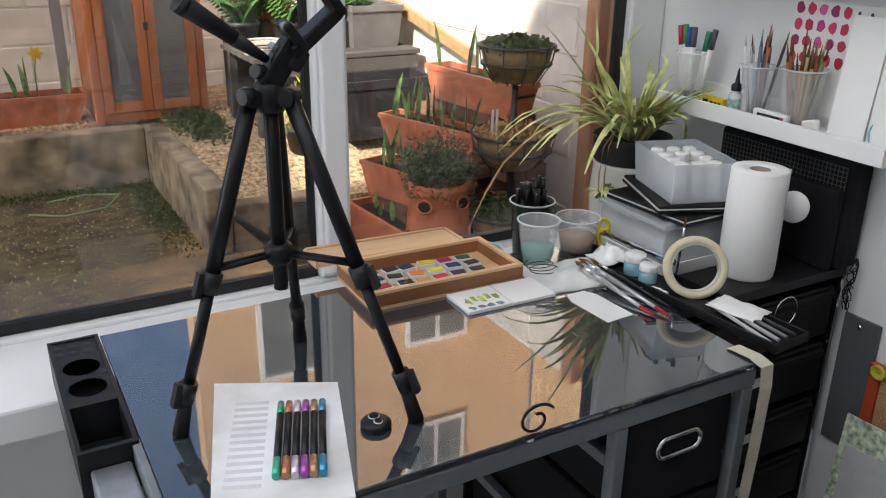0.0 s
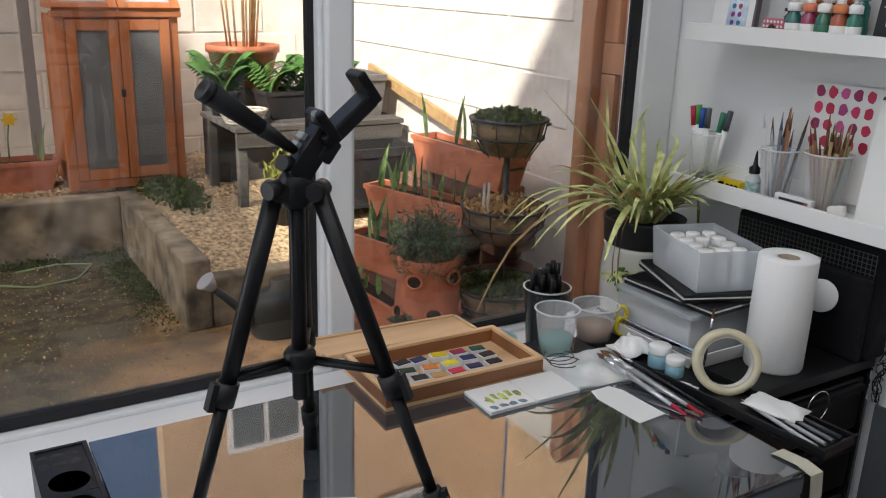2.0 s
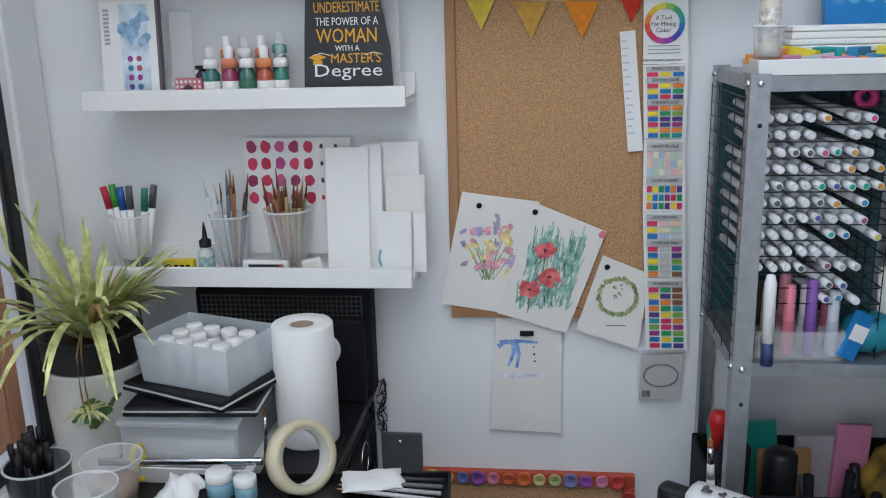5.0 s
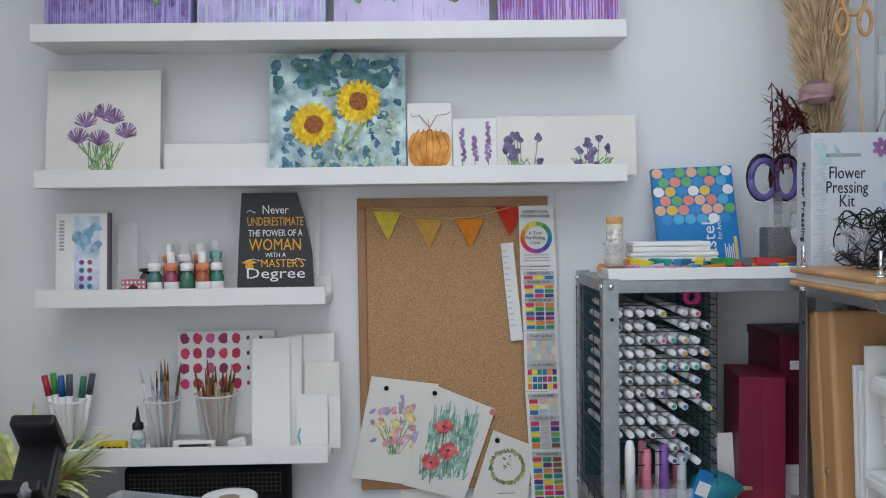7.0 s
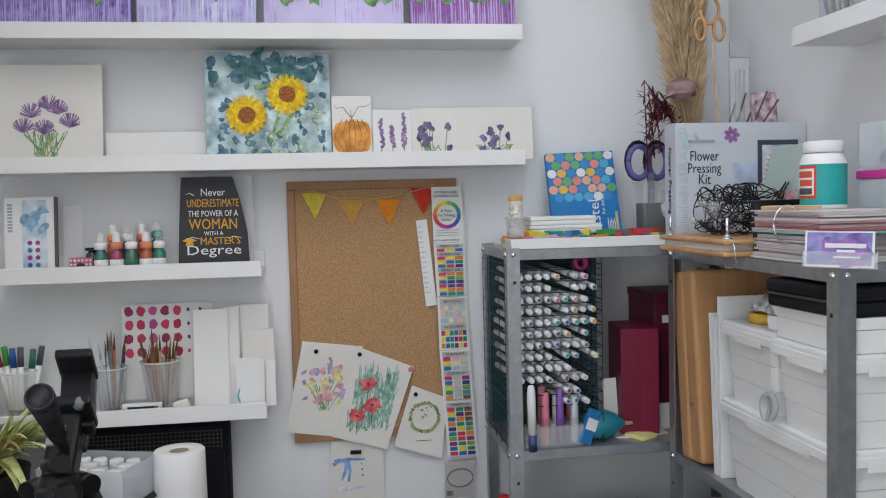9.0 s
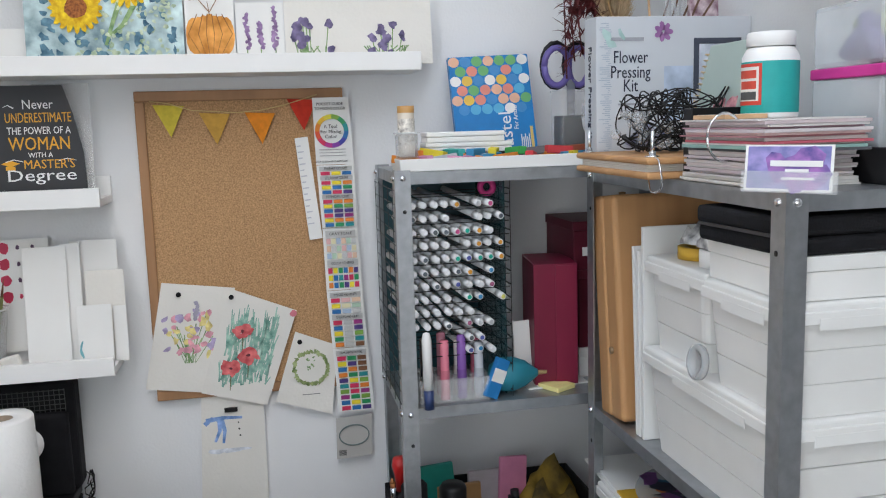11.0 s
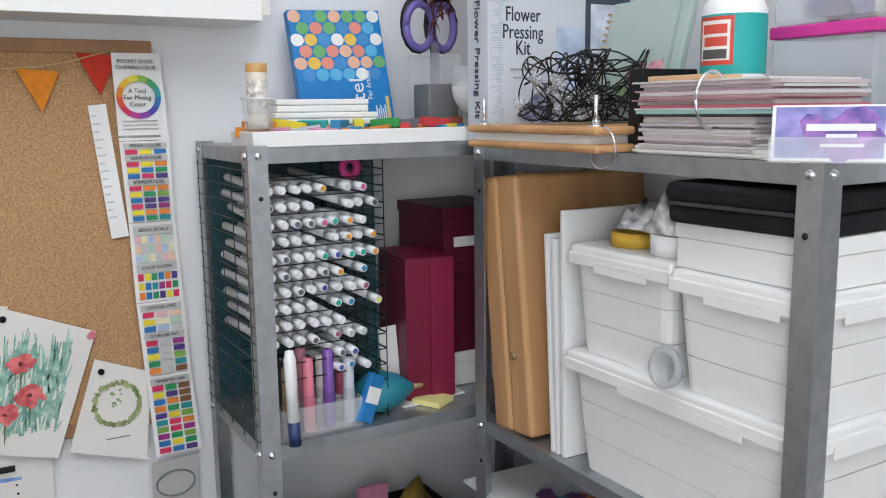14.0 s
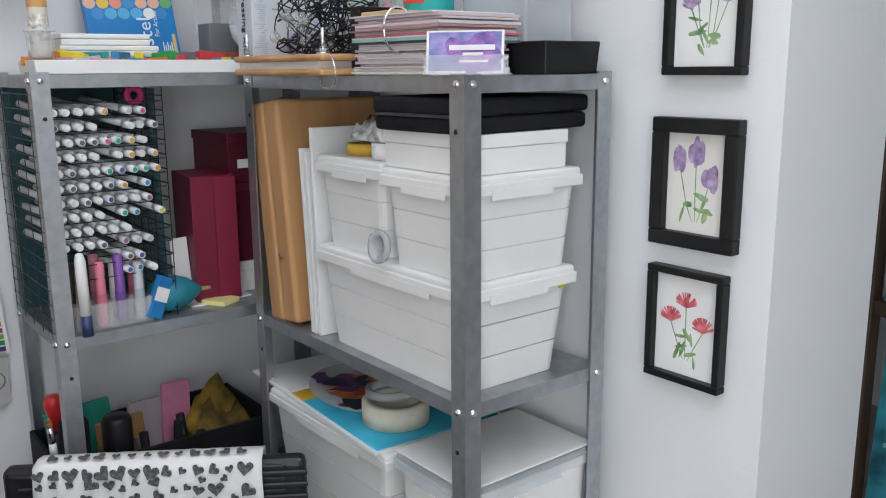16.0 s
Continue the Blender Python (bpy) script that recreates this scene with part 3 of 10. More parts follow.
part("neck", lathe([(0.014, -0.004), (0.014, 0.002), (0.016, 0.004), (0.016, 0.010), (0.012, 0.013), (0.0, 0.013)], 16, (TC.x, TC.y, HUB + 0.02)), M_TRIPOD, tripod)
part("collar", lathe([(0.0, -0.014), (0.014, -0.014), (0.019, -0.006), (0.019, 0.008), (0.014, 0.014), (0.0, 0.014)], 16, (TC.x, TC.y, COLLAR)), M_TRIPOD, tripod)
for fx, fy in FEET:
    f = Vector((fx, fy, DZ + 0.012))
    d2 = Vector((fx - TC.x, fy - TC.y, 0)).normalized()
    top = TC + d2 * 0.026 + Vector((0, 0, HUB))
    ax = f - top
    knee, low = top + ax * 0.54, top + ax * 0.885
    leg = part("leg", rod(top, knee, 0.0108, 0.0098), M_TRIPOD, tripod)
    part("leg_section", rod(knee, low, 0.0080, 0.0075), M_TRIPOD, leg)
    for c, k in ((knee, 0.0135), (low, 0.0118)):
        u = ax.normalized()
        bm = rod(c - u * 0.014, c + u * 0.014, k, k * 0.95, 12)
        bm_box(bm, -0.006, 0.006, -0.004, 0.004, -0.016, 0.016, Matrix.Translation(c + d2 * (k + 0.002)) @ ax.to_track_quat("Z", "Y").to_matrix().to_4x4())
        part("leg_lock", bm, M_BLACK, leg)
    part("rubber_foot", rod(low, f + Vector((0, 0, -0.012)) * 0.9, 0.008, 0.011), M_BLACKMAT, leg)
    part("joint", rod(top + Vector((-d2.y, d2.x, 0)) * 0.014, top - Vector((-d2.y, d2.x, 0)) * 0.014, 0.0108, n=14), M_TRIPOD, leg)
    hit_p = top + ax * 0.50
    bm = bmesh.new()
    a, b = TC + d2 * 0.017 + Vector((0, 0, COLLAR)), hit_p - d2 * 0.006
    s = Vector((-d2.y, d2.x, 0)) * 0.005
    rod(a + s, b + s, 0.0035, n=6, bm=bm)
    rod(a - s, b - s, 0.0035, n=6, bm=bm)
    part("strut", bm, M_TRIPOD, tripod)
HEAD = Vector((-1.151, 1.272, 1.284))
B0, B1_ = Vector((-1.158, 1.276, 1.262)), Vector((-1.121, 1.274, 1.314))
bu = (B1_ - B0).normalized()
bmx = Matrix.Translation(B0) @ Matrix((bu.cross(Vector((0, -1, 0))).normalized(), Vector((0, -1, 0)), bu)).transposed().to_4x4()
part("pan_head", box(-0.013, 0.015, -0.015, 0.015, -0.004, (B1_ - B0).length, 0.005, bmx), M_TRIPOD, tripod)
part("head_plate", box(0.004, 0.022, -0.017, 0.017, 0.028, 0.055, 0.003, bmx), M_BLACK, tripod)
part("tilt_knob", rod(Vector((-1.166, 1.274, 1.275)), Vector((-1.176, 1.268, 1.278)), 0.0095, 0.0085, 14), M_BLACK, tripod)
for k, (u, v) in enumerate(((-0.016, 0.028), (-0.016, 0.040))):
    part("level_window", box(u - 0.003, u + 0.003, -0.013, 0.004, v - 0.004, v + 0.004, 0.001, bmx), paint(0.20, 0.21, 0.22, 0.3), tripod, "grey bubble level housing")
HE = Vector((-1.255, 1.260, 1.358))
hdir = (HE - HEAD).normalized()
part("pan_arm", rod(HEAD + hdir * 0.01, HEAD + (HE - HEAD) * 0.45, 0.005, 0.0095, 12), M_TRIPOD, tripod)
grip = HEAD + (HE - HEAD) * 0.45
bm = rod(grip, HE - hdir * 0.004, 0.0088, 0.0120, 16)
rod(HE - hdir * 0.004, HE, 0.0124, 0.0124, 16, bm)
part("grip", bm, M_BLACKMAT, tripod, "matt black rubber grip")
gm = Matrix.Translation(HE) @ hdir.to_track_quat("Z", "Y").to_matrix().to_4x4()
part("grip_end", lathe([(0.0124, 0.0), (0.0124, 0.005), (0.0118, 0.006), (0.0104, 0.005), (0.0098, 0.0005), (0.0, 0.0004)], 24, m=gm), M_GASKET, tripod, "hollow black grip end")
part("leg_lock_knob", rod(TC + Vector((-0.026, -0.012, HUB + 0.004)), TC + Vector((-0.040, -0.018, HUB + 0.004)), 0.011, 0.010, 12), M_BLACK, tripod)
C0, C1 = Vector((-1.126, 1.266, 1.300)), Vector((-1.067, 1.278, 1.342))
cu = (C1 - C0).normalized()
cm = Matrix.Translation(C0) @ Matrix((cu.cross(Vector((0, -1, 0))).normalized(), Vector((0, -1, 0)), cu)).transposed().to_4x4()
L = (C1 - C0).length
holder = part("phone_holder", box(-0.009, 0.008, -0.017, 0.017, -0.006, L, 0.003, cm), M_TRIPOD, tripod, "black spring phone clamp")
part("clamp_jaw", box(-0.034, 0.006, -0.019, 0.019, L - 0.004, L + 0.008, 0.003, cm), M_TRIPOD, holder)
part("clamp_jaw", box(-0.034, 0.006, -0.019, 0.019, 0.002, 0.014, 0.003, cm), M_TRIPOD, holder)
part("clamp_screw", rod(cm @ Vector((-0.026, 0.005, 0.004)), cm @ Vector((-0.034, 0.010, 0.006)), 0.0055, 0.005, 12), paint(0.16, 0.17, 0.18, 0.35), holder)

# ---- pens in a pouch, remote, hook ----
pouch = thing("pen_pouch", "clear plastic pouch of six metallic-capped marker pens", "pens")
U = Vector((0.070, 0.180, 0)).normalized()
V = Vector((U.y, -U.x, 0))
O = Vector((-1.246, 1.103, DZ))
bm = plate([O - U * 0.03 - V * 0.06, O - U * 0.03 + V * 0.105, O + U * 0.235 + V * 0.09, O + U * 0.25 - V * 0.085], 0.001, (0, 0, 1))
part("insert_card", bm, mat("pale_iridescent_card", (0.70, 0.70, 0.68), 0.35, var=0.18, scale=9, color2=(0.80, 0.80, 0.86)), pouch, "pale printed card")
cols = [(0.05, 0.40, 0.25), (0.50, 0.20, 0.10), (0.62, 0.58, 0.66), (0.38, 0.10, 0.42), (0.46, 0.26, 0.14), (0.06, 0.28, 0.48)]
for i, c in enumerate(cols):
    b = O + V * (0.012 + i * 0.0112) + U * 0.012 + Vector((0, 0, 0.0065))
    pen = part("pen", rod(b + U * 0.035, b + U * 0.135, 0.0048, n=10), M_BLACK, pouch, "black pen barrel")
    cm_ = mat("metallic_cap", c, 0.3, 0.5, var=0.05)
    part("cap", rod(b, b + U * 0.035, 0.0052, 0.0054, 10), cm_, pen)
    part("cap", rod(b + U * 0.135, b + U * 0.165, 0.0052, 0.0046, 10), cm_, pen)
strip = bmesh.new()
for i in range(13):
    q = O - V * 0.05 + U * (0.0 + i * 0.0155) + Vector((0, 0, 0.0012))
    strip.faces.new([strip.verts.new(p) for p in (q, q + V * 0.045, q + V * 0.045 + U * 0.008, q + U * 0.008)])
part("printed_bar", strip, paint(0.62, 0.63, 0.66), pouch)["kind"] = "stuff"
remote = thing("shutter_remote", "small round black camera remote", "remote")
part("body", lathe([(0.0, 0.0), (0.018, 0.0), (0.021, 0.004), (0.020, 0.009), (0.014, 0.012), (0, 0.0125)], 24, (-1.076, 1.160, DZ)), M_BLACK, remote)
for dy, r in ((0.007, 0.0065), (-0.007, 0.005)):
    part("button", lathe([(r, 0.0), (r, 0.0022), (0.0, 0.0026)], 16, (-1.076, 1.160 + dy, DZ + 0.0125)), M_BLACKMAT, remote)
    part("ring", lathe([(r + 0.0003, 0.0), (r + 0.0012, 0.0), (r + 0.0012, 0.0012), (r + 0.0003, 0.0012)], 18, (-1.076, 1.160 + dy, DZ + 0.012)), paint(0.6, 0.6, 0.6), remote)
hook = solid("scroll_hook", tube(sp, 0.0022, 6), M_BLACK, "small black wrought scroll hook at the desk edge", "hook")

# ---- wooden watercolour box ----
paintbox = thing("watercolour_box", "open wooden box of watercolour pans on the desk", "paint box", Matrix.Translation((-0.782, 1.556, DZ)) @ pose(0, 0, 0, 0, 0, -1))
bw, bd, bh = 0.152, 0.080, 0.034
part("base", box(-bw, bw, -bd, bd, 0, 0.006), M_PINE, paintbox)
for a in ((-bw, bw, -bd, -bd + 0.010), (-bw, bw, bd - 0.010, bd), (-bw, -bw + 0.010, -bd + 0.010, bd - 0.010), (bw - 0.010, bw, -bd + 0.010, bd - 0.010)):
    s = part("side", box(*a, 0.006, bh - 0.006, 0.001), M_WALNUT, paintbox, "brown stained side")
    part("rim", box(*a, bh - 0.006, bh, 0.001), M_PINE, s, "pale bare rim")
lid = part("lid", box(-bw + 0.006, bw - 0.006, 0, 0.078, 0, 0.010, 0.0015, pose(-0.038, bd + 0.002, bh - 0.010, -3, 0, -2)), M_PINE, paintbox, "open wooden lid lying back")
for sx in (-1, 1):
    part("lid_edge", box(min(sx * (bw - 0.006), sx * bw), max(sx * (bw - 0.006), sx * bw), 0, 0.078, -0.002, 0.013, 0.001, pose(-0.038, bd + 0.002, bh - 0.010, -3, 0, -2)), M_PINE, lid)
part("lid_edge", box(-bw + 0.005, bw - 0.005, 0.0785, 0.086, -0.002, 0.013, 0.001, pose(-0.038, bd + 0.002, bh - 0.010, -3, 0, -2)), M_PINE, lid)
random.seed(5)
PANS = [(0.03, 0.10, 0.05), (0.02, 0.02, 0.03), (0.02, 0.03, 0.10), (0.72, 0.52, 0.02), (0.30, 0.02, 0.06), (0.02, 0.08, 0.05), (0.02, 0.02, 0.07), (0.02, 0.05, 0.03), (0.70, 0.22, 0.04), (0.80, 0.72, 0.03), (0.02, 0.03, 0.12), (0.03, 0.02, 0.02), (0.45, 0.02, 0.05), (0.02, 0.02, 0.02), (0.50, 0.28, 0.10), (0.60, 0.03, 0.08), (0.03, 0.03, 0.09), (0.02, 0.02, 0.02)]
for i, c in enumerate(PANS):
    r, k = divmod(i, 6)
    pm = Matrix.Translation((-0.105 + k * 0.038 + random.uniform(-0.004, 0.004), 0.035 - r * 0.033 + random.uniform(-0.004, 0.004), 0.0065)) @ pose(0, 0, 0, 0, 0, random.uniform(-12, 12))
    pan = part("paint_pan", box(-0.0155, 0.0155, -0.0105, 0.0105, 0, 0.011, 0.001), paint(0.72, 0.73, 0.74, 0.3), paintbox, "white plastic pan of paint")
    pan.matrix_basis = pm
    part("paint_cake", box(-0.0135, 0.0135, -0.0088, 0.0088, 0.0112, 0.0128, 0.0006), paint(*c, 0.6), pan)
    part("wrapper", box(-0.0157, 0.0157, -0.0112, -0.0108, 0.001, 0.009), paint(0.75, 0.75, 0.75), pan)

# ---- palette, cloth, brushes, card ----
palette = thing("mixing_palette", "white mixing palette with green paint on the desk", "palette", Matrix.Translation((-0.707, 1.429, DZ)) @ pose(0, 0, 0, 0, 0, -1))
part("tray", box(-0.089, 0.089, -0.041, 0.041, 0, 0.004, 0.0015), M_LEDGE, palette)
for k in range(2):
    part("rim", box(-0.089 + k * 0.090, -0.001 + k * 0.090, -0.041, 0.041, 0.004, 0.0065, 0.001), M_LEDGE, palette)
bm = bmesh.new()
for i in range(5):
    blob(bm, -0.07 + i * 0.014, -0.005 + 0.006 * (i % 2), 0.006, 0.012, 0.0070, 8, 0.3)
part("paint_smear", bm, mat("green_watercolour", (0.12, 0.26, 0.10), 0.3, var=0.6, scale=60, color2=(0.40, 0.48, 0.10)), palette)
bm = bmesh.new()
for i in range(4):
    blob(bm, -0.075 + i * 0.018, -0.03, 0.008, 0.006, 0.0070, 8, 0.3)
part("paint_smear", bm, mat("blue_watercolour", (0.10, 0.22, 0.34), 0.3, var=0.5, scale=60), palette)


def draped(name, label, cat, material, x0, x1, y0, y1, base, amp, seed, m, nx=16, ny=12):
    """A rumpled cloth lying on a surface, with a folded-under thickness."""
    bm = bmesh.new()
    grid = []
    for i in range(nx + 1):
        row = []
        for j in range(ny + 1):
            u, v = i / nx, j / ny
            edge = min(1, 4 * min(u, 1 - u, v, 1 - v))
            h = amp * (0.25 + 0.75 * edge) * (0.6 + noise.noise(Vector((u * 3.1 + seed, v * 2.7, seed))) + 0.5 * noise.noise(Vector((u * 8, v * 8 + seed, 2))))
            wob = 0.008 * noise.noise(Vector((u * 4, v * 4, seed + 5)))
            row.append(bm.verts.new((x0 + (x1 - x0) * u + wob, y0 + (y1 - y0) * v + wob, base + max(0.001, h))))
        grid.append(row)
    for i in range(nx):
        for j in range(ny):
            bm.faces.new((grid[i][j], grid[i + 1][j], grid[i + 1][j + 1], grid[i][j + 1])).smooth = True
    rim = [grid[i][0] for i in range(nx + 1)] + [grid[nx][j] for j in range(1, ny + 1)] + [grid[i][ny] for i in range(nx - 1, -1, -1)] + [grid[0][j] for j in range(ny - 1, 0, -1)]
    low = [bm.verts.new((v.co.x, v.co.y, base)) for v in rim]
    for i in range(len(rim)):
        j = (i + 1) % len(rim)
        bm.faces.new((rim[i], rim[j], low[j], low[i]))
    return solid(name, bm, material, label, cat, m=m)


M_RAG = mat("paint_stained_cloth", (0.60, 0.66, 0.66), 0.95, var=0.12, scale=14, bump=0.4, bscale=90, color2=(0.78, 0.76, 0.73))
rag = draped("paint_rag", "rumpled pale cloth stained with paint under the brushes", "cloth", M_RAG, -0.08, 0.08, -0.065, 0.065, 0.0005, 0.018, 3.0, Matrix.Translation((-0.545, 1.452, DZ)) @ pose(0, 0, 0, 0, 0, -8))
bm = bmesh.new()
for k in range(3):
    tube([(-0.05 + 0.028 * math.cos(a / 5 + k), 0.0 + k * 0.012 + 0.022 * math.sin(a / 5 + k), 0.021 + 0.001 * k) for a in range(0, 26)], 0.0009, 4, bm)
pattern = part("printed_line", bm, M_BLACK, rag, "thin black printed pattern")


def paint_brush(a, b, material, tipmat, label, r=0.0035, group="brushes on the desk"):
    """A paint brush from the tip of its hair (a) to the handle's end (b)."""
    a, b = Vector(a), Vector(b)
    d = b - a
    t = thing("paint_brush", label, "brush", group=group)
    n_ = d.normalized()
    bm = rod(a, a + n_ * 0.010, 0.0004, r * 0.9, 8)
    rod(a + n_ * 0.010, a + n_ * 0.020, r * 0.9, r * 0.75, 8, bm)
    part("bristles", bm, tipmat, t)
    part("ferrule", rod(a + n_ * 0.020, a + n_ * 0.05, r * 0.75, r * 0.95, 10), M_CHROME, t)
    bm = rod(a + n_ * 0.05, a + n_ * 0.08, r * 0.95, r * 1.1, 10)
    rod(a + n_ * 0.08, b - n_ * 0.02, r * 1.1, r * 0.7, 10, bm)
    part("handle", bm, material, t)
    part("handle_end", rod(b - n_ * 0.03, b, r * 0.86, r * 0.55, 10), paint(0.42, 0.01, 0.03, 0.3) if material is M_SILVER else material, t)
    return t


M_SILVER = mat("silver_lacquer", (0.55, 0.56, 0.58), 0.3, 0.6, var=0.05)
M_HAIR = mat("brown_bristle", (0.16, 0.07, 0.03), 0.7, var=0.3, scale=80)
M_DARKWOOD = mat("dark_lacquer", (0.03, 0.03, 0.035), 0.35, var=0.2)
paint_brush((-0.530, 1.452, DZ + 0.028), (-0.525, 1.241, DZ + 0.005), M_SILVER, M_HAIR, "silver paint brush with a red handle end", 0.0045)
paint_brush((-0.516, 1.458, DZ + 0.028), (-0.501, 1.228, DZ + 0.005), M_SILVER, M_HAIR, "silver paint brush with a red handle end", 0.0045)
paint_brush((-0.504, 1.462, DZ + 0.024), (-0.490, 1.262, DZ + 0.005), M_DARKWOOD, M_HAIR, "thin dark-handled paint brush", 0.0028)
paint_brush((-0.490, 1.456, DZ + 0.024), (-0.475, 1.252, DZ + 0.005), M_DARKWOOD, M_HAIR, "thin dark-handled paint brush", 0.0028)
card = solid("blank_card", plate([(-0.612, 1.347, 0), (-0.603, 1.374, 0), (-0.564, 1.374, 0), (-0.553, 1.352, 0), (-0.549, 1.257, 0), (-0.607, 1.253, 0)], 0.001, (0, 0, 1)), M_PAPER, "blank white tag-shaped card on the desk", "card", m=Matrix.Translation((0.004, 0.008, DZ)))

# ---- tape strip hanging from the desk corner ----
bm = bmesh.new()
prof = [(-0.484, 1.10, DZ + 0.002), (-0.480, 1.06, DZ + 0.003), (-0.478, 1.036, DZ - 0.003), (-0.478, 1.032, DZ - 0.04), (-0.479, 1.034, DZ - 0.16), (-0.481, 1.037, DZ - 0.26), (-0.477, 1.032, DZ - 0.33)]
rows = [[bm.verts.new(Vector(p) + Vector((k, 0, 0))) for k in (-0.013, 0.013)] for p in prof]
rows2 = [[bm.verts.new(v.co + Vector((0, -0.0012, 0.0012))) for v in r] for r in rows]
for a, b in zip(rows, rows[1:]):
    bm.faces.new((a[0], a[1], b[1], b[0]))
for a, b in zip(rows2, rows2[1:]):
    bm.faces.new((a[0], b[0], b[1], a[1]))
tape_strip = solid("tape_strip", bm, mat("masking_tape", (0.62, 0.58, 0.46), 0.8, var=0.08, scale=30), "strip of masking tape hanging off the desk corner", "tape")
# ---- drawer tower beside the desk ----
TZ = 0.816
tower = thing("drawer_tower", "black plastic drawer tower beside the desk", "drawers")
part("top", box(-0.462, -0.015, 1.245, 1.59, TZ - 0.02, TZ, 0.003), M_BLACK, tower)
for x in (-0.460, -0.029):
    part("side_panel", box(x, x + 0.012, 1.25, 1.585, 0.02, TZ - 0.021), M_BLACK, tower)
part("edge_strip", box(-0.032, -0.024, 1.242, 1.249, 0.02, TZ - 0.021), M_CHROME, tower, "bright metal edge strip")
for k in range(6):
    z0 = 0.03 + k * 0.128
    d = part("drawer", box(-0.446, -0.034, 1.25, 1.57, z0, z0 + 0.108, 0.004), M_BLACK, tower)
    part("lip", box(-0.435, -0.045, 1.238, 1.25, z0 + 0.085, z0 + 0.100, 0.003), M_BLACKMAT, d)
    part("label_slip", box(-0.25, -0.20, 1.247, 1.2495, z0 + 0.055, z0 + 0.075), M_PAPER, d, "white label slip")
    part("knob", lathe([(0.009, 0), (0.010, 0.004), (0.007, 0.010), (0, 0.011)], 12, m=Matrix.Translation((-0.29, 1.25, z0 + 0.06)) @ pose(0, 0, 0, 90, 0, 0)), M_CHROME, d)
tray = thing("tool_tray", "long black tray with sharpened pencils across the desk end", "tray", Matrix.Translation((-0.418, 1.245, DZ)) @ pose(0, 0, 0, 0, 0, 5))
part("base", box(-0.04, 0.045, -0.19, 0.20, 0.0, 0.004), M_BLACK, tray)
for a in ((-0.04, -0.036, -0.19, 0.20), (0.041, 0.045, -0.19, 0.20), (-0.036, 0.041, -0.19, -0.186), (-0.036, 0.041, 0.196, 0.20)):
    part("side", box(*a, 0.004, 0.016, 0.001), M_BLACK, tray)
for i, (dx, c) in enumerate(((0.0, (0.42, 0.43, 0.44)), (0.012, (0.16, 0.17, 0.18)), (0.024, (0.04, 0.04, 0.05)), (-0.012, (0.55, 0.55, 0.54)))):
    a, b = Vector((-0.405 + dx, 1.225, DZ + 0.014)), Vector((-0.418 + dx * 1.6, 1.068, DZ + 0.012))
    p = thing("pencil", "sharpened artist's pencil lying in the tray", "pencil", group="pencils in the tray")
    u = (b - a).normalized()
    part("shaft", rod(a + u * 0.02, b, 0.0038, n=6), paint(*c), p)
    part("point", rod(a, a + u * 0.02, 0.0004, 0.0036, 6), M_PINE, p)
draped("paper_scrap", "crumpled scrap of white paper by the tape", "paper", M_PAPER, -0.03, 0.03, -0.045, 0.045, 0, 0.008, 8.0, Matrix.Translation((-0.395, 1.175, DZ + 0.017)) @ pose(0, 0, 0, 0, 0, 12), 8, 8)
wire = bmesh.new()
tube([(-0.20 + 0.03 * math.cos(a * 0.35), 1.228, 0.765 + 0.030 * math.sin(a * 0.35)) for a in range(18)], 0.0012, 5, wire)
wire_loop = solid("wire_loop", wire, M_CHROME, "thin wire loop hanging on the drawer front", "wire")
chains = bmesh.new()
random.seed(9)
for k in range(5):
    pts = [(-0.022 + random.uniform(-0.004, 0.004), 1.232 + random.uniform(-0.012, 0.008), 0.84 - i * 0.012 + random.uniform(-0.003, 0.003)) for i in range(10)]
    tube(pts, 0.0013, 5, chains)
solid("hanging_cords", chains, M_BLACK, "tangle of dark cords hanging at the tower corner", "cords")

# ---- bag against the wall ----
bag = thing("mesh_bag", "black bag with a mesh panel standing against the wall", "bag")
part("body", box(-0.062, -0.004, 1.235, 1.57, TZ, 1.035, 0.012, seg=3), M_BLACKMAT, bag)
M_MESH = mat("grey_mesh_thread", (0.10, 0.105, 0.10), 0.7, var=0.2)
bm = bmesh.new()
for i in range(34):
    y = 1.25 + i * 0.0092
    bm_box(bm, -0.0655, -0.064, y, y + 0.0012, 0.945, 1.022)
for i in range(9):
    z = 0.946 + i * 0.0092
    bm_box(bm, -0.0665, -0.0645, 1.25, 1.556, z, z + 0.0012)
part("mesh_panel", bm, M_MESH, bag, "grey open mesh panel")
part("pocket", box(-0.085, -0.0625, 1.245, 1.40, TZ, 0.98, 0.008, seg=3), M_BLACKMAT, bag)
part("zip", box(-0.068, -0.062, 1.25, 1.556, 0.934, 0.940), paint(0.25, 0.25, 0.26), bag)
disc = part("tab", lathe([(0, 0), (0.030, 0), (0.031, 0.0015), (0.030, 0.003), (0, 0.003)], 28), M_LEDGE, bag, "round white tab")
disc.matrix_basis = Matrix.Translation((-0.120, 1.312, 0.935)) @ pose(0, 0, 0, 0, -80, 20)

# ---- kitchen roll, tape, boxes ----
roll = thing("kitchen_roll", "white quilted kitchen paper roll standing on end", "paper roll", Matrix.Translation((-0.222, 1.318, TZ)) @ Matrix.Diagonal((0.90, 0.90, 0.91, 1)))
part("paper", lathe([(0.021, 0.002), (0.056, 0.0), (0.058, 0.004), (0.0585, 0.12), (0.057, 0.226), (0.055, 0.229), (0.024, 0.228), (0.0215, 0.226), (0.021, 0.002)], 40), M_TOWEL, roll)
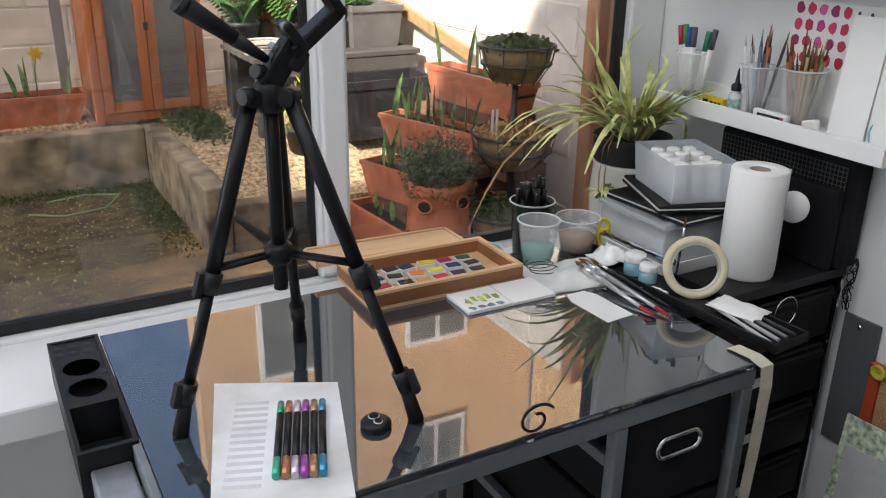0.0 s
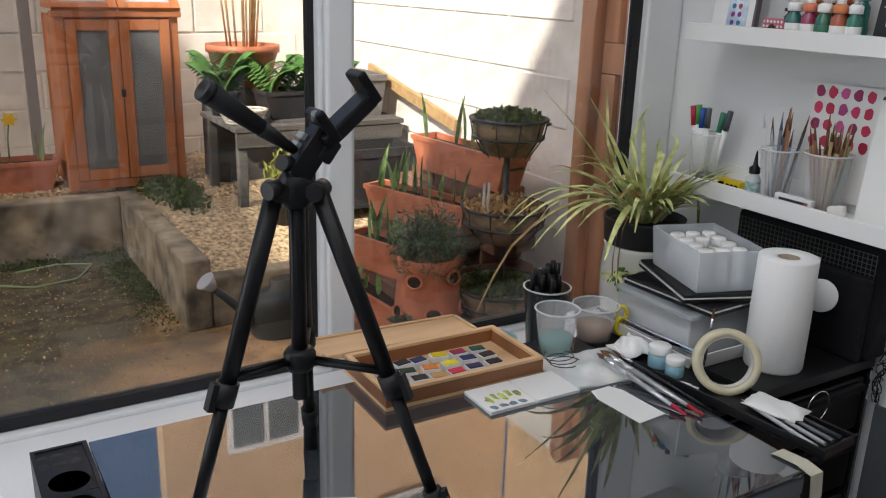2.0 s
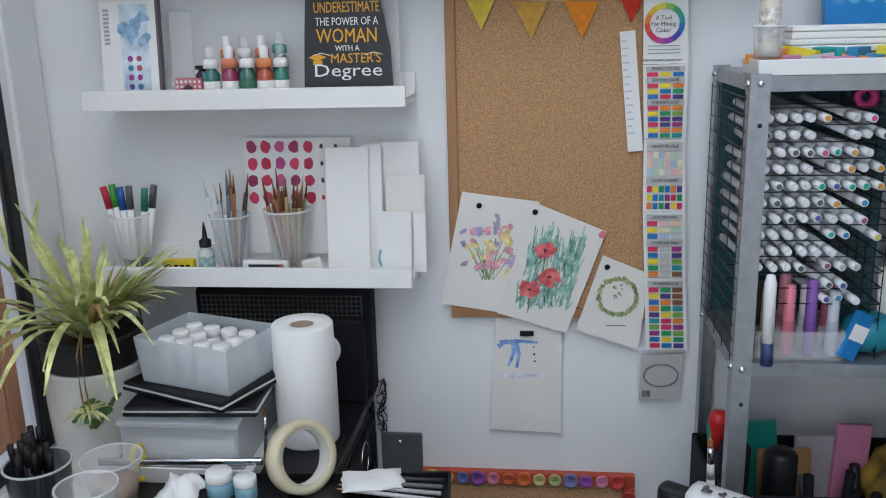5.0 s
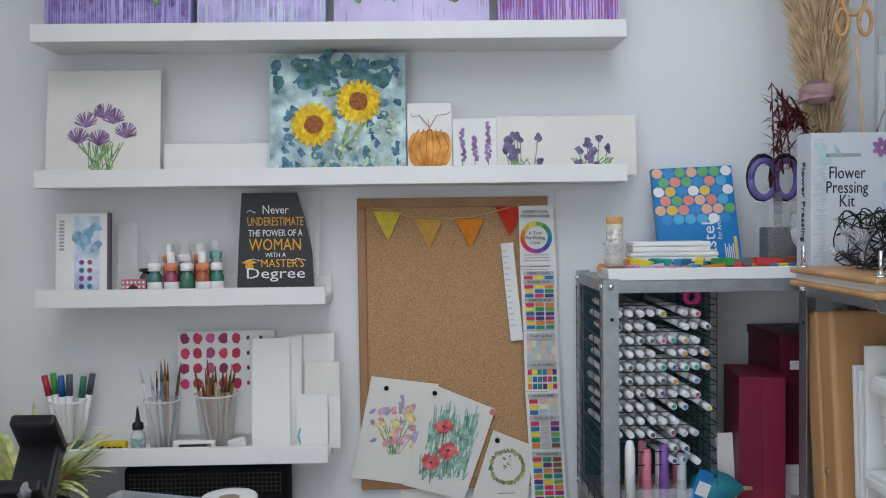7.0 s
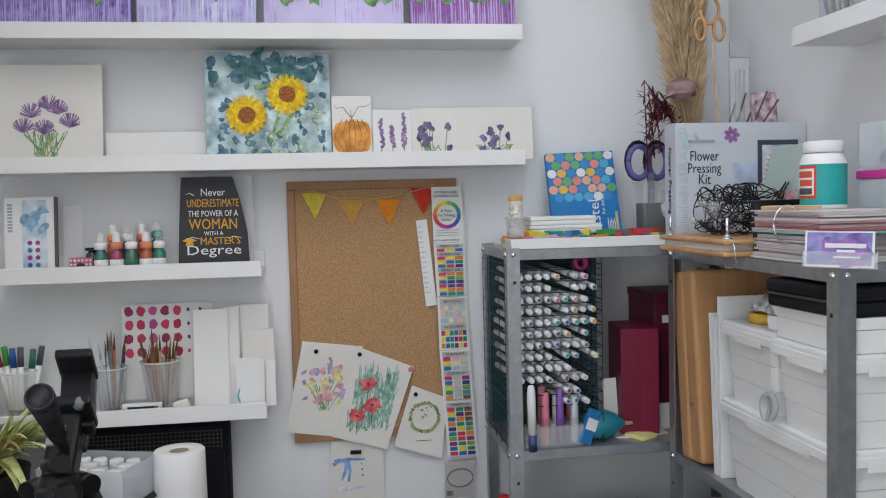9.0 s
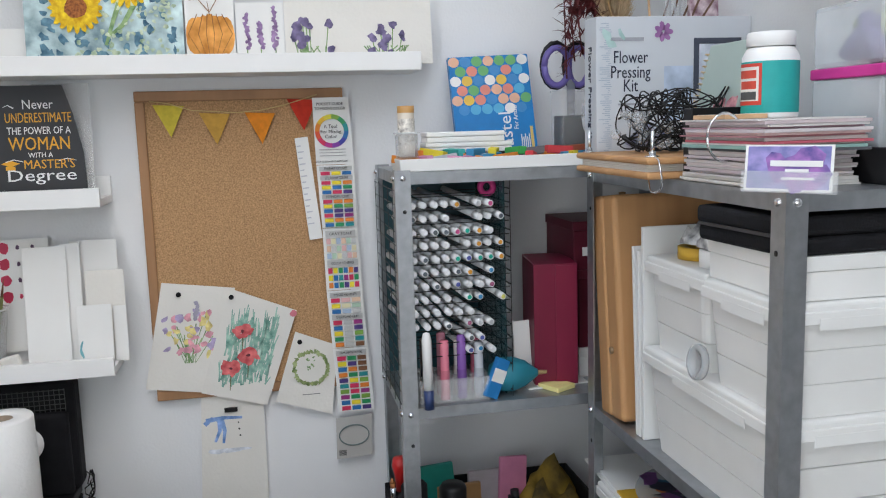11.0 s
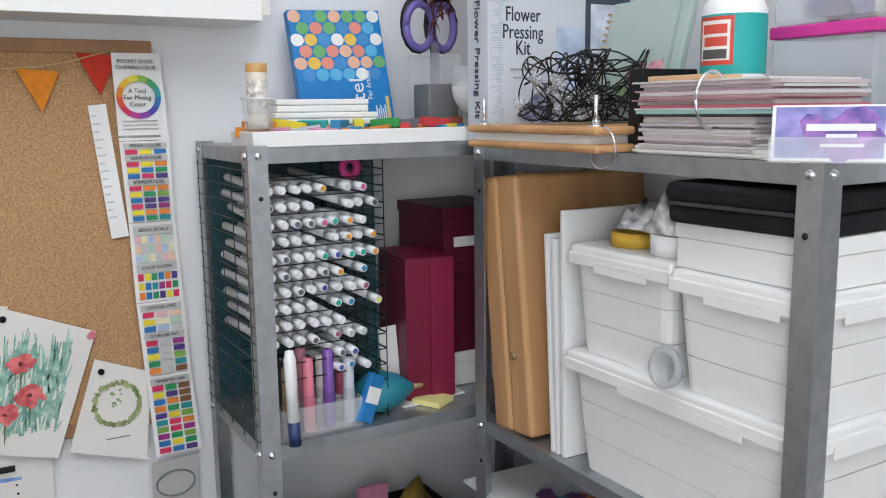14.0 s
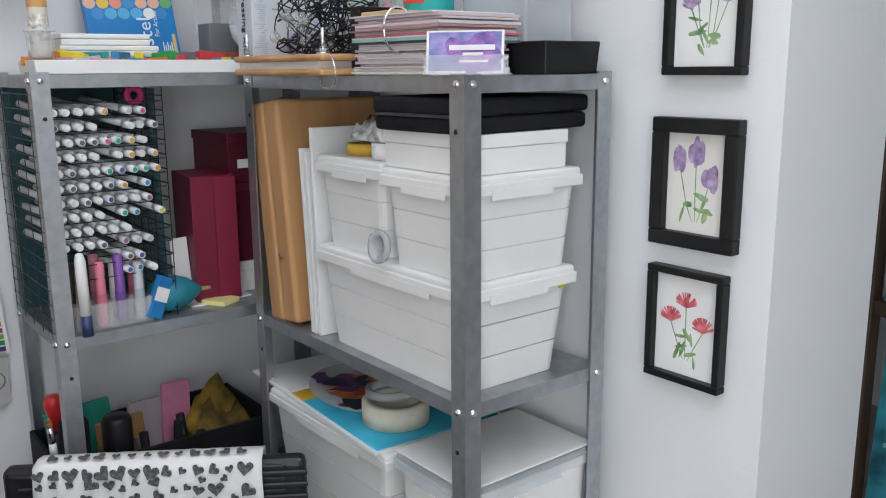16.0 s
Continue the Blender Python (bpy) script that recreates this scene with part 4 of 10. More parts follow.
part("core", lathe([(0.0195, 0.001), (0.0209, 0.001), (0.0209, 0.2265), (0.0195, 0.2265), (0.0195, 0.001)], 28), mat("grey_card_tube", (0.36, 0.28, 0.21), 0.9), roll, "brown cardboard core")
part("loose_edge", box(0.0575, 0.0582, -0.03, 0.0, 0.002, 0.226), M_TOWEL, roll)
tape = thing("masking_tape", "roll of cream masking tape standing on edge", "tape", Matrix.Translation((-0.396, 1.281, DZ + 0.053)) @ pose(0, 0, 0, 72, 0, -38))
part("tape_coil", lathe([(0.0425, -0.012), (0.0555, -0.012), (0.056, 0), (0.0555, 0.012), (0.0425, 0.012), (0.0425, -0.012)], 48), mat("cream_tape", (0.66, 0.60, 0.42), 0.6, var=0.05, scale=60), tape)
part("core", lathe([(0.0405, -0.0118), (0.0423, -0.0118), (0.0423, 0.0118), (0.0405, 0.0118), (0.0405, -0.0118)], 40), mat("white_card_core", (0.55, 0.53, 0.48), 0.8), tape)


def open_box(name, label, cat, w, d, h, t, material, m, taper=0.0, group=""):
    """An open-topped container with walls; local origin at the base's centre."""
    th = thing(name, label, cat, m, group=group)
    bm = bmesh.new()
    lo, hi = [], []
    for k, (ww, dd, z) in enumerate(((w - taper, d - taper, 0), (w, d, h), (w - 2 * t, d - 2 * t, h), (w - taper - 2 * t, d - taper - 2 * t, t))):
        lo.append([bm.verts.new((sx * ww / 2, sy * dd / 2, z)) for sx, sy in ((-1, -1), (1, -1), (1, 1), (-1, 1))])
    for a, b in zip(lo, lo[1:]):
        for i in range(4):
            j = (i + 1) % 4
            bm.faces.new((a[i], a[j], b[j], b[i]))
    bm.faces.new(lo[0][::-1])
    bm.faces.new(lo[3])
    bmesh.ops.bevel(bm, geom=bm.edges[:], offset=min(t * 0.4, 0.0015), segments=1, affect="EDGES")
    part("body", bm, material, th)
    return th


open_box("plastic_tray", "white plastic tray under clear boxes", "tray", 0.27, 0.225, 0.03, 0.003, M_LEDGE, Matrix.Translation((-0.26, 1.472, TZ)), 0.012)
clear_box = thing("clear_box", "clear plastic storage box with a lid", "box", Matrix.Translation((-0.255, 1.485, TZ + 0.0035)))
part("body", box(-0.115, 0.115, -0.095, 0.095, 0.0, 0.082, 0.004), M_FROST, clear_box)
part("lid", box(-0.119, 0.119, -0.099, 0.099, 0.0825, 0.092, 0.003), M_FROST, clear_box)
part("contents", box(-0.105, 0.105, -0.085, 0.085, 0.004, 0.055, 0.004), paint(0.62, 0.63, 0.63), clear_box, "pale contents")
solid("metal_ruler", box(-0.0045, 0.0045, -0.13, 0.13, 0, 0.012, 0.003), M_CHROME, "polished metal bar lying on the tray edge", "ruler", m=Matrix.Translation((-0.386, 1.478, TZ + 0.031)) @ pose(0, 0, 0, 0, 0, 4))
for k, (rz, dx, dy) in enumerate(((3, 0, 0), (-22, 0.012, -0.002))):
    tin = thing("paint_tin", "flat black metal paint tin", "tin", Matrix.Translation((-0.262 + dx, 1.475 + dy, TZ + 0.096 + k * 0.0165)) @ pose(0, 0, 0, 0, 0, rz), group="black paint tins")
    part("base", box(-0.092, 0.092, -0.108, 0.108, 0, 0.009, 0.003), M_BLACK, tin)
    part("lid", box(-0.090, 0.090, -0.106, 0.106, 0.0095, 0.016, 0.003), M_BLACK, tin)
    part("rim", box(-0.0935, 0.0935, -0.1095, 0.1095, 0.0085, 0.0100, 0.0006), paint(0.55, 0.55, 0.55, 0.3), tin, "bright rim")
bb = Matrix.Translation((-0.262, 1.468, TZ + 0.096 + 0.0335)) @ pose(0, 0, 0, 0, 0, -18)
bottle_box = open_box("bottle_box", "frosted plastic box of small white bottles", "box", 0.135, 0.185, 0.078, 0.0025, M_FROST, bb, 0.012)
bot = thing("paint_bottle", "small white plastic bottle in the frosted box", "bottle", bb @ Matrix.Translation((0, 0, 0.0035)), group="small white bottles")
part("body", lathe([(0, 0), (0.015, 0), (0.0155, 0.003), (0.0155, 0.046), (0.012, 0.052), (0, 0.052)], 16), paint(0.78, 0.79, 0.80, 0.35), bot)
part("cap", lathe([(0.0135, 0.052), (0.014, 0.053), (0.014, 0.066), (0.0125, 0.068), (0, 0.068)], 16), M_LEDGE, bot)
first = True
for i in range(3):
    for j in range(4):
        m = bb @ Matrix.Translation((-0.034 + i * 0.034, -0.056 + j * 0.0365, 0.0035))
        if first:
            bot.matrix_basis = m
            first = False
        elif (i, j) != (1, 1):
            copy_thing(bot, m)
for i, (x, y, s) in enumerate(((-0.378, 1.400, 1.0), (-0.381, 1.359, 0.85))):
    jar = thing("paint_jar", "small jar of blue paint with a white cap", "jar", Matrix.Translation((x - 0.05, y, DZ)), group="paint jars")
    part("glass", lathe([(0, 0), (0.019 * s, 0), (0.02 * s, 0.003), (0.02 * s, 0.026 * s), (0.017 * s, 0.029 * s), (0, 0.029 * s)], 20), mat("pale_blue_paint", (0.25, 0.45, 0.55), 0.2, coat=0.5), jar)
    part("cap", lathe([(0.0195 * s, 0.029 * s), (0.020 * s, 0.030 * s), (0.020 * s, 0.042 * s), (0.018 * s, 0.044 * s), (0, 0.044 * s)], 24), M_LEDGE, jar)
draped("paper_tissue", "crumpled white tissue beside the jars", "tissue", M_TOWEL, -0.03, 0.03, -0.03, 0.03, 0, 0.028, 1.5, Matrix.Translation((-0.452, 1.452, DZ + 0.019)), 10, 10)
tube_paint = thing("paint_tube", "small white paint tube by the tape", "tube", Matrix.Translation((-0.455, 1.315, DZ + 0.007)) @ pose(0, 0, 0, 90, 0, 25))
part("body", lathe([(0, -0.025), (0.001, -0.025), (0.007, -0.005), (0.007, 0.012), (0.004, 0.016), (0, 0.016)], 14), M_LEDGE, tube_paint)
part("cap", lathe([(0.004, 0.016), (0.005, 0.0165), (0.0045, 0.026), (0, 0.026)], 12), M_LEDGE, tube_paint)
paint_brush((-0.372, 1.340, DZ + 0.125), (-0.372, 1.348, DZ - 0.004), M_DARKWOOD, M_HAIR, "thin brush propped upright by the clear box", 0.0026, "")


# ---- cups ----
M_RIM = mat("clear_plastic_rim", (0.86, 0.89, 0.90), 0.12, alpha=0.62, spec=0.7)


def cup(label, x, y, z, r0, r1, h, material, content=None, cont_h=0.3, name="plastic_cup", group="plastic cups"):
    th = thing(name, label, "cup", Matrix.Translation((x, y, z)), group=group)
    part("wall", lathe([(0, 0), (r0, 0), (r0 + (r1 - r0) * 0.45, h * 0.45), (r0 + (r1 - r0) * 0.47, h * 0.46), (r1, h * 0.97), (r1 + 0.0015, h * 0.985), (r1 + 0.0015, h), (r1 - 0.0008, h), (r1 - 0.0014, h * 0.96), (r0 - 0.001, 0.002), (0, 0.002)], 28), material, th)
    part("rim", lathe([(r1 + 0.0014, h - 0.0022), (r1 + 0.0024, h - 0.0012), (r1 + 0.0022, h + 0.0006), (r1, h + 0.001), (r1 - 0.0012, h)], 28), M_RIM, th)
    if content:
        k = cont_h
        part("liquid", lathe([(0, 0.0025), (r0 - 0.0015, 0.0025), (r0 + (r1 - r0) * k - 0.002, h * k), (0, h * k)], 24), content, th)
    return th


M_TEAL = mat("teal_paint_water", (0.12, 0.36, 0.34), 0.15, var=0.2)
M_TAN = mat("brown_paint_water", (0.42, 0.26, 0.16), 0.15, var=0.2)
cup("clear ribbed plastic cup with teal paint water", -0.560, 1.531, DZ, 0.028, 0.040, 0.090, M_GLASSY, M_TEAL, 0.42)
cup("clear plastic cup with brown paint water", -0.446, 1.556, DZ, 0.032, 0.044, 0.070, M_GLASSY, M_TAN, 0.45)
cup("smoked plastic cup packed with black pens", -0.505, 1.633, 0.7225, 0.030, 0.045, 0.188, mat("smoked_plastic", (0.05, 0.055, 0.055), 0.15, alpha=0.50))
random.seed(11)
for i in range(26):
    a, r = random.uniform(0, 6.28), random.uniform(0.004, 0.030)
    bx, by = r * 0.7 * math.cos(a), r * 0.7 * math.sin(a)
    tx, ty = r * 1.25 * math.cos(a + 0.4), r * 1.25 * math.sin(a + 0.4)
    h = random.uniform(0.200, 0.226)
    p = thing("black_pen", "black fineliner pen standing in the cup", "pen", group="black pens in the cup")
    a0, b0 = Vector((-0.505 + bx, 1.633 + by, 0.727)), Vector((-0.505 + tx, 1.633 + ty, 0.727 + h))
    u = (b0 - a0).normalized()
    part("barrel", rod(a0, b0 - u * 0.035, 0.0042, n=8), M_BLACK, p)
    part("cap", rod(b0 - u * 0.035, b0, 0.0050, 0.0046, 8), M_BLACK, p)
cup("turquoise plastic beaker on the window board", -0.605, 1.650, 0.7225, 0.026, 0.036, 0.095, mat("turquoise_plastic", (0.20, 0.55, 0.55), 0.3, alpha=0.8))
sc = thing("scissors", "scissors with yellow plastic handles", "scissors", Matrix.Translation((-0.392, 1.540, DZ)) @ pose(0, 0, 0, 0, 0, -30))
M_YEL = paint(0.70, 0.56, 0.03, 0.4)
for k in (0, 1):
    pts = [(0.0 + 0.010 * math.cos(a * 0.45), 0.004 * k, 0.021 + k * 0.022 + 0.017 * math.sin(a * 0.45)) for a in range(15)]
    part("handle", tube(pts, 0.0042, 7), M_YEL, sc, "yellow plastic finger loop")
part("blade", box(-0.004, 0.004, 0.004, 0.07, 0.0003, 0.0018), M_CHROME, sc)
part("blade", box(-0.003, 0.005, 0.004, 0.07, 0.0020, 0.0035), M_CHROME, sc)

# ---- spider plant on the window board ----
plant = thing("spider_plant", "spider plant in a black pot inside a white patterned planter", "plant")
PX, PY, PZ = -0.185, 1.712, 0.7225
M_CERAMIC = mat("white_glazed_ceramic", (0.72, 0.71, 0.66), 0.25, var=0.06, scale=20, coat=0.4)
planter = part("planter", lathe([(0, 0), (0.062, 0), (0.070, 0.006), (0.083, 0.085), (0.086, 0.155), (0.082, 0.205), (0.084, 0.213), (0.079, 0.215), (0.077, 0.207), (0, 0.20)], 40, (PX, PY, PZ)), M_CERAMIC, plant, "white ceramic planter with painted green leaves")
random.seed(3)
for kx in range(3):
    a0 = math.radians(205 + kx * 42)
    zc = PZ + (0.15 if kx % 2 == 0 else 0.06)
    bm = bmesh.new()
    for k in range(9):
        t = k / 8 - 0.5
        for s in (-1, 1):
            an, zz = a0 + t * 0.65, zc + 0.010 * math.sin(k)
            le = 0.020 * (1 - abs(t))
            ring = []
            for q in range(8):
                w = 2 * math.pi * q / 8
                la, lz = an + s * 0.10 + 0.08 * math.cos(w) * s, zz + s * 0.012 + le * 0.45 * math.sin(w) + le * 0.5 * math.cos(w) * s * 0.6
                h = (lz - PZ)
                rr = (0.083 + (h - 0.07) * 0.05 if h > 0.07 else 0.070 + (h - 0.006) * 0.2) + 0.0012
                ring.append(bm.verts.new((PX + rr * math.cos(la), PY + rr * math.sin(la), lz)))
            bm.faces.new(ring)
    part("painted_sprig", bm, mat("green_glaze", (0.10, 0.20, 0.06), 0.3, var=0.3, scale=60), planter)
part("pot", lathe([(0.068, 0.18), (0.074, 0.211), (0.084, 0.219), (0.087, 0.267), (0.089, 0.272), (0.084, 0.273), (0.080, 0.257), (0, 0.254)], 36, (PX, PY, PZ)), M_DARKPLASTIC, plant, "black plastic pot")
part("soil", lathe([(0.0795, 0.2575), (0.04, 0.264), (0, 0.268)], 20, (PX, PY, PZ)), M_SOIL, plant)
random.seed(21)
base = Vector((PX, PY, PZ + 0.262))
for i in range(120):
    a = random.uniform(0, 2 * math.pi)
    if 0.2 < a < 2.5 and random.random() < 0.75:
        a += math.pi
    lean = random.uniform(0.25, 1.0)
    ln = random.uniform(0.22, 0.40)
    if i < 10:
        lean, ln = random.uniform(0.05, 0.3), random.uniform(0.16, 0.26)
    d = Vector((math.cos(a), math.sin(a), 0))
    if d.y < -0.25 and d.x > -0.75:
        ln, lean = ln * 0.6, min(lean, 0.45)
    st = base + d * random.uniform(0.004, 0.035)
    pts = []
    droop = random.uniform(0.6, 1.45) * lean
    for k in range(9):
        s = k / 8
        p = st + d * (ln * s * (0.35 + 0.65 * lean)) + Vector((0, 0, ln * (1.05 - 0.35 * lean) * s - droop * ln * 0.95 * s * s))
        p.x = min(p.x, -0.045)
        p.y = min(p.y, 1.832)
        pts.append(p)
    bm = blade(bmesh.new(), pts, random.uniform(0.010, 0.017), fold=0.25)
    dry = i % 17 == 5
    leaf = part("leaf", bm, M_DRY if dry else M_SPIDER, plant)
for k in range(2):
    pts = [base + Vector((-0.02, -0.01, 0)), base + Vector((-0.06, -0.02, 0.04)), base + Vector((-0.09 - 0.015 * k, -0.03, 0.0)), base + Vector((-0.10 - 0.015 * k, -0.035, -0.06)), base + Vector((-0.102 - 0.015 * k, -0.04, -0.10))]
    part("runner", tube(pts, 0.0016, 5), M_DRY, plant, "pale runner stem")
baby = bmesh.new()
for i in range(22):
    a = random.uniform(0, 6.28)
    d = Vector((math.cos(a), math.sin(a), 0))
    st = base + Vector((-0.108, -0.04, -0.10))
    L_ = random.uniform(0.03, 0.055)
    blade(baby, [st + d * (L_ * s) + Vector((0, 0, 0.03 * s - 0.03 * s * s)) for s in (0, 0.35, 0.7, 1)], 0.005)
part("plantlet", baby, M_SPIDER, plant)
# ---- things on the ledges ----
def lz(k):
    return LEDGES[k] + 0.0145


def blobs(pts, rx, ry, z=0.0008, jag=0.3, n=8, spin=True):
    bm = bmesh.new()
    for i, (x, y) in enumerate(pts):
        blob(bm, x, y, rx * random.uniform(0.7, 1.3), ry * random.uniform(0.7, 1.3), z + 0.00002 * i, n, jag, random.uniform(0, 6.28) if spin else 0)
    return bm


def scatter(n, x0, x1, y0, y1):
    return [(random.uniform(x0, x1), random.uniform(y0, y1)) for _ in range(n)]


def strokes(lines, w, z=0.001):
    """Thin flat painted lines from point to point."""
    bm = bmesh.new()
    for k, pts in enumerate(lines):
        vs = []
        for i, (x, y) in enumerate(pts):
            a, b = pts[max(i - 1, 0)], pts[min(i + 1, len(pts) - 1)]
            d = Vector((b[0] - a[0], b[1] - a[1]))
            d = d.normalized() if d.length > 1e-7 else Vector((1, 0))
            t = w / 2 * (1 - 0.5 * i / max(1, len(pts) - 1))
            vs.append((bm.verts.new((x - d.y * t, y + d.x * t, z + 0.000006 * (k % 9))), bm.verts.new((x + d.y * t, y - d.x * t, z + 0.000006 * (k % 9)))))
        for a, b in zip(vs, vs[1:]):
            bm.faces.new((a[0], a[1], b[1], b[0]))
    return bm


def sheet(name, label, cat, w, h, t, m, material=M_CREAM, group=""):
    """A card or canvas; its face is at local z = 0, its middle at the local origin."""
    th = thing(name, label, cat, m, group=group)
    part("sheet", box(-w / 2, w / 2, -h / 2, h / 2, -t, 0, min(0.001, t * 0.3)), material, th)
    return th


def wash(color, color2, scale=14, var=0.25, stretch=None):
    return mat("watercolour_wash", color, 0.85, var=var, scale=scale, color2=color2, stretch=stretch)


M_ROSE_P = [wash((0.13, 0.10, 0.34), (0.30, 0.24, 0.58), 60), wash((0.22, 0.17, 0.45), (0.45, 0.38, 0.70), 60)]
M_PINK = wash((0.55, 0.07, 0.16), (0.72, 0.20, 0.30), 60)
M_LEAFP = wash((0.09, 0.24, 0.09), (0.26, 0.44, 0.22), 50)
M_YELP = wash((0.72, 0.48, 0.02), (0.80, 0.60, 0.08), 60)
M_WHITEP = paint(0.80, 0.80, 0.82)


def drip_canvas(y0, y1, base, drip, flowers, seed, arch=False):
    """A square canvas with a bank of roses and leaves over a dripping ground."""
    random.seed(seed)
    w = y0 - y1
    h = 0.305
    c = sheet("flower_canvas", "square canvas of painted roses over violet drips on a ledge", "painting", w, h, 0.034, east((y0 + y1) / 2, lz(1) + h / 2, -0.075, 0, 5), base, "rose canvases")
    lo = -h / 2
    ln = []
    for _ in range(150 if not arch else 26):
        x = random.uniform(-w / 2 + 0.004, w / 2 - 0.004)
        top = lo + random.uniform(0.075, 0.12)
        ln.append([(x, top), (x + random.uniform(-0.001, 0.001), lo + (random.uniform(0.002, 0.03) if random.random() < 0.5 else random.uniform(0.02, 0.07)))])
    part("paint_drip", strokes(ln, 0.0026, 0.0006), drip, c)
    part("painted_foliage", blobs([(x, lo + 0.085 + random.uniform(0, 0.10) + (0.35 * abs(x / w) ** 2 * -0.25 if arch else 0)) for x in [random.uniform(-w / 2 + 0.012, w / 2 - 0.012) for _ in range(70)]], 0.010, 0.017, 0.0010), M_LEAFP, c)
    part("painted_foliage", blobs(scatter(30, -w / 2 + 0.012, w / 2 - 0.012, lo + 0.19, lo + 0.29), 0.010, 0.018, 0.0010), M_LEAFP, c)
    for k, (mats, n, r) in enumerate(flowers):
        pts = []
        for i in range(n):
            x = -w / 2 + 0.022 + (w - 0.044) * (i + random.uniform(0.1, 0.9)) / n
            pts.append((x, lo + random.uniform(0.110, 0.205)))
        if r < 0.014:
            part("painted_bloom", blobs(pts + [(p[0] + random.uniform(-0.02, 0.02), p[1] - random.uniform(0.0, 0.035)) for p in pts], r, r * 1.3, 0.0030), mats, c)
            continue
        for x, y in pts:
            bm = bmesh.new()
            blob(bm, x, y, r, r, 0.0034 + 0.0004 * k, 14, 0.08)
            b = part("painted_rose", bm, mats, c)
            sw = []
            for q in range(4):
                rr = r * (0.85 - q * 0.2)
                a0 = random.uniform(0, 6.28)
                sw.append([(x + rr * math.cos(a0 + a * 0.5), y + rr * math.sin(a0 + a * 0.5)) for a in range(7)])
            part("petal_stroke", strokes(sw, r * 0.16, 0.0039 + 0.0004 * k), M_PALE, b)
    return c


M_PALE = paint(0.55, 0.52, 0.74)
drip_canvas(1.690, 1.405, wash((0.36, 0.31, 0.64), (0.50, 0.46, 0.76), 6), wash((0.15, 0.12, 0.40), (0.34, 0.24, 0.56), 60), [(M_ROSE_P[0], 7, 0.027), (M_PINK, 5, 0.016), (M_PINK, 5, 0.009)], 1)
drip_canvas(1.392, 1.140, wash((0.46, 0.46, 0.78), (0.62, 0.66, 0.86), 6), wash((0.40, 0.36, 0.70), (0.56, 0.48, 0.80), 30), [(M_ROSE_P[1], 6, 0.026), (M_WHITEP, 6, 0.012), (M_YELP, 6, 0.011)], 2)
drip_canvas(1.124, 0.816, wash((0.56, 0.48, 0.76), (0.62, 0.56, 0.80), 4), wash((0.50, 0.42, 0.72), (0.60, 0.52, 0.80), 30), [(M_ROSE_P[1], 6, 0.021), (M_PINK, 7, 0.011), (M_WHITEP, 4, 0.009)], 3, True)
drip_canvas(0.799, 0.557, wash((0.46, 0.34, 0.66), (0.60, 0.48, 0.74), 6), wash((0.46, 0.13, 0.36), (0.24, 0.14, 0.46), 60), [(M_PINK, 5, 0.026), (paint(0.6, 0.62, 0.72), 5, 0.007), (M_PINK, 3, 0.018)], 4)


def price_tag(y, z):
    t = solid("price_tag", box(-0.016, 0.016, -0.02, 0.02, 0, 0.0006), M_PAPER, "small white handwritten price tag on the canvas", "tag", "price tags", m=east(y, z, -0.079, 0, 0))
    bm = bmesh.new()
    for k in range(4):
        flat(bm, -0.011, 0.008 - 0.003 * (k % 2), 0.010 - k * 0.008, 0.0115 - k * 0.008, 0.0007, 0.0009)
    part("writing", bm, paint(0.2, 0.2, 0.22), t)


for y in (1.435, 1.18, 0.855, 0.60):
    price_tag(y, lz(1) + 0.19)


# cards on the second ledge
def bloom_card(label, y0, y1, h, m_lean=6, x=-0.055, mate=M_CREAM, z=None):
    w = y0 - y1
    return sheet("watercolour_card", label, "painting", w, h, 0.0012, east((y0 + y1) / 2, (lz(2) if z is None else z) + h / 2, x, 0, m_lean), mate, "watercolour cards"), w, h


M_STEM = wash((0.12, 0.26, 0.10), (0.30, 0.42, 0.20), 60)
M_PURPLE = wash((0.16, 0.09, 0.22), (0.36, 0.24, 0.42), 60)
M_DKPURPLE = wash((0.07, 0.06, 0.13), (0.22, 0.18, 0.32), 60)
random.seed(31)
c, w, h = bloom_card("cream card with a watercolour bunch of purple chive flowers", 1.705, 1.478, 0.225, 7)
ln = []
for fx, fy in ((-0.035, 0.005), (0.002, 0.022), (0.020, 0.012), (-0.050, -0.028), (-0.008, -0.032), (0.045, -0.018)):
    part("painted_flower", strokes([[(fx, fy - 0.008), (fx + 0.022 * math.cos(a), fy + 0.004 + 0.020 * math.sin(a))] for a in [random.uniform(-0.3, 3.4) for _ in range(34)]], 0.0030, 0.001), M_PURPLE, c)
part("painted_stem", strokes([[(random.uniform(-0.055, 0.05), random.uniform(-0.045, -0.03)), (random.uniform(-0.03, 0.02), -0.085), (random.uniform(-0.015, 0.01), -0.108)] for _ in range(26)], 0.0026, 0.0007), M_STEM, c)

random.seed(32)
c, w, h = bloom_card("square watercolour of two sunflowers on blotched blue", 1.258, 0.985, 0.252, 6, -0.062, wash((0.25, 0.42, 0.50), (0.50, 0.62, 0.62), 22, 0.5))
part("paint_splash", blobs(scatter(90, -0.125, 0.125, -0.12, 0.115), 0.009, 0.007, 0.0006, 0.5), wash((0.04, 0.12, 0.20), (0.16, 0.30, 0.38), 60), c)
part("paint_splash", blobs(scatter(120, -0.05, 0.125, -0.12, 0.02), 0.004, 0.004, 0.0011, 0.5), wash((0.30, 0.45, 0.28), (0.60, 0.66, 0.50), 60), c)
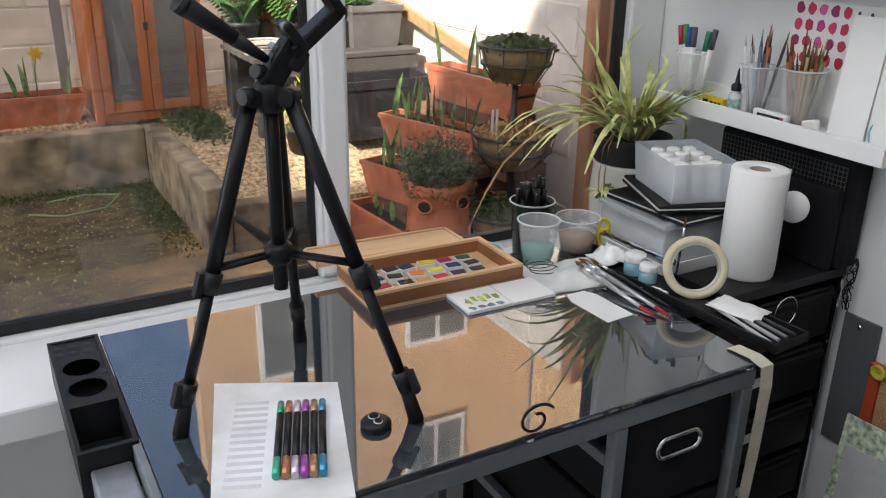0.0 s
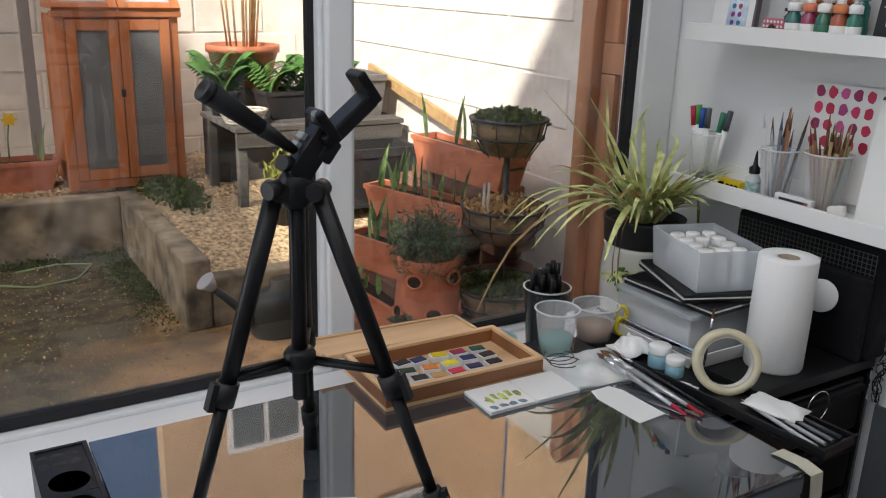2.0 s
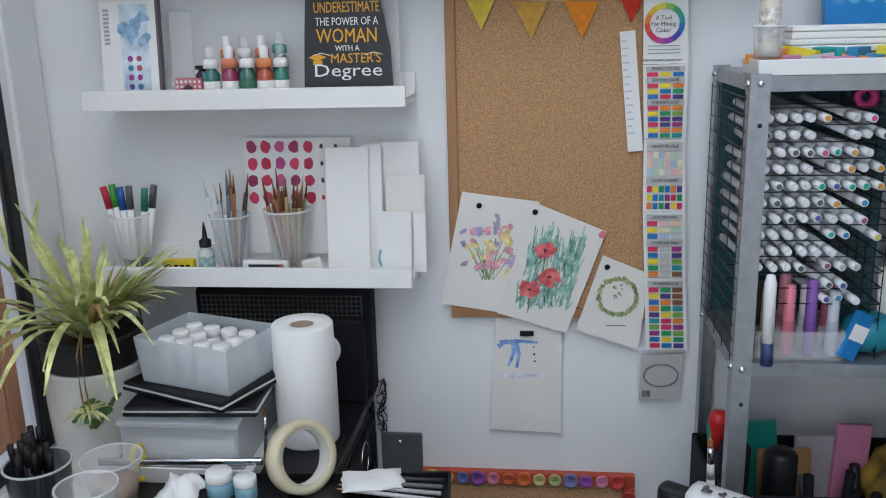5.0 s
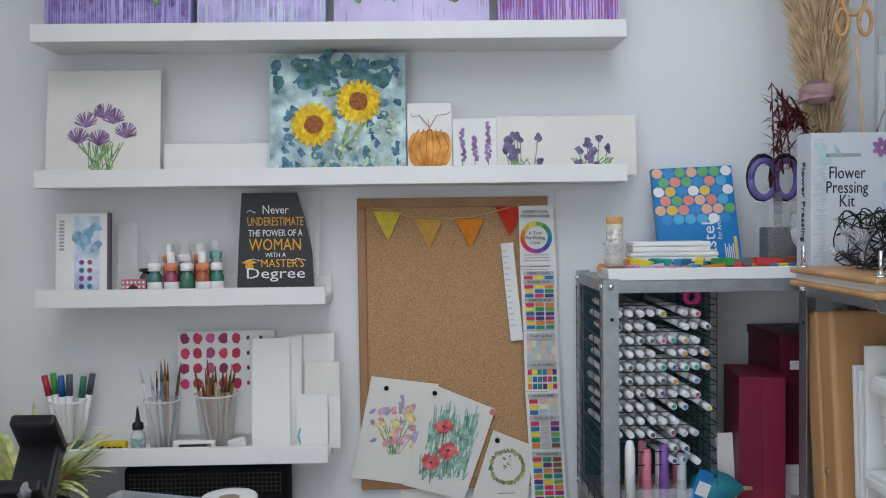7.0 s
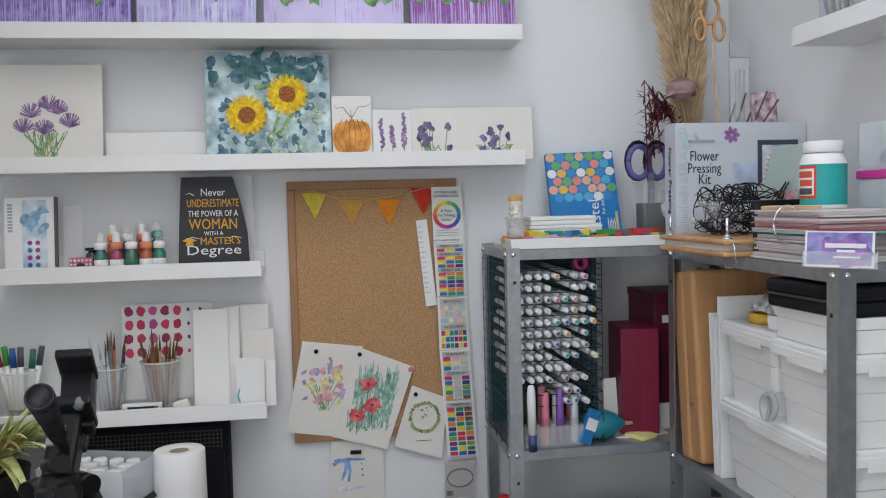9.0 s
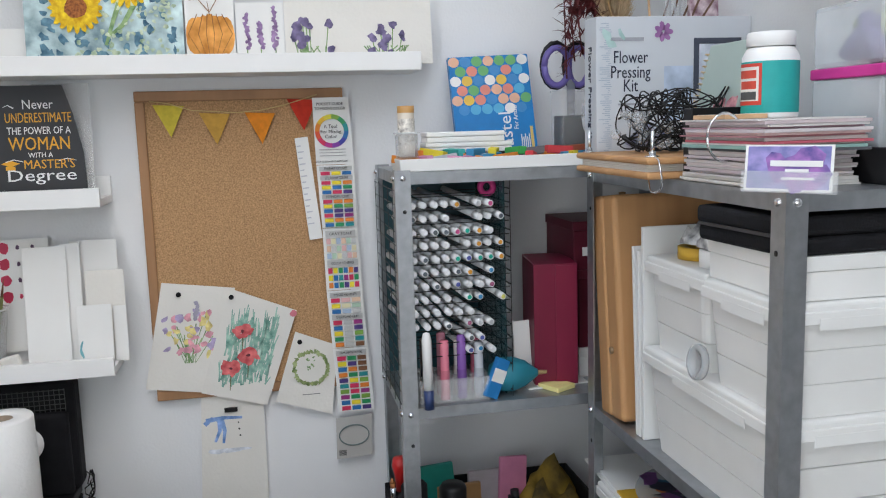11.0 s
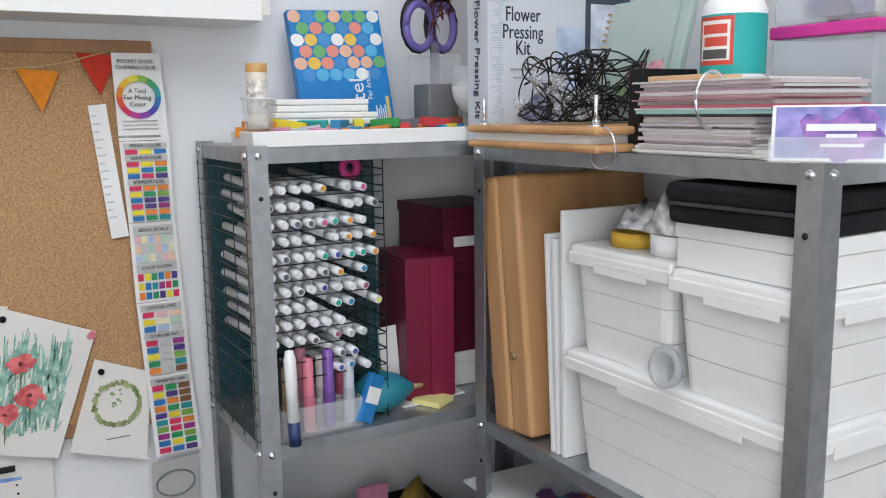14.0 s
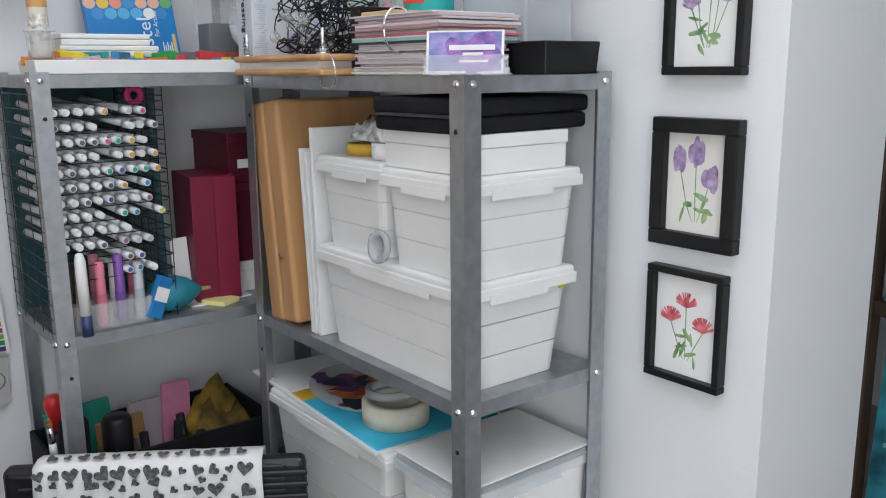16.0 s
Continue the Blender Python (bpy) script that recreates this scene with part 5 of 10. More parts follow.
part("paint_splash", blobs(scatter(26, -0.125, 0.125, 0.07, 0.115), 0.018, 0.012, 0.0008, 0.5), wash((0.05, 0.14, 0.16), (0.12, 0.26, 0.26), 60), c)
part("painted_stem", strokes([[(0.03, 0.0), (0.015, -0.04), (0.0, -0.085)], [(0.06, 0.0), (0.03, -0.05), (0.005, -0.07)], [(-0.03, 0.045), (0.0, 0.05), (0.03, 0.04)]], 0.010, 0.0024), M_STEM, c)
for fx, fy in ((-0.048, -0.018), (0.042, 0.028)):
    bm = bmesh.new()
    for ring, (r0, nn) in enumerate(((0.034, 20), (0.028, 18))):
        for i in range(nn):
            a = 2 * math.pi * i / nn + ring * 0.17
            blob(bm, fx + r0 * math.cos(a), fy + r0 * math.sin(a), 0.013, 0.0052, 0.0036 + ring * 0.0005 + 0.00001 * i, 8, 0.1, a)
    f = part("painted_petal", bm, wash((0.78, 0.40, 0.01), (0.85, 0.60, 0.03), 90), c)
    bm = bmesh.new()
    blob(bm, fx, fy, 0.019, 0.019, 0.0048, 18, 0.06)
    part("flower_centre", bm, wash((0.20, 0.06, 0.02), (0.40, 0.14, 0.04), 200), f)
random.seed(33)
c, w, h = bloom_card("white card with a painted orange pumpkin", 0.982, 0.893, 0.150, 6, -0.066, M_PAPER)
for i in range(7):
    k = (i - 3) / 3
    bm = bmesh.new()
    blob(bm, k * 0.028, -0.018, 0.016, 0.040 - 0.006 * abs(k), 0.0008 + 0.0002 * (3 - abs(i - 3)), 14, 0.04)
    part("painted_segment", bm, wash((0.60, 0.22, 0.03), (0.78, 0.38, 0.10), 30), c)
part("painted_outline", strokes([[(k * 0.02, 0.022), (k * 0.036, -0.015), (k * 0.016, -0.055)] for k in (-1.1, -0.6, -0.2, 0.2, 0.6, 1.1)] + [[(0, 0.02), (-0.003, 0.045)], [(0, 0.025), (0.015, 0.050), (0.035, 0.052), (0.042, 0.058)], [(0, 0.025), (-0.02, 0.05), (-0.035, 0.047), (-0.038, 0.056)]], 0.0016, 0.0022), wash((0.25, 0.10, 0.03), (0.3, 0.14, 0.05)), c)
c, w, h = bloom_card("white card with three painted lavender sprigs", 0.891, 0.803, 0.118, 6, -0.067, M_PAPER)
for x, hh in ((-0.025, 0.085), (0.0, 0.065), (0.027, 0.105)):
    part("painted_sprig", blobs([(x + random.uniform(-0.005, 0.005) * (1.2 - q / 22), -0.025 + hh * 0.75 * q / 22) for q in range(22)], 0.0045, 0.003, 0.001), M_PURPLE, c)
    part("painted_stem", strokes([[(x, -0.025), (x, -0.055)], [(x, -0.05), (x - 0.009, -0.038)], [(x, -0.05), (x + 0.009, -0.040)]], 0.0022, 0.0007), M_STEM, c)
c, w, h = bloom_card("wide folded cream card with two painted thistle clumps", 0.802, 0.520, 0.122, 6, -0.066)
for ox, n in ((-0.09, 14), (0.05, 12)):
    pts = [(ox + random.uniform(-0.036, 0.036), random.uniform(-0.03, 0.030) - abs(random.uniform(0, 0.012))) for _ in range(n)]
    part("painted_flower", blobs(pts, 0.008, 0.008, 0.0012, 0.35, 10), M_DKPURPLE, c)
    part("painted_stem", strokes([[(p[0], p[1]), (ox + (p[0] - ox) * 0.7, -0.058)] for p in pts] + [[(ox + random.uniform(-0.045, 0.045), -0.025), (ox + random.uniform(-0.03, 0.03), -0.058)] for _ in range(12)], 0.0025, 0.0007), M_STEM, c)
c, w, h = bloom_card("blank white backing card on the ledge", 1.476, 1.262, 0.075, 4, -0.045, M_PAPER)

# third ledge: paint tin, ink bottles, sign
Z3 = lz(3)
tin = thing("watercolour_set", "flat watercolour set in a white printed sleeve", "paint set", east(1.63, Z3 + 0.085, -0.072, 0, 5))
part("case", box(-0.058, 0.045, -0.085, 0.085, -0.012, 0, 0.002), M_PAPER, tin)
part("printed_panel", box(-0.02, 0.030, -0.075, 0.078, 0.0002, 0.0008), wash((0.45, 0.58, 0.72), (0.68, 0.76, 0.84), 24), tin, "pale blue printed panel")
part("dark_edge", box(0.0452, 0.050, -0.085, 0.085, -0.012, 0.001), paint(0.12, 0.10, 0.12), tin)
part("painted_wash", blobs(scatter(7, -0.015, 0.022, 0.01, 0.06), 0.012, 0.014, 0.001, 0.4), wash((0.16, 0.34, 0.52), (0.36, 0.52, 0.68), 50), tin)
random.seed(40)
for i in range(4):
    for j in range(2):
        bm = bmesh.new()
        blob(bm, -0.005 + j * 0.016, -0.062 + i * 0.016, 0.0052, 0.0052, 0.0014, 10, 0.05)
        part("colour_dot", bm, paint(*random.choice(((0.10, 0.06, 0.3), (0.3, 0.05, 0.25), (0.05, 0.2, 0.35), (0.4, 0.08, 0.12)))), tin)
bm = bmesh.new()
for k in range(9):
    bm_box(bm, -0.050, -0.040, 0.01 + k * 0.007, 0.0145 + k * 0.007, 0.0002, 0.0006)
part("printed_text", bm, paint(0.4, 0.4, 0.42), tin)
sleeve = solid("plastic_sleeve", box(-0.02, 0.02, 0, 0.15, -0.003, 0, 0.001), M_GLASSY, "clear plastic sleeve standing behind the ink bottles", "sleeve", m=east(1.555, Z3, -0.05, 0, 5))
matchbox = thing("patterned_box", "small red and white patterned box", "box", east(1.53, Z3, -0.085))
part("carton", box(-0.024, 0.024, 0, 0.036, -0.024, 0, 0.001), paint(0.55, 0.16, 0.20), matchbox)
part("printed_pattern", blobs([(-0.02 + 0.008 * i, 0.005 + 0.0085 * j) for i in range(6) for j in range(4)], 0.0026, 0.0026, 0.0006, 0.1), M_WHITEP, matchbox)
bm = bmesh.new()
blob(bm, 0, 0.014, 0.010, 0.012, 0.0012, 14, 0.05)
part("printed_emblem", bm, paint(0.05, 0.03, 0.04), matchbox)
INKS = [((0.02, 0.02, 0.02), 1.512, -0.055, 0.050, 0.015, (0.02, 0.02, 0.02)), ((0.03, 0.16, 0.14), 1.489, -0.080, 0.052, 0.0145, None), ((0.28, 0.03, 0.09), 1.456, -0.080, 0.052, 0.0145, (0.70, 0.22, 0.12)), ((0.04, 0.16, 0.10), 1.425, -0.080, 0.052, 0.0145, None), ((0.40, 0.08, 0.03), 1.394, -0.080, 0.052, 0.0145, (0.72, 0.25, 0.10)), ((0.03, 0.20, 0.14), 1.367, -0.075, 0.052, 0.0135, None),
        ((0.50, 0.14, 0.06), 1.470, -0.045, 0.068, 0.0135, (0.75, 0.28, 0.12)), ((0.10, 0.10, 0.10), 1.440, -0.045, 0.068, 0.0135, None), ((0.45, 0.06, 0.05), 1.408, -0.045, 0.068, 0.0135, (0.7, 0.2, 0.1)), ((0.03, 0.18, 0.14), 1.376, -0.045, 0.074, 0.0135, (0.08, 0.35, 0.28))]
for i, (col, y, x, h, r, capcol) in enumerate(INKS):
    b = thing("ink_bottle", "small bottle of coloured ink with a spray cap", "bottle", Matrix.Translation((x, y, Z3)), group="ink bottles")
    part("bottle", lathe([(0, 0), (r * 0.95, 0), (r, 0.003), (r, h - 0.010), (r * 0.6, h - 0.002), (r * 0.6, h)], 18), mat("ink_glass", col, 0.12, coat=0.6, var=0.1), b)
    if i == 0:
        part("cap", lathe([(r * 1.02, h), (r * 1.02, h + 0.006), (0, h + 0.006)], 18), M_BLACK, b)
        continue
    part("label_band", lathe([(r + 0.0004, 0.010), (r + 0.0004, 0.030), (r, 0.0305)], 18), M_PAPER if i % 3 else paint(*col), b)
    part("collar", lathe([(r * 0.8, h), (r * 0.92, h + 0.001), (r * 0.92, h + 0.013), (r * 0.6, h + 0.016), (0, h + 0.016)], 16), M_LEDGE if capcol is None else paint(*capcol), b)
    part("spray_cap", lathe([(r * 0.55, h + 0.016), (r * 0.55, h + 0.033), (r * 0.4, h + 0.037), (0, h + 0.037)], 14), M_GLASSY if i % 2 else M_LEDGE, b)
sign = thing("slogan_sign", "black sign with gold and white graduate slogan lettering", "sign", east(1.250, Z3 + 0.103, -0.070, 0, 5))
W2, H2 = 0.0775, 0.103
part("board", plate([(-W2, -H2, -0.004), (W2, -H2, -0.004), (W2 - 0.004, -0.02, -0.004), (W2 - 0.018, 0.05, -0.004), (W2 - 0.034, H2, -0.004), (-W2 + 0.010, H2, -0.004), (-W2 + 0.004, 0.0, -0.004)], 0.004, (0, 0, 1)), mat("black_gloss_board", (0.012, 0.013, 0.017), 0.4, var=0.1), sign)
M_GOLD, M_WHT = paint(0.72, 0.36, 0.02), paint(0.78, 0.78, 0.78)
for txt, size, y, wd, mt in (("Never", 0.024, 0.068, 0.052, M_WHT), ("UNDERESTIMATE", 0.025, 0.044, 0.112, M_GOLD), ("THE POWER OF A", 0.019, 0.021, 0.108, M_WHT), ("WOMAN", 0.034, -0.003, 0.104, M_GOLD), ("WITH A", 0.013, -0.023, 0.042, M_WHT), ("MASTER'S", 0.023, -0.040, 0.086, M_GOLD), ("Degree", 0.030, -0.060, 0.116, M_WHT)):
    letters(txt, size, mt, sign, pose(0.014 if txt == "MASTER'S" else 0, y, 0.0006), wd)
bm = bmesh.new()
blob(bm, -0.052, -0.037, 0.016, 0.006, 0.0008, 4, 0.0)
bm_box(bm, -0.060, -0.044, -0.049, -0.042, 0.0005, 0.001)
part("cap_motif", bm, M_GOLD, sign)
bm = strokes([[(-0.06, -0.034), (-0.045, -0.030), (-0.03, -0.034)], [(0.03, -0.034), (0.045, -0.030), (0.06, -0.034)], [(-0.04, 0.062), (-0.05, 0.068), (-0.058, 0.064)]], 0.002, 0.0008)
part("flourish", bm, M_WHT, sign)
solid("clear_stand", box(-0.05, 0.05, 0, 0.21, -0.002, 0), M_GLASSY, "clear plastic stand behind the slogan sign", "stand", m=east(1.215, Z3, -0.052, 0, 5))

# fourth ledge: pens, glue, cups of pencils, papers
Z4 = lz(4)
cup("clear plastic tumbler of paint pens", -0.068, 1.672, Z4, 0.027, 0.034, 0.105, M_GLASSY, name="pen_tumbler", group="")
random.seed(50)
for i, c in enumerate(((0.45, 0.02, 0.05), (0.05, 0.30, 0.04), (0.02, 0.09, 0.35), (0.08, 0.09, 0.11), (0.03, 0.20, 0.12), (0.07, 0.08, 0.10))):
    k = -0.02 + i * 0.008
    a = Vector((-0.068 + random.uniform(-0.012, 0.012), 1.672 - k * 0.7, Z4 + 0.003))
    b = a + Vector((random.uniform(-0.006, 0.012), -k * 0.7 + 0.018 * (1 - i / 2.5), 0.145 + random.uniform(0, 0.014)))
    u = (b - a).normalized()
    p = thing("paint_pen", "white paint pen with a coloured cap", "pen", group="paint pens")
    part("barrel", rod(a, b - u * 0.042, 0.0062, n=10), M_LEDGE, p)
    part("cap", rod(b - u * 0.042, b, 0.0070, 0.0062, 10), paint(*c, 0.35), p)
    part("base_cap", rod(a, a + u * 0.02, 0.0065, 0.0065, 10), paint(*c, 0.35), p)
ybox = thing("tack_box", "small yellow card box with black print", "box", east(1.585, Z4, -0.085))
part("carton", box(-0.030, 0.030, 0, 0.022, -0.018, 0, 0.001), paint(0.78, 0.58, 0.02), ybox)
bm = bmesh.new()
for k in range(3):
    flat(bm, -0.006 + 0.011 * k, 0.002 + 0.011 * k, 0.007, 0.014, 0.0002, 0.0005)
flat(bm, -0.026, -0.012, 0.006, 0.016, 0.0002, 0.0005)
part("printed_text", bm, M_BLACK, ybox)
glue = thing("glue_bottle", "small clear glue bottle with a black nozzle", "bottle", Matrix.Translation((-0.075, 1.532, Z4)))
part("body", lathe([(0, 0), (0.014, 0), (0.0145, 0.003), (0.0145, 0.036), (0.008, 0.044), (0.008, 0.046)], 18), mat("cloudy_plastic", (0.70, 0.74, 0.74), 0.25, var=0.1, alpha=0.85), glue)
part("nozzle", lathe([(0.011, 0.046), (0.011, 0.058), (0.005, 0.062), (0.003, 0.080), (0.001, 0.092), (0, 0.092)], 14), M_BLACK, glue)
part("label_band", lathe([(0.0149, 0.008), (0.0149, 0.03)], 18), wash((0.12, 0.3, 0.3), (0.5, 0.6, 0.6), 90), glue)
cup("clear plastic cup of fine brushes", -0.072, 1.482, Z4, 0.025, 0.036, 0.105, M_GLASSY, group="pencil cups")
cup("clear plastic cup packed with wooden brushes", -0.072, 1.375, Z4, 0.029, 0.042, 0.115, M_GLASSY, group="pencil cups")
random.seed(52)
for cy, n, cols in ((1.482, 13, ((0.50, 0.52, 0.54), (0.16, 0.20, 0.26), (0.05, 0.05, 0.06), (0.34, 0.16, 0.08), (0.62, 0.63, 0.65))), (1.375, 22, ((0.30, 0.13, 0.05), (0.40, 0.20, 0.09), (0.20, 0.08, 0.03), (0.42, 0.32, 0.16), (0.18, 0.20, 0.06)))):
    for i in range(n):
        a0 = random.uniform(0, 6.28)
        r = random.uniform(0.003, 0.021)
        a = Vector((-0.072 + r * 0.8 * math.cos(a0), cy + r * 0.8 * math.sin(a0), Z4 + 0.004))
        b = a + Vector((max(-0.05, min(0.035, random.uniform(-0.02, 0.02) + 0.5 * r * math.cos(a0))), r * 1.7 * math.sin(a0) + random.uniform(-0.012, 0.012), random.uniform(0.135, 0.185)))
        b.x = min(b.x, -0.018)
        u = (b - a).normalized()
        p = thing("thin_brush", "thin wooden brush standing in a clear cup", "brush", group="brushes in cups")
        cc = paint(*random.choice(cols))
        part("handle", rod(a, b - u * 0.035, 0.0025, 0.0032, 6), cc, p)
        part("tip", rod(b - u * 0.035, b, 0.0030, 0.0006, 6), M_HAIR if i % 3 else cc, p)
charc = thing("charcoal_box", "white carton with a dark printed label", "box", east(1.412, Z4, -0.108))
part("carton", box(-0.041, 0.041, 0, 0.028, -0.012, 0, 0.001), M_PAPER, charc)
part("label_panel", box(-0.030, 0.034, 0.003, 0.022, 0.0002, 0.0006), paint(0.03, 0.03, 0.04), charc)
part("label_edge", box(0.026, 0.034, 0.004, 0.021, 0.0007, 0.001), paint(0.5, 0.12, 0.12), charc)
bm = bmesh.new()
flat(bm, -0.024, 0.022, 0.014, 0.017, 0.0007, 0.001)
flat(bm, -0.016, 0.016, 0.007, 0.010, 0.0007, 0.001)
part("printed_text", bm, paint(0.6, 0.6, 0.6), charc)
swatch = sheet("swatch_chart", "chart of red and pink paint swatches against the wall", "chart", 0.20, 0.215, 0.0008, east(1.365, Z4 + 0.1275, -0.022, 0, 2), M_PAPER)
random.seed(54)
SW = ((0.32, 0.03, 0.12), (0.42, 0.06, 0.22), (0.55, 0.04, 0.10), (0.66, 0.05, 0.14), (0.62, 0.10, 0.30), (0.50, 0.03, 0.08))
for j in range(4):
    for i in range(7):
        x, y = -0.085 + i * 0.0265, 0.092 - j * 0.031
        if i < 5 or j == 3 and i < 5:
            bm = bmesh.new()
            blob(bm, x, y, 0.0095, 0.0115, 0.0006, 10, 0.15)
            part("swatch", bm, paint(*SW[(i * 2 + j * 3) % 6]), swatch)
        else:
            bm = bmesh.new()
            blob(bm, x - 0.002, y, 0.0035, 0.0045, 0.0006, 10, 0.15)
            part("swatch_mark", bm, paint(0.10, 0.05, 0.10) if j < 3 else paint(*SW[2]), swatch)
for i, (y0, y1, h, x, ln_) in enumerate(((1.305, 1.228, 0.222, -0.062, 6), (1.24, 1.205, 0.225, -0.055, 5), (1.212, 1.150, 0.112, -0.085, 4), (1.198, 1.128, 0.172, -0.060, 5), (1.225, 1.140, 0.228, -0.040, 3), (1.150, 1.126, 0.105, -0.072, 5))):
    s = sheet("paper_card", "white paper card leaning on the ledge", "paper", y0 - y1, h, 0.0012, east((y0 + y1) / 2, Z4 + h / 2, x, 0, ln_), M_PAPER if i != 3 else M_CREAM, "paper cards")
    if i == 2:
        part("painted_spot", blobs([(-0.026, -0.035), (-0.026, -0.02)], 0.003, 0.010, 0.0008, 0.3), wash((0.05, 0.25, 0.3), (0.2, 0.45, 0.5)), s)
    if i == 3:
        part("painted_spot", blobs([(-0.028, 0.0), (-0.028, -0.015)], 0.004, 0.006, 0.0008, 0.3), M_STEM, s)
bm = bmesh.new()
bm_box(bm, -0.020, -0.019, 1.13, 1.30, Z4, Z4 + 0.22)
rubber = solid("cream_eraser", box(-0.018, 0.018, 0, 0.022, -0.012, 0, 0.004, pose(0, 0, 0, 0, 0, 14)), M_CREAM, "cream eraser by the cup on the ledge", "eraser", m=east(1.330, Z4 + 0.0045, -0.09))

# ---- cork board and what is pinned on it ----
cork = thing("cork_board", "cork notice board in a brown wooden frame", "notice board")
part("cork_panel", box(-0.010, -0.001, 0.712, 1.072, 0.985, 1.555), M_CORK, cork)
for a in ((0.694, 1.090, 1.555, 1.575), (0.694, 1.090, 0.965, 0.985)):
    part("frame_rail", box(-0.016, -0.001, a[0], a[1], a[2], a[3], 0.002), M_CORKFRAME, cork)
for a in ((0.694, 0.712), (1.072, 1.090)):
    part("frame_stile", box(-0.016, -0.001, a[0], a[1], 0.985, 1.555, 0.002), M_CORKFRAME, cork)
bunting = thing("bunting", "felt bunting of yellow and orange pennants", "bunting")
for y, z, c in ((1.028, 1.549, (0.62, 0.50, 0.06)), (0.943, 1.532, (0.56, 0.32, 0.06)), (0.857, 1.531, (0.72, 0.24, 0.02)), (0.775, 1.555, (0.55, 0.04, 0.02))):
    part("pennant", plate([(-0.0165, y + 0.029, z), (-0.0165, y - 0.029, z - 0.003), (-0.0165, y - 0.002, z - 0.062)], 0.0018, (-1, 0, 0)), mat("felt", c, 0.95, var=0.12, scale=90, bump=0.4), bunting)
part("string", tube([(-0.0170, 1.062, 1.556), (-0.0185, 1.028, 1.551), (-0.0185, 0.985, 1.537), (-0.0185, 0.943, 1.534), (-0.0185, 0.9, 1.531), (-0.0185, 0.857, 1.534), (-0.0185, 0.81, 1.543), (-0.0185, 0.745, 1.562)], 0.0011, 5), paint(0.6, 0.45, 0.2), bunting)


def pin(parent, x, y):
    part("pin", lathe([(0.005, 0.0008), (0.005, 0.003), (0, 0.004)], 12, (x, y, 0.0)), M_BLACKMAT, parent, "round black pin")


def quad_sheet(label, corners, x, seed):
    """A pinned sheet whose corners are (y, z) pairs, clockwise from the upper left."""
    c = Vector((sum(p[0] for p in corners) / 4, sum(p[1] for p in corners) / 4))
    th = thing("pinned_painting", label, "painting", east(c.x, c.y, x), group="pinned paintings")
    part("sheet", plate([(c.x - y, z - c.y, -0.0008) for y, z in corners], 0.0008, (0, 0, 1)), M_CREAM, th)
    random.seed(seed)
    up = Vector((c.x - (corners[0][0] + corners[1][0]) / 2, (corners[0][1] + corners[1][1]) / 2 - c.y))
    return th, math.atan2(up.x, up.y)


p1, _ = quad_sheet("pinned watercolour of pale pink and yellow flowers", ((1.065, 1.205), (0.925, 1.186), (0.990, 0.975), (1.110, 0.993)), -0.018, 61)
pin(p1, -0.012, 0.090)
part("painted_stem", strokes([[(random.uniform(-0.035, 0.05), random.uniform(-0.02, 0.045)), (random.uniform(-0.01, 0.012), -0.05)] for _ in range(20)], 0.002, 0.0008), M_STEM, p1)
for col, n in (((0.62, 0.30, 0.36), 16), ((0.70, 0.55, 0.22), 12), ((0.36, 0.30, 0.46), 12)):
    part("painted_flower", blobs(scatter(n, -0.042, 0.055, -0.035, 0.055), 0.0075, 0.006, 0.0012, 0.4), wash(col, tuple(min(1, k * 1.3) for k in col), 60), p1)
part("painted_sprig", blobs([(0.02 + random.uniform(-0.004, 0.004), 0.04 + 0.035 * q / 9) for q in range(9)], 0.0045, 0.004, 0.0014), wash((0.3, 0.28, 0.36), (0.4, 0.38, 0.46)), p1)
p2, _ = quad_sheet("pinned watercolour of red poppies in green grass", ((0.936, 1.186), (0.807, 1.132), (0.876, 0.939), (1.004, 0.976)), -0.0205, 62)
pin(p2, -0.028, 0.110)
tl = -0.35
gr = []
for _ in range(260):
    x, y = random.uniform(-0.055, 0.040), random.uniform(-0.075, 0.05)
    sx = x + 0.25 * (y + 0.03)
    gr.append([(sx, y), (sx + random.uniform(0.0, 0.016), y + random.uniform(0.015, 0.045))])
part("painted_grass", strokes(gr, 0.0034, 0.0007), wash((0.14, 0.36, 0.30), (0.36, 0.56, 0.46), 60), p2)
for fx, fy in ((-0.010, 0.038), (-0.002, -0.012), (-0.038, -0.036)):
    part("painted_poppy", blobs([(fx + 0.012 * math.cos(a), fy + 0.008 * math.sin(a)) for a in (0, 1, 2, 3, 4, 5)], 0.010, 0.008, 0.0022, 0.3), wash((0.58, 0.06, 0.07), (0.72, 0.20, 0.20), 60), p2)
    part("poppy_centre", blobs([(fx, fy + 0.001)], 0.004, 0.003, 0.0030), paint(0.15, 0.03, 0.04), p2)
    part("painted_stem", strokes([[(fx, fy - 0.008), (fx - 0.004, fy - 0.045)]], 0.003, 0.0018), paint(0.15, 0.16, 0.08), p2)
bm = bmesh.new()
blob(bm, 0.092, 0.068, 0.007, 0.007, 0.0008, 10, 0.1)
part("pink_spot", bm, paint(0.65, 0.2, 0.25), p2)
p3, _ = quad_sheet("pinned card with a painted green leaf wreath", ((0.812, 1.087), (0.728, 1.052), (0.745, 0.906), (0.859, 0.944)), -0.0165, 63)
pin(p3, -0.018, 0.068)
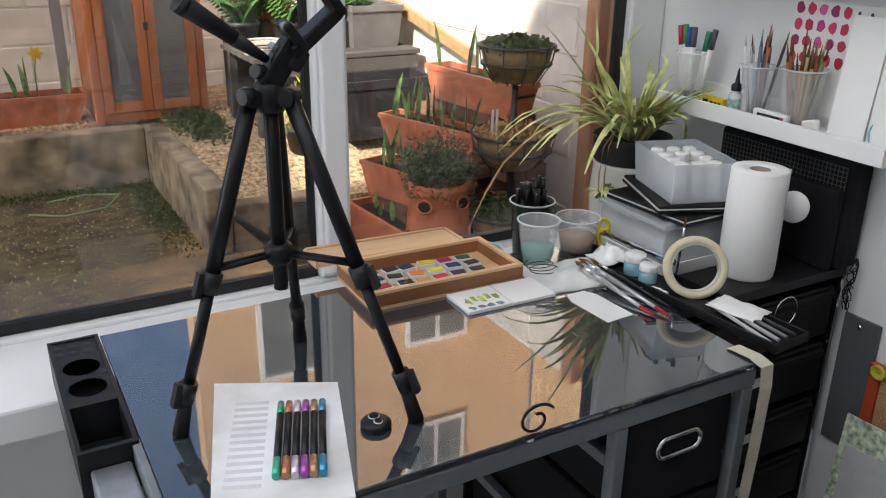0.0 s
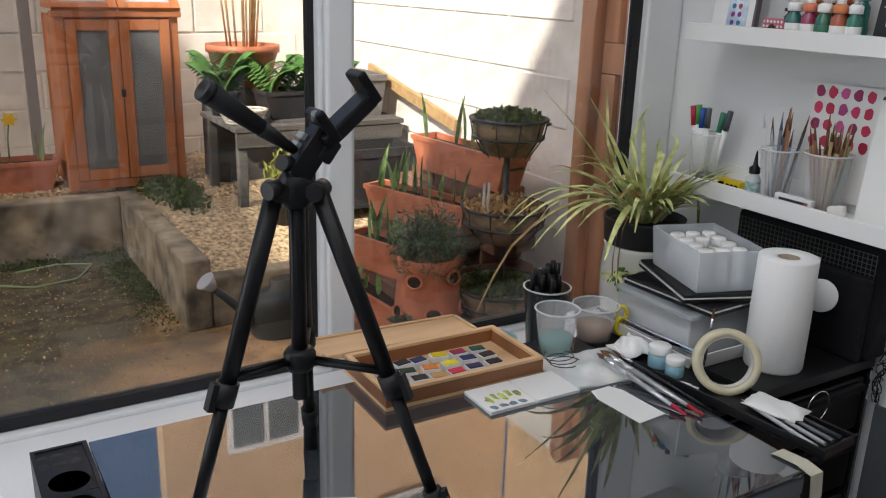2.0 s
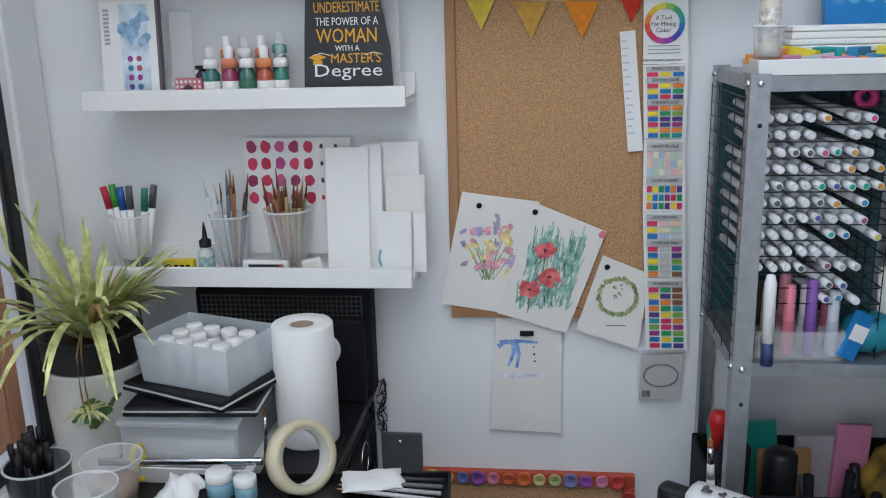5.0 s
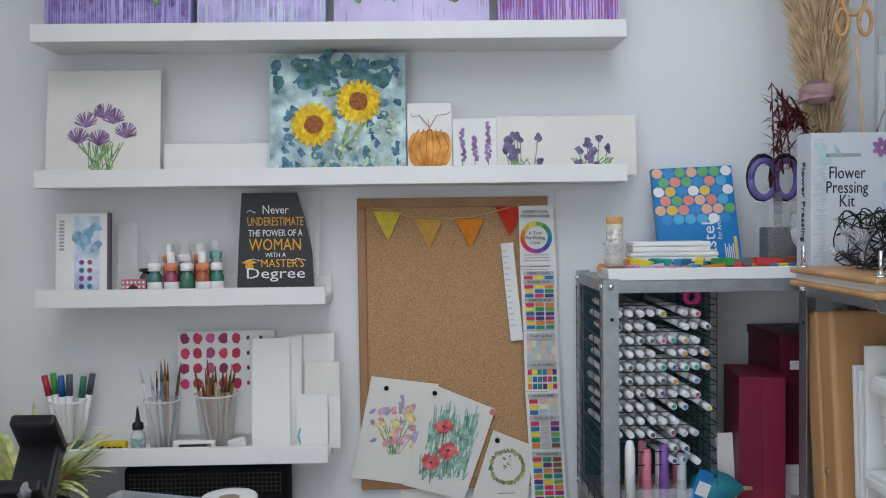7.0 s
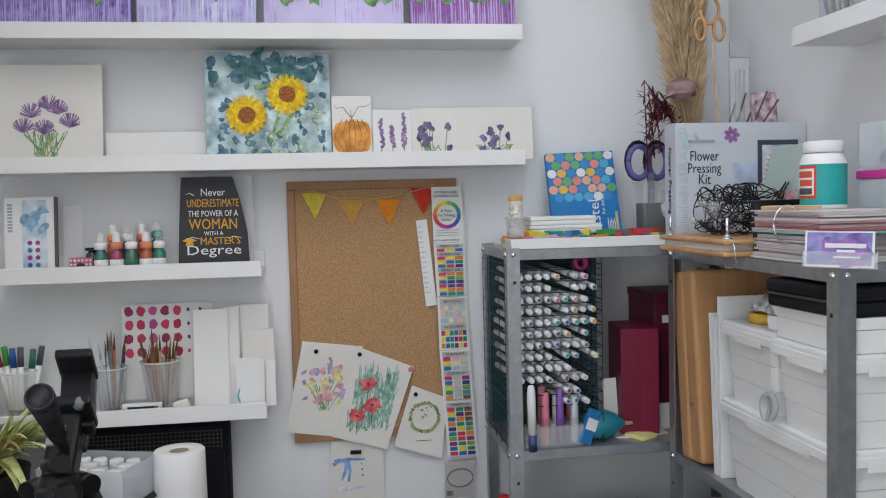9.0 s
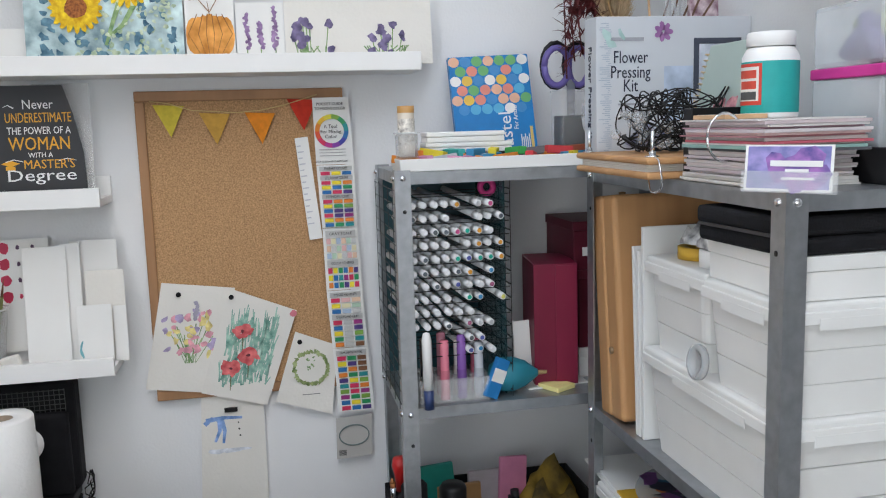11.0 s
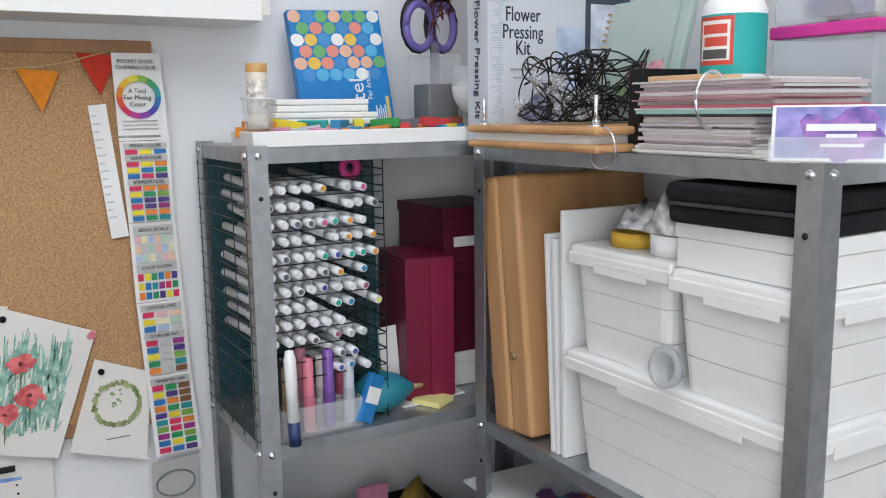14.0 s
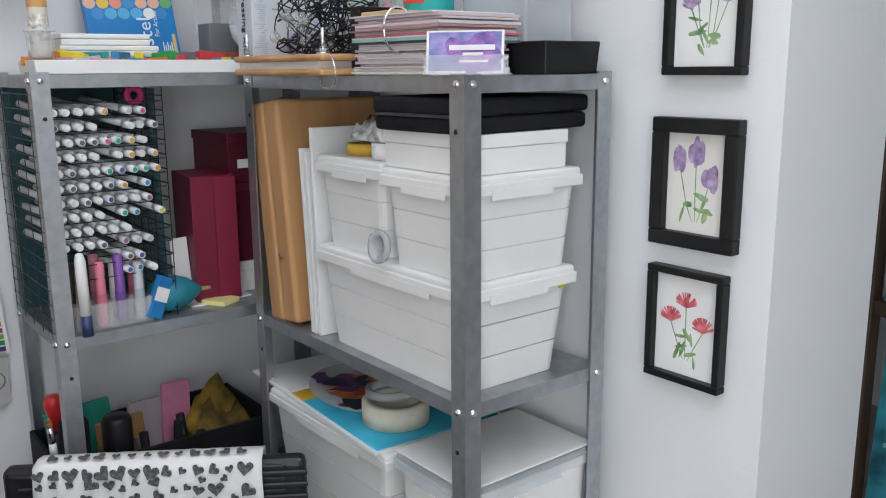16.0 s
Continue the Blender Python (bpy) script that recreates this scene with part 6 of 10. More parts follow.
part("painted_wreath", blobs([(0.002 + 0.034 * math.cos(a * 0.13) + random.uniform(-0.002, 0.002), 0.012 + 0.034 * math.sin(a * 0.13) + random.uniform(-0.002, 0.002)) for a in range(96)], 0.0042, 0.0026, 0.0008, 0.3), wash((0.14, 0.22, 0.06), (0.36, 0.42, 0.20), 80), p3)
part("painted_sprig", blobs([(random.uniform(-0.006, 0.010), 0.012 + random.uniform(-0.004, 0.022)) for _ in range(14)], 0.0025, 0.0017, 0.0008), M_STEM, p3)
bm = bmesh.new()
flat(bm, -0.018, 0.018, -0.045, -0.0435, 0.0002, 0.0008)
part("written_line", bm, paint(0.2, 0.2, 0.2), p3)
p4, _ = quad_sheet("pinned card with a blue scarf snowman sketch", ((1.006, 0.972), (0.884, 0.945), (0.884, 0.730), (1.019, 0.735)), -0.010, 64)
part("painted_scarf", strokes([[(-0.052, 0.068), (-0.02, 0.072), (0.02, 0.070)], [(-0.025, 0.072), (-0.026, 0.045), (-0.036, 0.022)], [(-0.022, 0.072), (-0.016, 0.045), (-0.020, 0.018)], [(-0.055, 0.06), (-0.04, 0.072), (-0.02, 0.064)]], 0.010, 0.0006), wash((0.10, 0.24, 0.58), (0.30, 0.44, 0.72), 60), p4)
part("painted_shadow", blobs([(-0.03, 0.002), (0.0, 0.001), (0.02, 0.003)], 0.020, 0.005, 0.0004, 0.3, spin=False), wash((0.62, 0.66, 0.72), (0.72, 0.74, 0.78), 60), p4)
part("button_row", blobs([(0.012, 0.060), (0.013, 0.046), (0.014, 0.032)], 0.0018, 0.0018, 0.0006, 0.1), M_BLACK, p4)
part("clip", box(-0.014, 0.012, 0.084, 0.093, 0.0, 0.006, 0.001), M_BLACK, p4, "small black clip")

# ---- colour mixing guide ----
guide = thing("colour_guide", "hanging strip of colour mixing cards on the wall", "chart", Matrix.Translation((-0.008, 0, 0)))
GP = [(0.755, 0.684, 1.556), (0.753, 0.678, 1.423), (0.747, 0.677, 1.296), (0.745, 0.672, 1.168), (0.738, 0.666, 1.046), (0.731, 0.657, 0.910)]
INKS = {key: paint(*c) for key, c in {"r": (0.62, 0.03, 0.10), "y": (0.80, 0.66, 0.03), "b": (0.02, 0.16, 0.42), "o": (0.74, 0.22, 0.03), "g": (0.02, 0.28, 0.10), "v": (0.07, 0.04, 0.20), "l": (0.20, 0.38, 0.06), "t": (0.02, 0.28, 0.30),
        "m": (0.30, 0.03, 0.20), "n": (0.20, 0.09, 0.04), "R": (0.76, 0.46, 0.46), "Y": (0.82, 0.77, 0.50), "B": (0.42, 0.54, 0.70), "O": (0.80, 0.56, 0.40), "G": (0.45, 0.62, 0.48), "k": (0.10, 0.10, 0.10), "w": (0.55, 0.55, 0.54)}.items()}
GUIDE = {1: ("PRIMARY COLORS", "ryb", "SECONDARY COLORS", "ryo", "ybg", "brv", "INTERMEDIATE COLORS", "roo", "ygl", "bvv", "rvm", "yoo", "bgt"),
         2: ("GRAY SCALE", "RYBOGw", "OwGRBY", "BGYwRO", "COLOR SCHEMES", "rygbov", "ybtmrg", "obgvyr"),
         3: ("COLORS AND WHITE", "rRO", "yYG", "bBw", "COLORS AND GRAY", "rwm", "bwv", "ywl", "gwt", "own"),
         4: ("COMPLEMENTARY COLORS", "rgn", "yvn", "bon", "ogt", "vyl", "tro", "lrm", "mgl", "byg", "rbv")}
for k in range(5):
    (ya, yb, z1), (yc, yd, z0) = GP[k], GP[k + 1]
    pan = part("guide_panel", plate([(-0.012 - 0.004 * (k % 2), ya, z1), (-0.012 - 0.004 * (k % 2), yb, z1), (-0.016 + 0.004 * (k % 2), yd, z0 + 0.001), (-0.016 + 0.004 * (k % 2), yc, z0 + 0.001)], 0.0008, (-1, 0, 0)), M_PAPER, guide)
    if k == 0:
        ym = (ya + yb) / 2
        ring = [(-0.017, ym + 0.029 * math.cos(a * math.pi / 24), 1.490 + 0.029 * math.sin(a * math.pi / 24)) for a in range(49)]
        for q in range(12):
            bm = bmesh.new()
            for s in range(4):
                a0, a1 = (q * 4 + s) * math.pi / 24, (q * 4 + s + 1) * math.pi / 24
                vs = [bm.verts.new((-0.0178, ym + rr * math.cos(a), 1.490 + rr * math.sin(a))) for rr, a in ((0.024, a0), (0.033, a0), (0.033, a1), (0.024, a1))]
                bm.faces.new(vs)
            part("hue_arc", bm, paint(*((0.70, 0.22, 0.02), (0.75, 0.45, 0.03), (0.72, 0.62, 0.05), (0.25, 0.45, 0.08), (0.05, 0.35, 0.14), (0.03, 0.30, 0.30), (0.03, 0.16, 0.42), (0.06, 0.06, 0.36), (0.22, 0.05, 0.34), (0.45, 0.04, 0.25), (0.60, 0.03, 0.10), (0.66, 0.08, 0.03))[q]), pan)
        for txt, z, s, wd in (("POCKET GUIDE", 1.543, 0.008, 0.052), ("TO MIXING COLOR", 1.534, 0.008, 0.060), ("A Tool", 1.499, 0.010, 0.026), ("For Mixing", 1.489, 0.010, 0.040), ("Color", 1.479, 0.010, 0.024), ("EASY TO USE AND UNDERSTAND", 1.430, 0.005, 0.062)):
            letters(txt, s, M_BLACK, pan, east(ym + 0.002, z, -0.0180), wd)
        bm = bmesh.new()
        for q in range(3):
            bm_box(bm, -0.0182, -0.0175, ym - 0.026, ym + 0.026, 1.441 + q * 0.006, 1.4425 + q * 0.006)
        part("printed_text", bm, paint(0.35, 0.35, 0.35), pan)
        continue
    table = GUIDE[k]
    for j, row in enumerate(table):
        f = (j + 0.75) / (len(table) + 0.5)
        z = z1 + (z0 - z1) * f
        hh = abs(z0 - z1) / (len(table) + 0.5) * 0.5
        y_l, y_r = ya + (yc - ya) * f - 0.005, yb + (yd - yb) * f + 0.005
        x = -0.0185
        if " " in row:
            part("printed_heading", box(x, x + 0.0008, y_r, y_l, z - hh * 0.9, z + hh * 0.9), paint(0.52, 0.52, 0.51), pan, "grey heading band")
            letters(row, 0.0075, M_BLACK, pan, east((y_l + y_r) / 2, z, x - 0.0006), 0.046)
            continue
        w = (y_l - y_r) / len(row)
        gap = 0.0016 if len(row) < 5 else 0.0009
        for q, key in enumerate(row):
            part("colour_chip", box(x, x + 0.0008, y_l - (q + 1) * w + gap, y_l - q * w - gap, z - hh * 0.74, z + hh * 0.74), INKS[key], pan)
tailcard = part("end_card", plate([(-0.010, 0.738, 0.896), (-0.010, 0.663, 0.900), (-0.012, 0.666, 0.812), (-0.012, 0.740, 0.808)], 0.0008, (-1, 0, 0)), mat("grey_card", (0.46, 0.45, 0.43), 0.8, var=0.05), guide, "grey backing card")
ring = [(-0.0135, 0.702 + 0.031 * math.cos(a * 0.26), 0.858 + 0.022 * math.sin(a * 0.26)) for a in range(25)]
part("printed_ring", tube(ring, 0.0014, 4), paint(0.15, 0.2, 0.2), tailcard)
bm = bmesh.new()
for q in range(7):
    bm_box(bm, -0.0135, -0.0125, 0.720 + q * 0.0022, 0.7212 + q * 0.0022, 0.815, 0.827)
part("printed_text", bm, M_BLACK, tailcard)
slip = sheet("index_slip", "narrow white slip hanging behind the colour guide", "paper", 0.026, 0.205, 0.0006, east(0.770, 1.377, -0.017, 5.5), M_PAPER)
bm = bmesh.new()
for q in range(14):
    flat(bm, -0.011, -0.003 + 0.004 * (q % 2), 0.085 - q * 0.012, 0.0875 - q * 0.012, 0.0002, 0.0006)
part("printed_text", bm, paint(0.55, 0.55, 0.6), slip)

# ---- button frame below the cork board ----
bframe = thing("button_frame", "brown cork board edged with coloured buttons", "notice board")
part("cork_panel", box(-0.012, -0.001, 0.765, 1.13, 0.23, 0.620), M_CORK, bframe)
M_REDF = paint(0.45, 0.07, 0.03, 0.5)
part("frame_rail", box(-0.018, -0.001, 0.742, 1.155, 0.621, 0.646, 0.002), M_REDF, bframe)
part("frame_stile", box(-0.018, -0.001, 0.742, 0.764, 0.23, 0.620, 0.002), M_REDF, bframe)
part("frame_stile", box(-0.018, -0.001, 1.131, 1.155, 0.23, 0.620, 0.002), M_REDF, bframe)
BUT = [(0.60, 0.50, 0.06), (0.45, 0.42, 0.10), (0.12, 0.16, 0.36), (0.26, 0.08, 0.36), (0.62, 0.20, 0.30), (0.55, 0.10, 0.04), (0.60, 0.14, 0.03), (0.62, 0.55, 0.22), (0.40, 0.42, 0.16), (0.20, 0.20, 0.42), (0.30, 0.08, 0.42), (0.64, 0.24, 0.36), (0.55, 0.06, 0.05)]
for i, c in enumerate(BUT + BUT[::-1]):
    r = 0.0125 + 0.003 * (i % 3 == 0)
    if i < 13:
        p = (-0.0185, 1.135 - i * 0.0300, 0.634)
    else:
        p = (-0.0185, 0.753, 0.604 - (i - 13) * 0.029)
    b = part("button", lathe([(0, 0.0025), (r * 0.62, 0.0025), (r * 0.75, 0.005), (r, 0.004), (r, 0.0), (0, 0)], 18, m=Matrix.Translation(p) @ pose(0, 0, 0, 0, -90, 0)), paint(*c, 0.3), bframe)
    for s in (-1, 1):
        part("button_hole", lathe([(0.0013, 0), (0.0013, 0.0004), (0, 0.0004)], 6, m=Matrix.Translation((p[0] - 0.0026, p[1] + s * 0.003, p[2])) @ pose(0, 0, 0, 0, -90, 0)), M_GASKET, b)
mat_board = thing("leaning_mount", "grey mount board with a dark picture leaning on the wall", "picture", east(0.965, 0.33, -0.10, 3, 9))
part("mount", box(-0.16, 0.17, -0.33, 0.17, -0.004, 0, 0.001), paint(0.52, 0.54, 0.55), mat_board)
part("dark_picture", box(-0.09, 0.17, -0.33, 0.09, 0.0003, 0.001), mat("dark_print", (0.02, 0.018, 0.016), 0.4, var=0.6, scale=10), mat_board)
green_sheet = thing("green_print", "green spattered print leaning behind the mount", "picture", east(0.985, 0.36, -0.075, 2, 9))
part("sheet", box(-0.17, 0.16, -0.36, 0.185, -0.003, 0), mat("green_spatter", (0.28, 0.42, 0.24), 0.8, var=0.5, scale=70, color2=(0.60, 0.68, 0.52)), green_sheet)
clipboard = thing("grey_board", "dark grey hanging board on the wall", "board", east(1.195, 0.60, -0.001))
part("board", box(-0.042, 0.040, -0.17, 0.12, 0, 0.006, 0.003), paint(0.10, 0.11, 0.12, 0.5), clipboard)
part("rivet", lathe([(0.005, 0.006), (0.005, 0.0075), (0, 0.008)], 12, (-0.005, 0.10, 0)), M_CHROME, clipboard)
# ---- garden things ----
def tulips(parent, x0, x1, y0, y1, z, n, h, seed, w=0.03, name="leaf", material=None):
    random.seed(seed)
    for i in range(n):
        x, y = random.uniform(x0, x1), random.uniform(y0, y1)
        a = random.uniform(0, 6.28)
        d = Vector((math.cos(a), math.sin(a), 0))
        hh = h * random.uniform(0.6, 1.1)
        bend = random.uniform(0.05, 0.35)
        pts = [Vector((x, y, z)) + d * (bend * hh * s * s) + Vector((0, 0, hh * s)) for s in (0, 0.25, 0.5, 0.75, 1.0)]
        part(name, blade(bmesh.new(), pts, w * random.uniform(0.7, 1.1), up=(d.y, -d.x, 0.2), tip=0.1, base=0.5, fold=0.3), material or M_LEAF, parent)


def bush(cx, cy, cz, rx, ry, rz, n, size, seed, bm=None, needle=False):
    """Many small leaves about a centre, with an uneven outline."""
    random.seed(seed)
    bm = bm or bmesh.new()
    for i in range(n):
        a, b = random.uniform(0, 6.28), math.acos(random.uniform(-0.6, 1))
        k = random.uniform(0.35, 1.0) * (1 + 0.25 * noise.noise(Vector((math.cos(a) * 2, math.sin(a) * 2, b * 2 + seed))))
        p = Vector((cx + rx * k * math.sin(b) * math.cos(a), cy + ry * k * math.sin(b) * math.sin(a), cz + rz * k * math.cos(b)))
        d = Vector((random.uniform(-1, 1), random.uniform(-1, 1), random.uniform(-0.2, 1))).normalized()
        s = d.cross(Vector((random.uniform(-1, 1), random.uniform(-1, 1), 0.3))).normalized()
        L_ = size * random.uniform(0.6, 1.4)
        wd = L_ * (0.12 if needle else 0.38)
        v = [bm.verts.new(q) for q in (p, p + d * L_ * 0.5 + s * wd, p + d * L_, p + d * L_ * 0.5 - s * wd)]
        bm.faces.new(v)
    return bm


def fern(parent, cx, cy, cz, n, length, seed, spread=0.0):
    """Arching fronds, each with two rows of leaflets."""
    random.seed(seed)
    for i in range(n):
        a, ln = random.uniform(0, 6.28), length * random.uniform(0.6, 1.1)
        d, x0 = Vector((math.cos(a), math.sin(a), 0)), cx + random.uniform(-spread, spread)
        s, up = Vector((-d.y, d.x, 0)), random.uniform(0.7, 1.2)
        bm = bmesh.new()
        for k in range(1, 15):
            t = k / 14
            p = Vector((x0, cy, cz)) + d * (ln * 0.58 * t) + Vector((0, 0, ln * up * (1.6 * t - 0.95 * t * t)))
            for side in (-1, 1):
                le = ln * 0.26 * math.sin(math.pi * (0.15 + 0.83 * t))
                q = p + s * (side * le) + d * (le * 0.45) - Vector((0, 0, le * 0.5))
                bm.faces.new([bm.verts.new(v) for v in (p, (p + q) / 2 + d * (ln * 0.050), q, (p + q) / 2 - d * (ln * 0.050))])
        part("frond", bm, M_FERN, parent)


def trough(label, c, w, d, h, rz, seed, n=0, leaf_h=0.2, name="trough_planter", material=None):
    th = thing(name, label, "planter", Matrix.Translation(c) @ pose(0, 0, 0, 0, 0, rz), group="terracotta troughs")
    t = 0.008
    bm = bmesh.new()
    rings = []
    for ww, dd, z in ((w * 0.86, d * 0.8, 0), (w * 0.97, d * 0.95, h * 0.86), (w, d, h * 0.86), (w, d, h), (w - 4 * t, d - 4 * t, h), (w - 4 * t, d - 4 * t, h * 0.82)):
        rings.append([bm.verts.new((sx * ww / 2, sy * dd / 2, z)) for sx, sy in ((-1, -1), (1, -1), (1, 1), (-1, 1))])
    for a, b in zip(rings, rings[1:]):
        for i in range(4):
            bm.faces.new((a[i], a[(i + 1) % 4], b[(i + 1) % 4], b[i]))
    bm.faces.new(rings[0][::-1])
    part("pot", bm, material or M_TERRA, th)
    part("soil", box(-w / 2 + 2 * t + 0.001, w / 2 - 2 * t - 0.001, -d / 2 + 2 * t + 0.001, d / 2 - 2 * t - 0.001, h * 0.6, h * 0.83), M_SOIL, th)
    if n:
        tulips(th, -w * 0.4, w * 0.4, -d * 0.28, d * 0.28, h * 0.8, n, leaf_h, seed)
    return th


# brick stand with terracotta troughs, stepped along the wall
stand = thing("brick_stand", "stack of loose brown bricks under the troughs", "bricks")
bk = mesh_of("brick", box(-0.1, 0.1, -0.05, 0.05, 0, 0.062, 0.004, seg=1), M_BRICK)
random.seed(8)


def bricks(x, y0, y1, z0, z1):
    z = z0
    r = 0
    while z + 0.062 <= z1 + 1e-6:
        y = y0 + (0.1 if r % 2 else 0)
        while y < y1:
            piece("brick", bk, stand, Matrix.Translation((x + random.uniform(-0.008, 0.008), y, z)) @ pose(0, 0, 0, 0, 0, 90 + random.uniform(-2, 2)))
            piece("brick", bk, stand, Matrix.Translation((x + 0.103 + random.uniform(-0.006, 0.006), y, z)) @ pose(0, 0, 0, 0, 0, 90 + random.uniform(-2, 2)))
            y += 0.205
        z += 0.0625
        r += 1


bricks(0.47, 3.22, 3.86, GZ, GZ + 0.0625 * 10 + 0.001)
bricks(0.26, 3.32, 3.80, GZ, GZ + 0.0625 * 7 + 0.001)
bricks(0.10, 3.25, 3.70, GZ, GZ + 0.0625 * 4 + 0.001)
bricks(-0.04, 3.25, 3.70, GZ, GZ + 0.0625 * 1 + 0.001)
trough("terracotta trough of young tulip leaves", (0.475, 3.445, GZ + 0.0625 * 10 + 0.001), 0.64, 0.14, 0.150, 96, 5, 9, 0.21)
trough("terracotta trough of tulip shoots", (0.283, 3.485, GZ + 0.0625 * 7 + 0.001), 0.58, 0.14, 0.135, 108, 6, 15, 0.20)
trough("terracotta trough of green shoots", (0.140, 3.39, GZ + 0.0625 * 4 + 0.001), 0.58, 0.14, 0.145, 106, 7, 12, 0.22)
trough("terracotta trough with dark soil on the ground", (0.005, 3.38, GZ + 0.0625 + 0.001), 0.52, 0.14, 0.16, 94, 9, 3, 0.10)
trough("terracotta trough with a daffodil on the bed", (-1.28, 5.26, BZ - 0.02), 0.74, 0.20, 0.16, 0, 10, 5, 0.26)
daff = thing("daffodil", "yellow daffodil flower in the trough", "flower", Matrix.Translation((-1.14, 5.26, BZ + 0.11)))
part("stem", tube([(0, 0, 0), (0.005, 0, 0.15), (0.02, -0.01, 0.24)], 0.004, 6), M_LEAF, daff)
bm = bmesh.new()
for i in range(6):
    a = i * math.pi / 3
    blade(bm, [(0.02, -0.012, 0.24), (0.02 + 0.02 * math.cos(a), -0.02, 0.24 + 0.02 * math.sin(a)), (0.02 + 0.04 * math.cos(a), -0.018, 0.24 + 0.04 * math.sin(a))], 0.024, up=(0, 1, 0))
part("petal_ring", bm, paint(0.75, 0.55, 0.02), daff)
part("trumpet", rod((0.02, -0.02, 0.24), (0.02, -0.05, 0.24), 0.009, 0.014, 10), paint(0.78, 0.42, 0.01), daff)

# strawberry pot with a bush
straw = thing("strawberry_pot", "terracotta strawberry pot with side holes and a grey-green bush", "planter", Matrix.Translation((0.035, 3.00, GZ)) @ Matrix.Diagonal((0.84, 0.84, 1.0, 1.0)))
part("pot", lathe([(0, 0), (0.105, 0), (0.115, 0.01), (0.135, 0.10), (0.150, 0.24), (0.140, 0.36), (0.122, 0.42), (0.138, 0.44), (0.140, 0.475), (0.126, 0.475), (0.115, 0.44), (0, 0.43)], 36), M_TERRA, straw)
for a, z in ((250, 0.28), (215, 0.40), (290, 0.41), (320, 0.28), (180, 0.27), (235, 0.15)):
    q = radians(a)
    r = 0.138 if z > 0.35 else 0.146
    m = Matrix.Translation((r * math.cos(q), r * math.sin(q), z)) @ Vector((math.cos(q), math.sin(q), 0.25)).to_track_quat("Z", "Y").to_matrix().to_4x4()
    part("pocket_rim", lathe([(0.026, -0.01), (0.035, 0.008), (0.031, 0.014), (0.024, 0.006)], 18, squash=(1.25, 0.8), m=m), M_TERRA, straw)
    part("pocket", lathe([(0.027, 0.007), (0.0, 0.007)], 14, squash=(1.25, 0.8), m=m), M_SOIL, straw)
part("bush", bush(0, 0, 0.50, 0.19, 0.19, 0.15, 4200, 0.022, 12, needle=True), M_GREYLEAF, straw)
part("trailing_leaves", bush(-0.16, -0.06, 0.2, 0.05, 0.05, 0.08, 220, 0.03, 13), M_GREYLEAF, straw)

# three-tier wire basket stand
tiers = thing("basket_stand", "three-tier wire plant stand with coir-lined baskets", "plant stand")
BX, BY = 0.315, 2.93
part("pole", rod((BX, BY, GZ), (BX, BY, 1.02), 0.012), M_DARKPLASTIC, tiers)
M_COIR = mat("coir_liner", (0.20, 0.13, 0.07), 0.95, var=0.5, scale=30, bump=1.0, bscale=60)
for k, (z, r, n) in enumerate(((1.0, 0.135, 520), (0.675, 0.155, 240), (0.365, 0.175, 500))):
    b = part("basket", lathe([(0.0, z - 0.13), (r * 0.6, z - 0.13), (r * 0.9, z - 0.06), (r, z), (r * 0.93, z), (r * 0.85, z - 0.04), (0, z - 0.04)], 24, (BX, BY, 0)), M_COIR, tiers, "coir basket liner")
    for zz, rr in ((z, r + 0.006), (z - 0.065, r * 0.92 + 0.004)):
        part("wire_ring", tube([(BX + rr * math.cos(a * math.pi / 14), BY + rr * math.sin(a * math.pi / 14), zz) for a in range(29)], 0.006, 6), M_DARKPLASTIC, b)
    for q in range(10):
        a = q * 2 * math.pi / 10
        part("wire", tube([(BX + (r + 0.006) * math.cos(a), BY + (r + 0.006) * math.sin(a), z), (BX + r * 0.95 * math.cos(a), BY + r * 0.95 * math.sin(a), z - 0.065), (BX + r * 0.6 * math.cos(a), BY + r * 0.6 * math.sin(a), z - 0.137)], 0.003, 4), M_DARKPLASTIC, b)
    part("foliage", bush(BX, BY, z - 0.01, r * 0.95, r * 0.95, 0.045, n * 3, 0.018, 30 + k), M_MOSS if k != 1 else M_DRY, b)
    if k == 1:
        tulips(b, BX - 0.10, BX + 0.10, BY - 0.10, BY + 0.10, z - 0.02, 14, 0.10, 44, 0.012, "dead_leaf", M_DRY)
for k in range(2):
    part("plant_label", box(BX - 0.10 + k * 0.02, BX - 0.09 + k * 0.02, BY - 0.002, BY, 0.64, 0.77), M_PAPER, tiers, "white plastic plant label")

# cold frame greenhouse on the bed
gh = thing("mini_greenhouse", "orange-brown cedar cold-frame cupboard with glazed doors", "greenhouse")
gx0, gx1, gy, gz0, gz1 = -0.885, -0.285, 5.10, BZ - 0.02, 1.24
M_GHGLASS = mat("dusty_glass", (0.16, 0.17, 0.17), 0.12, spec=0.7, var=0.3, scale=4)
for x in (gx0, gx1 - 0.045):
    for y in (gy, gy + 0.40):
        part("post", box(x, x + 0.045, y, y + 0.045, gz0, gz1, 0.003), M_GREENHOUSE, gh)
part("side", box(gx0 + 0.002, gx0 + 0.02, gy + 0.046, gy + 0.399, gz0 + 0.02, gz1), M_GREENHOUSE, gh)
part("side", box(gx1 - 0.02, gx1 - 0.002, gy + 0.046, gy + 0.399, gz0 + 0.02, gz1), M_GREENHOUSE, gh)
part("back", box(gx0 + 0.046, gx1 - 0.046, gy + 0.41, gy + 0.43, gz0 + 0.02, gz1), M_GREENHOUSE, gh)
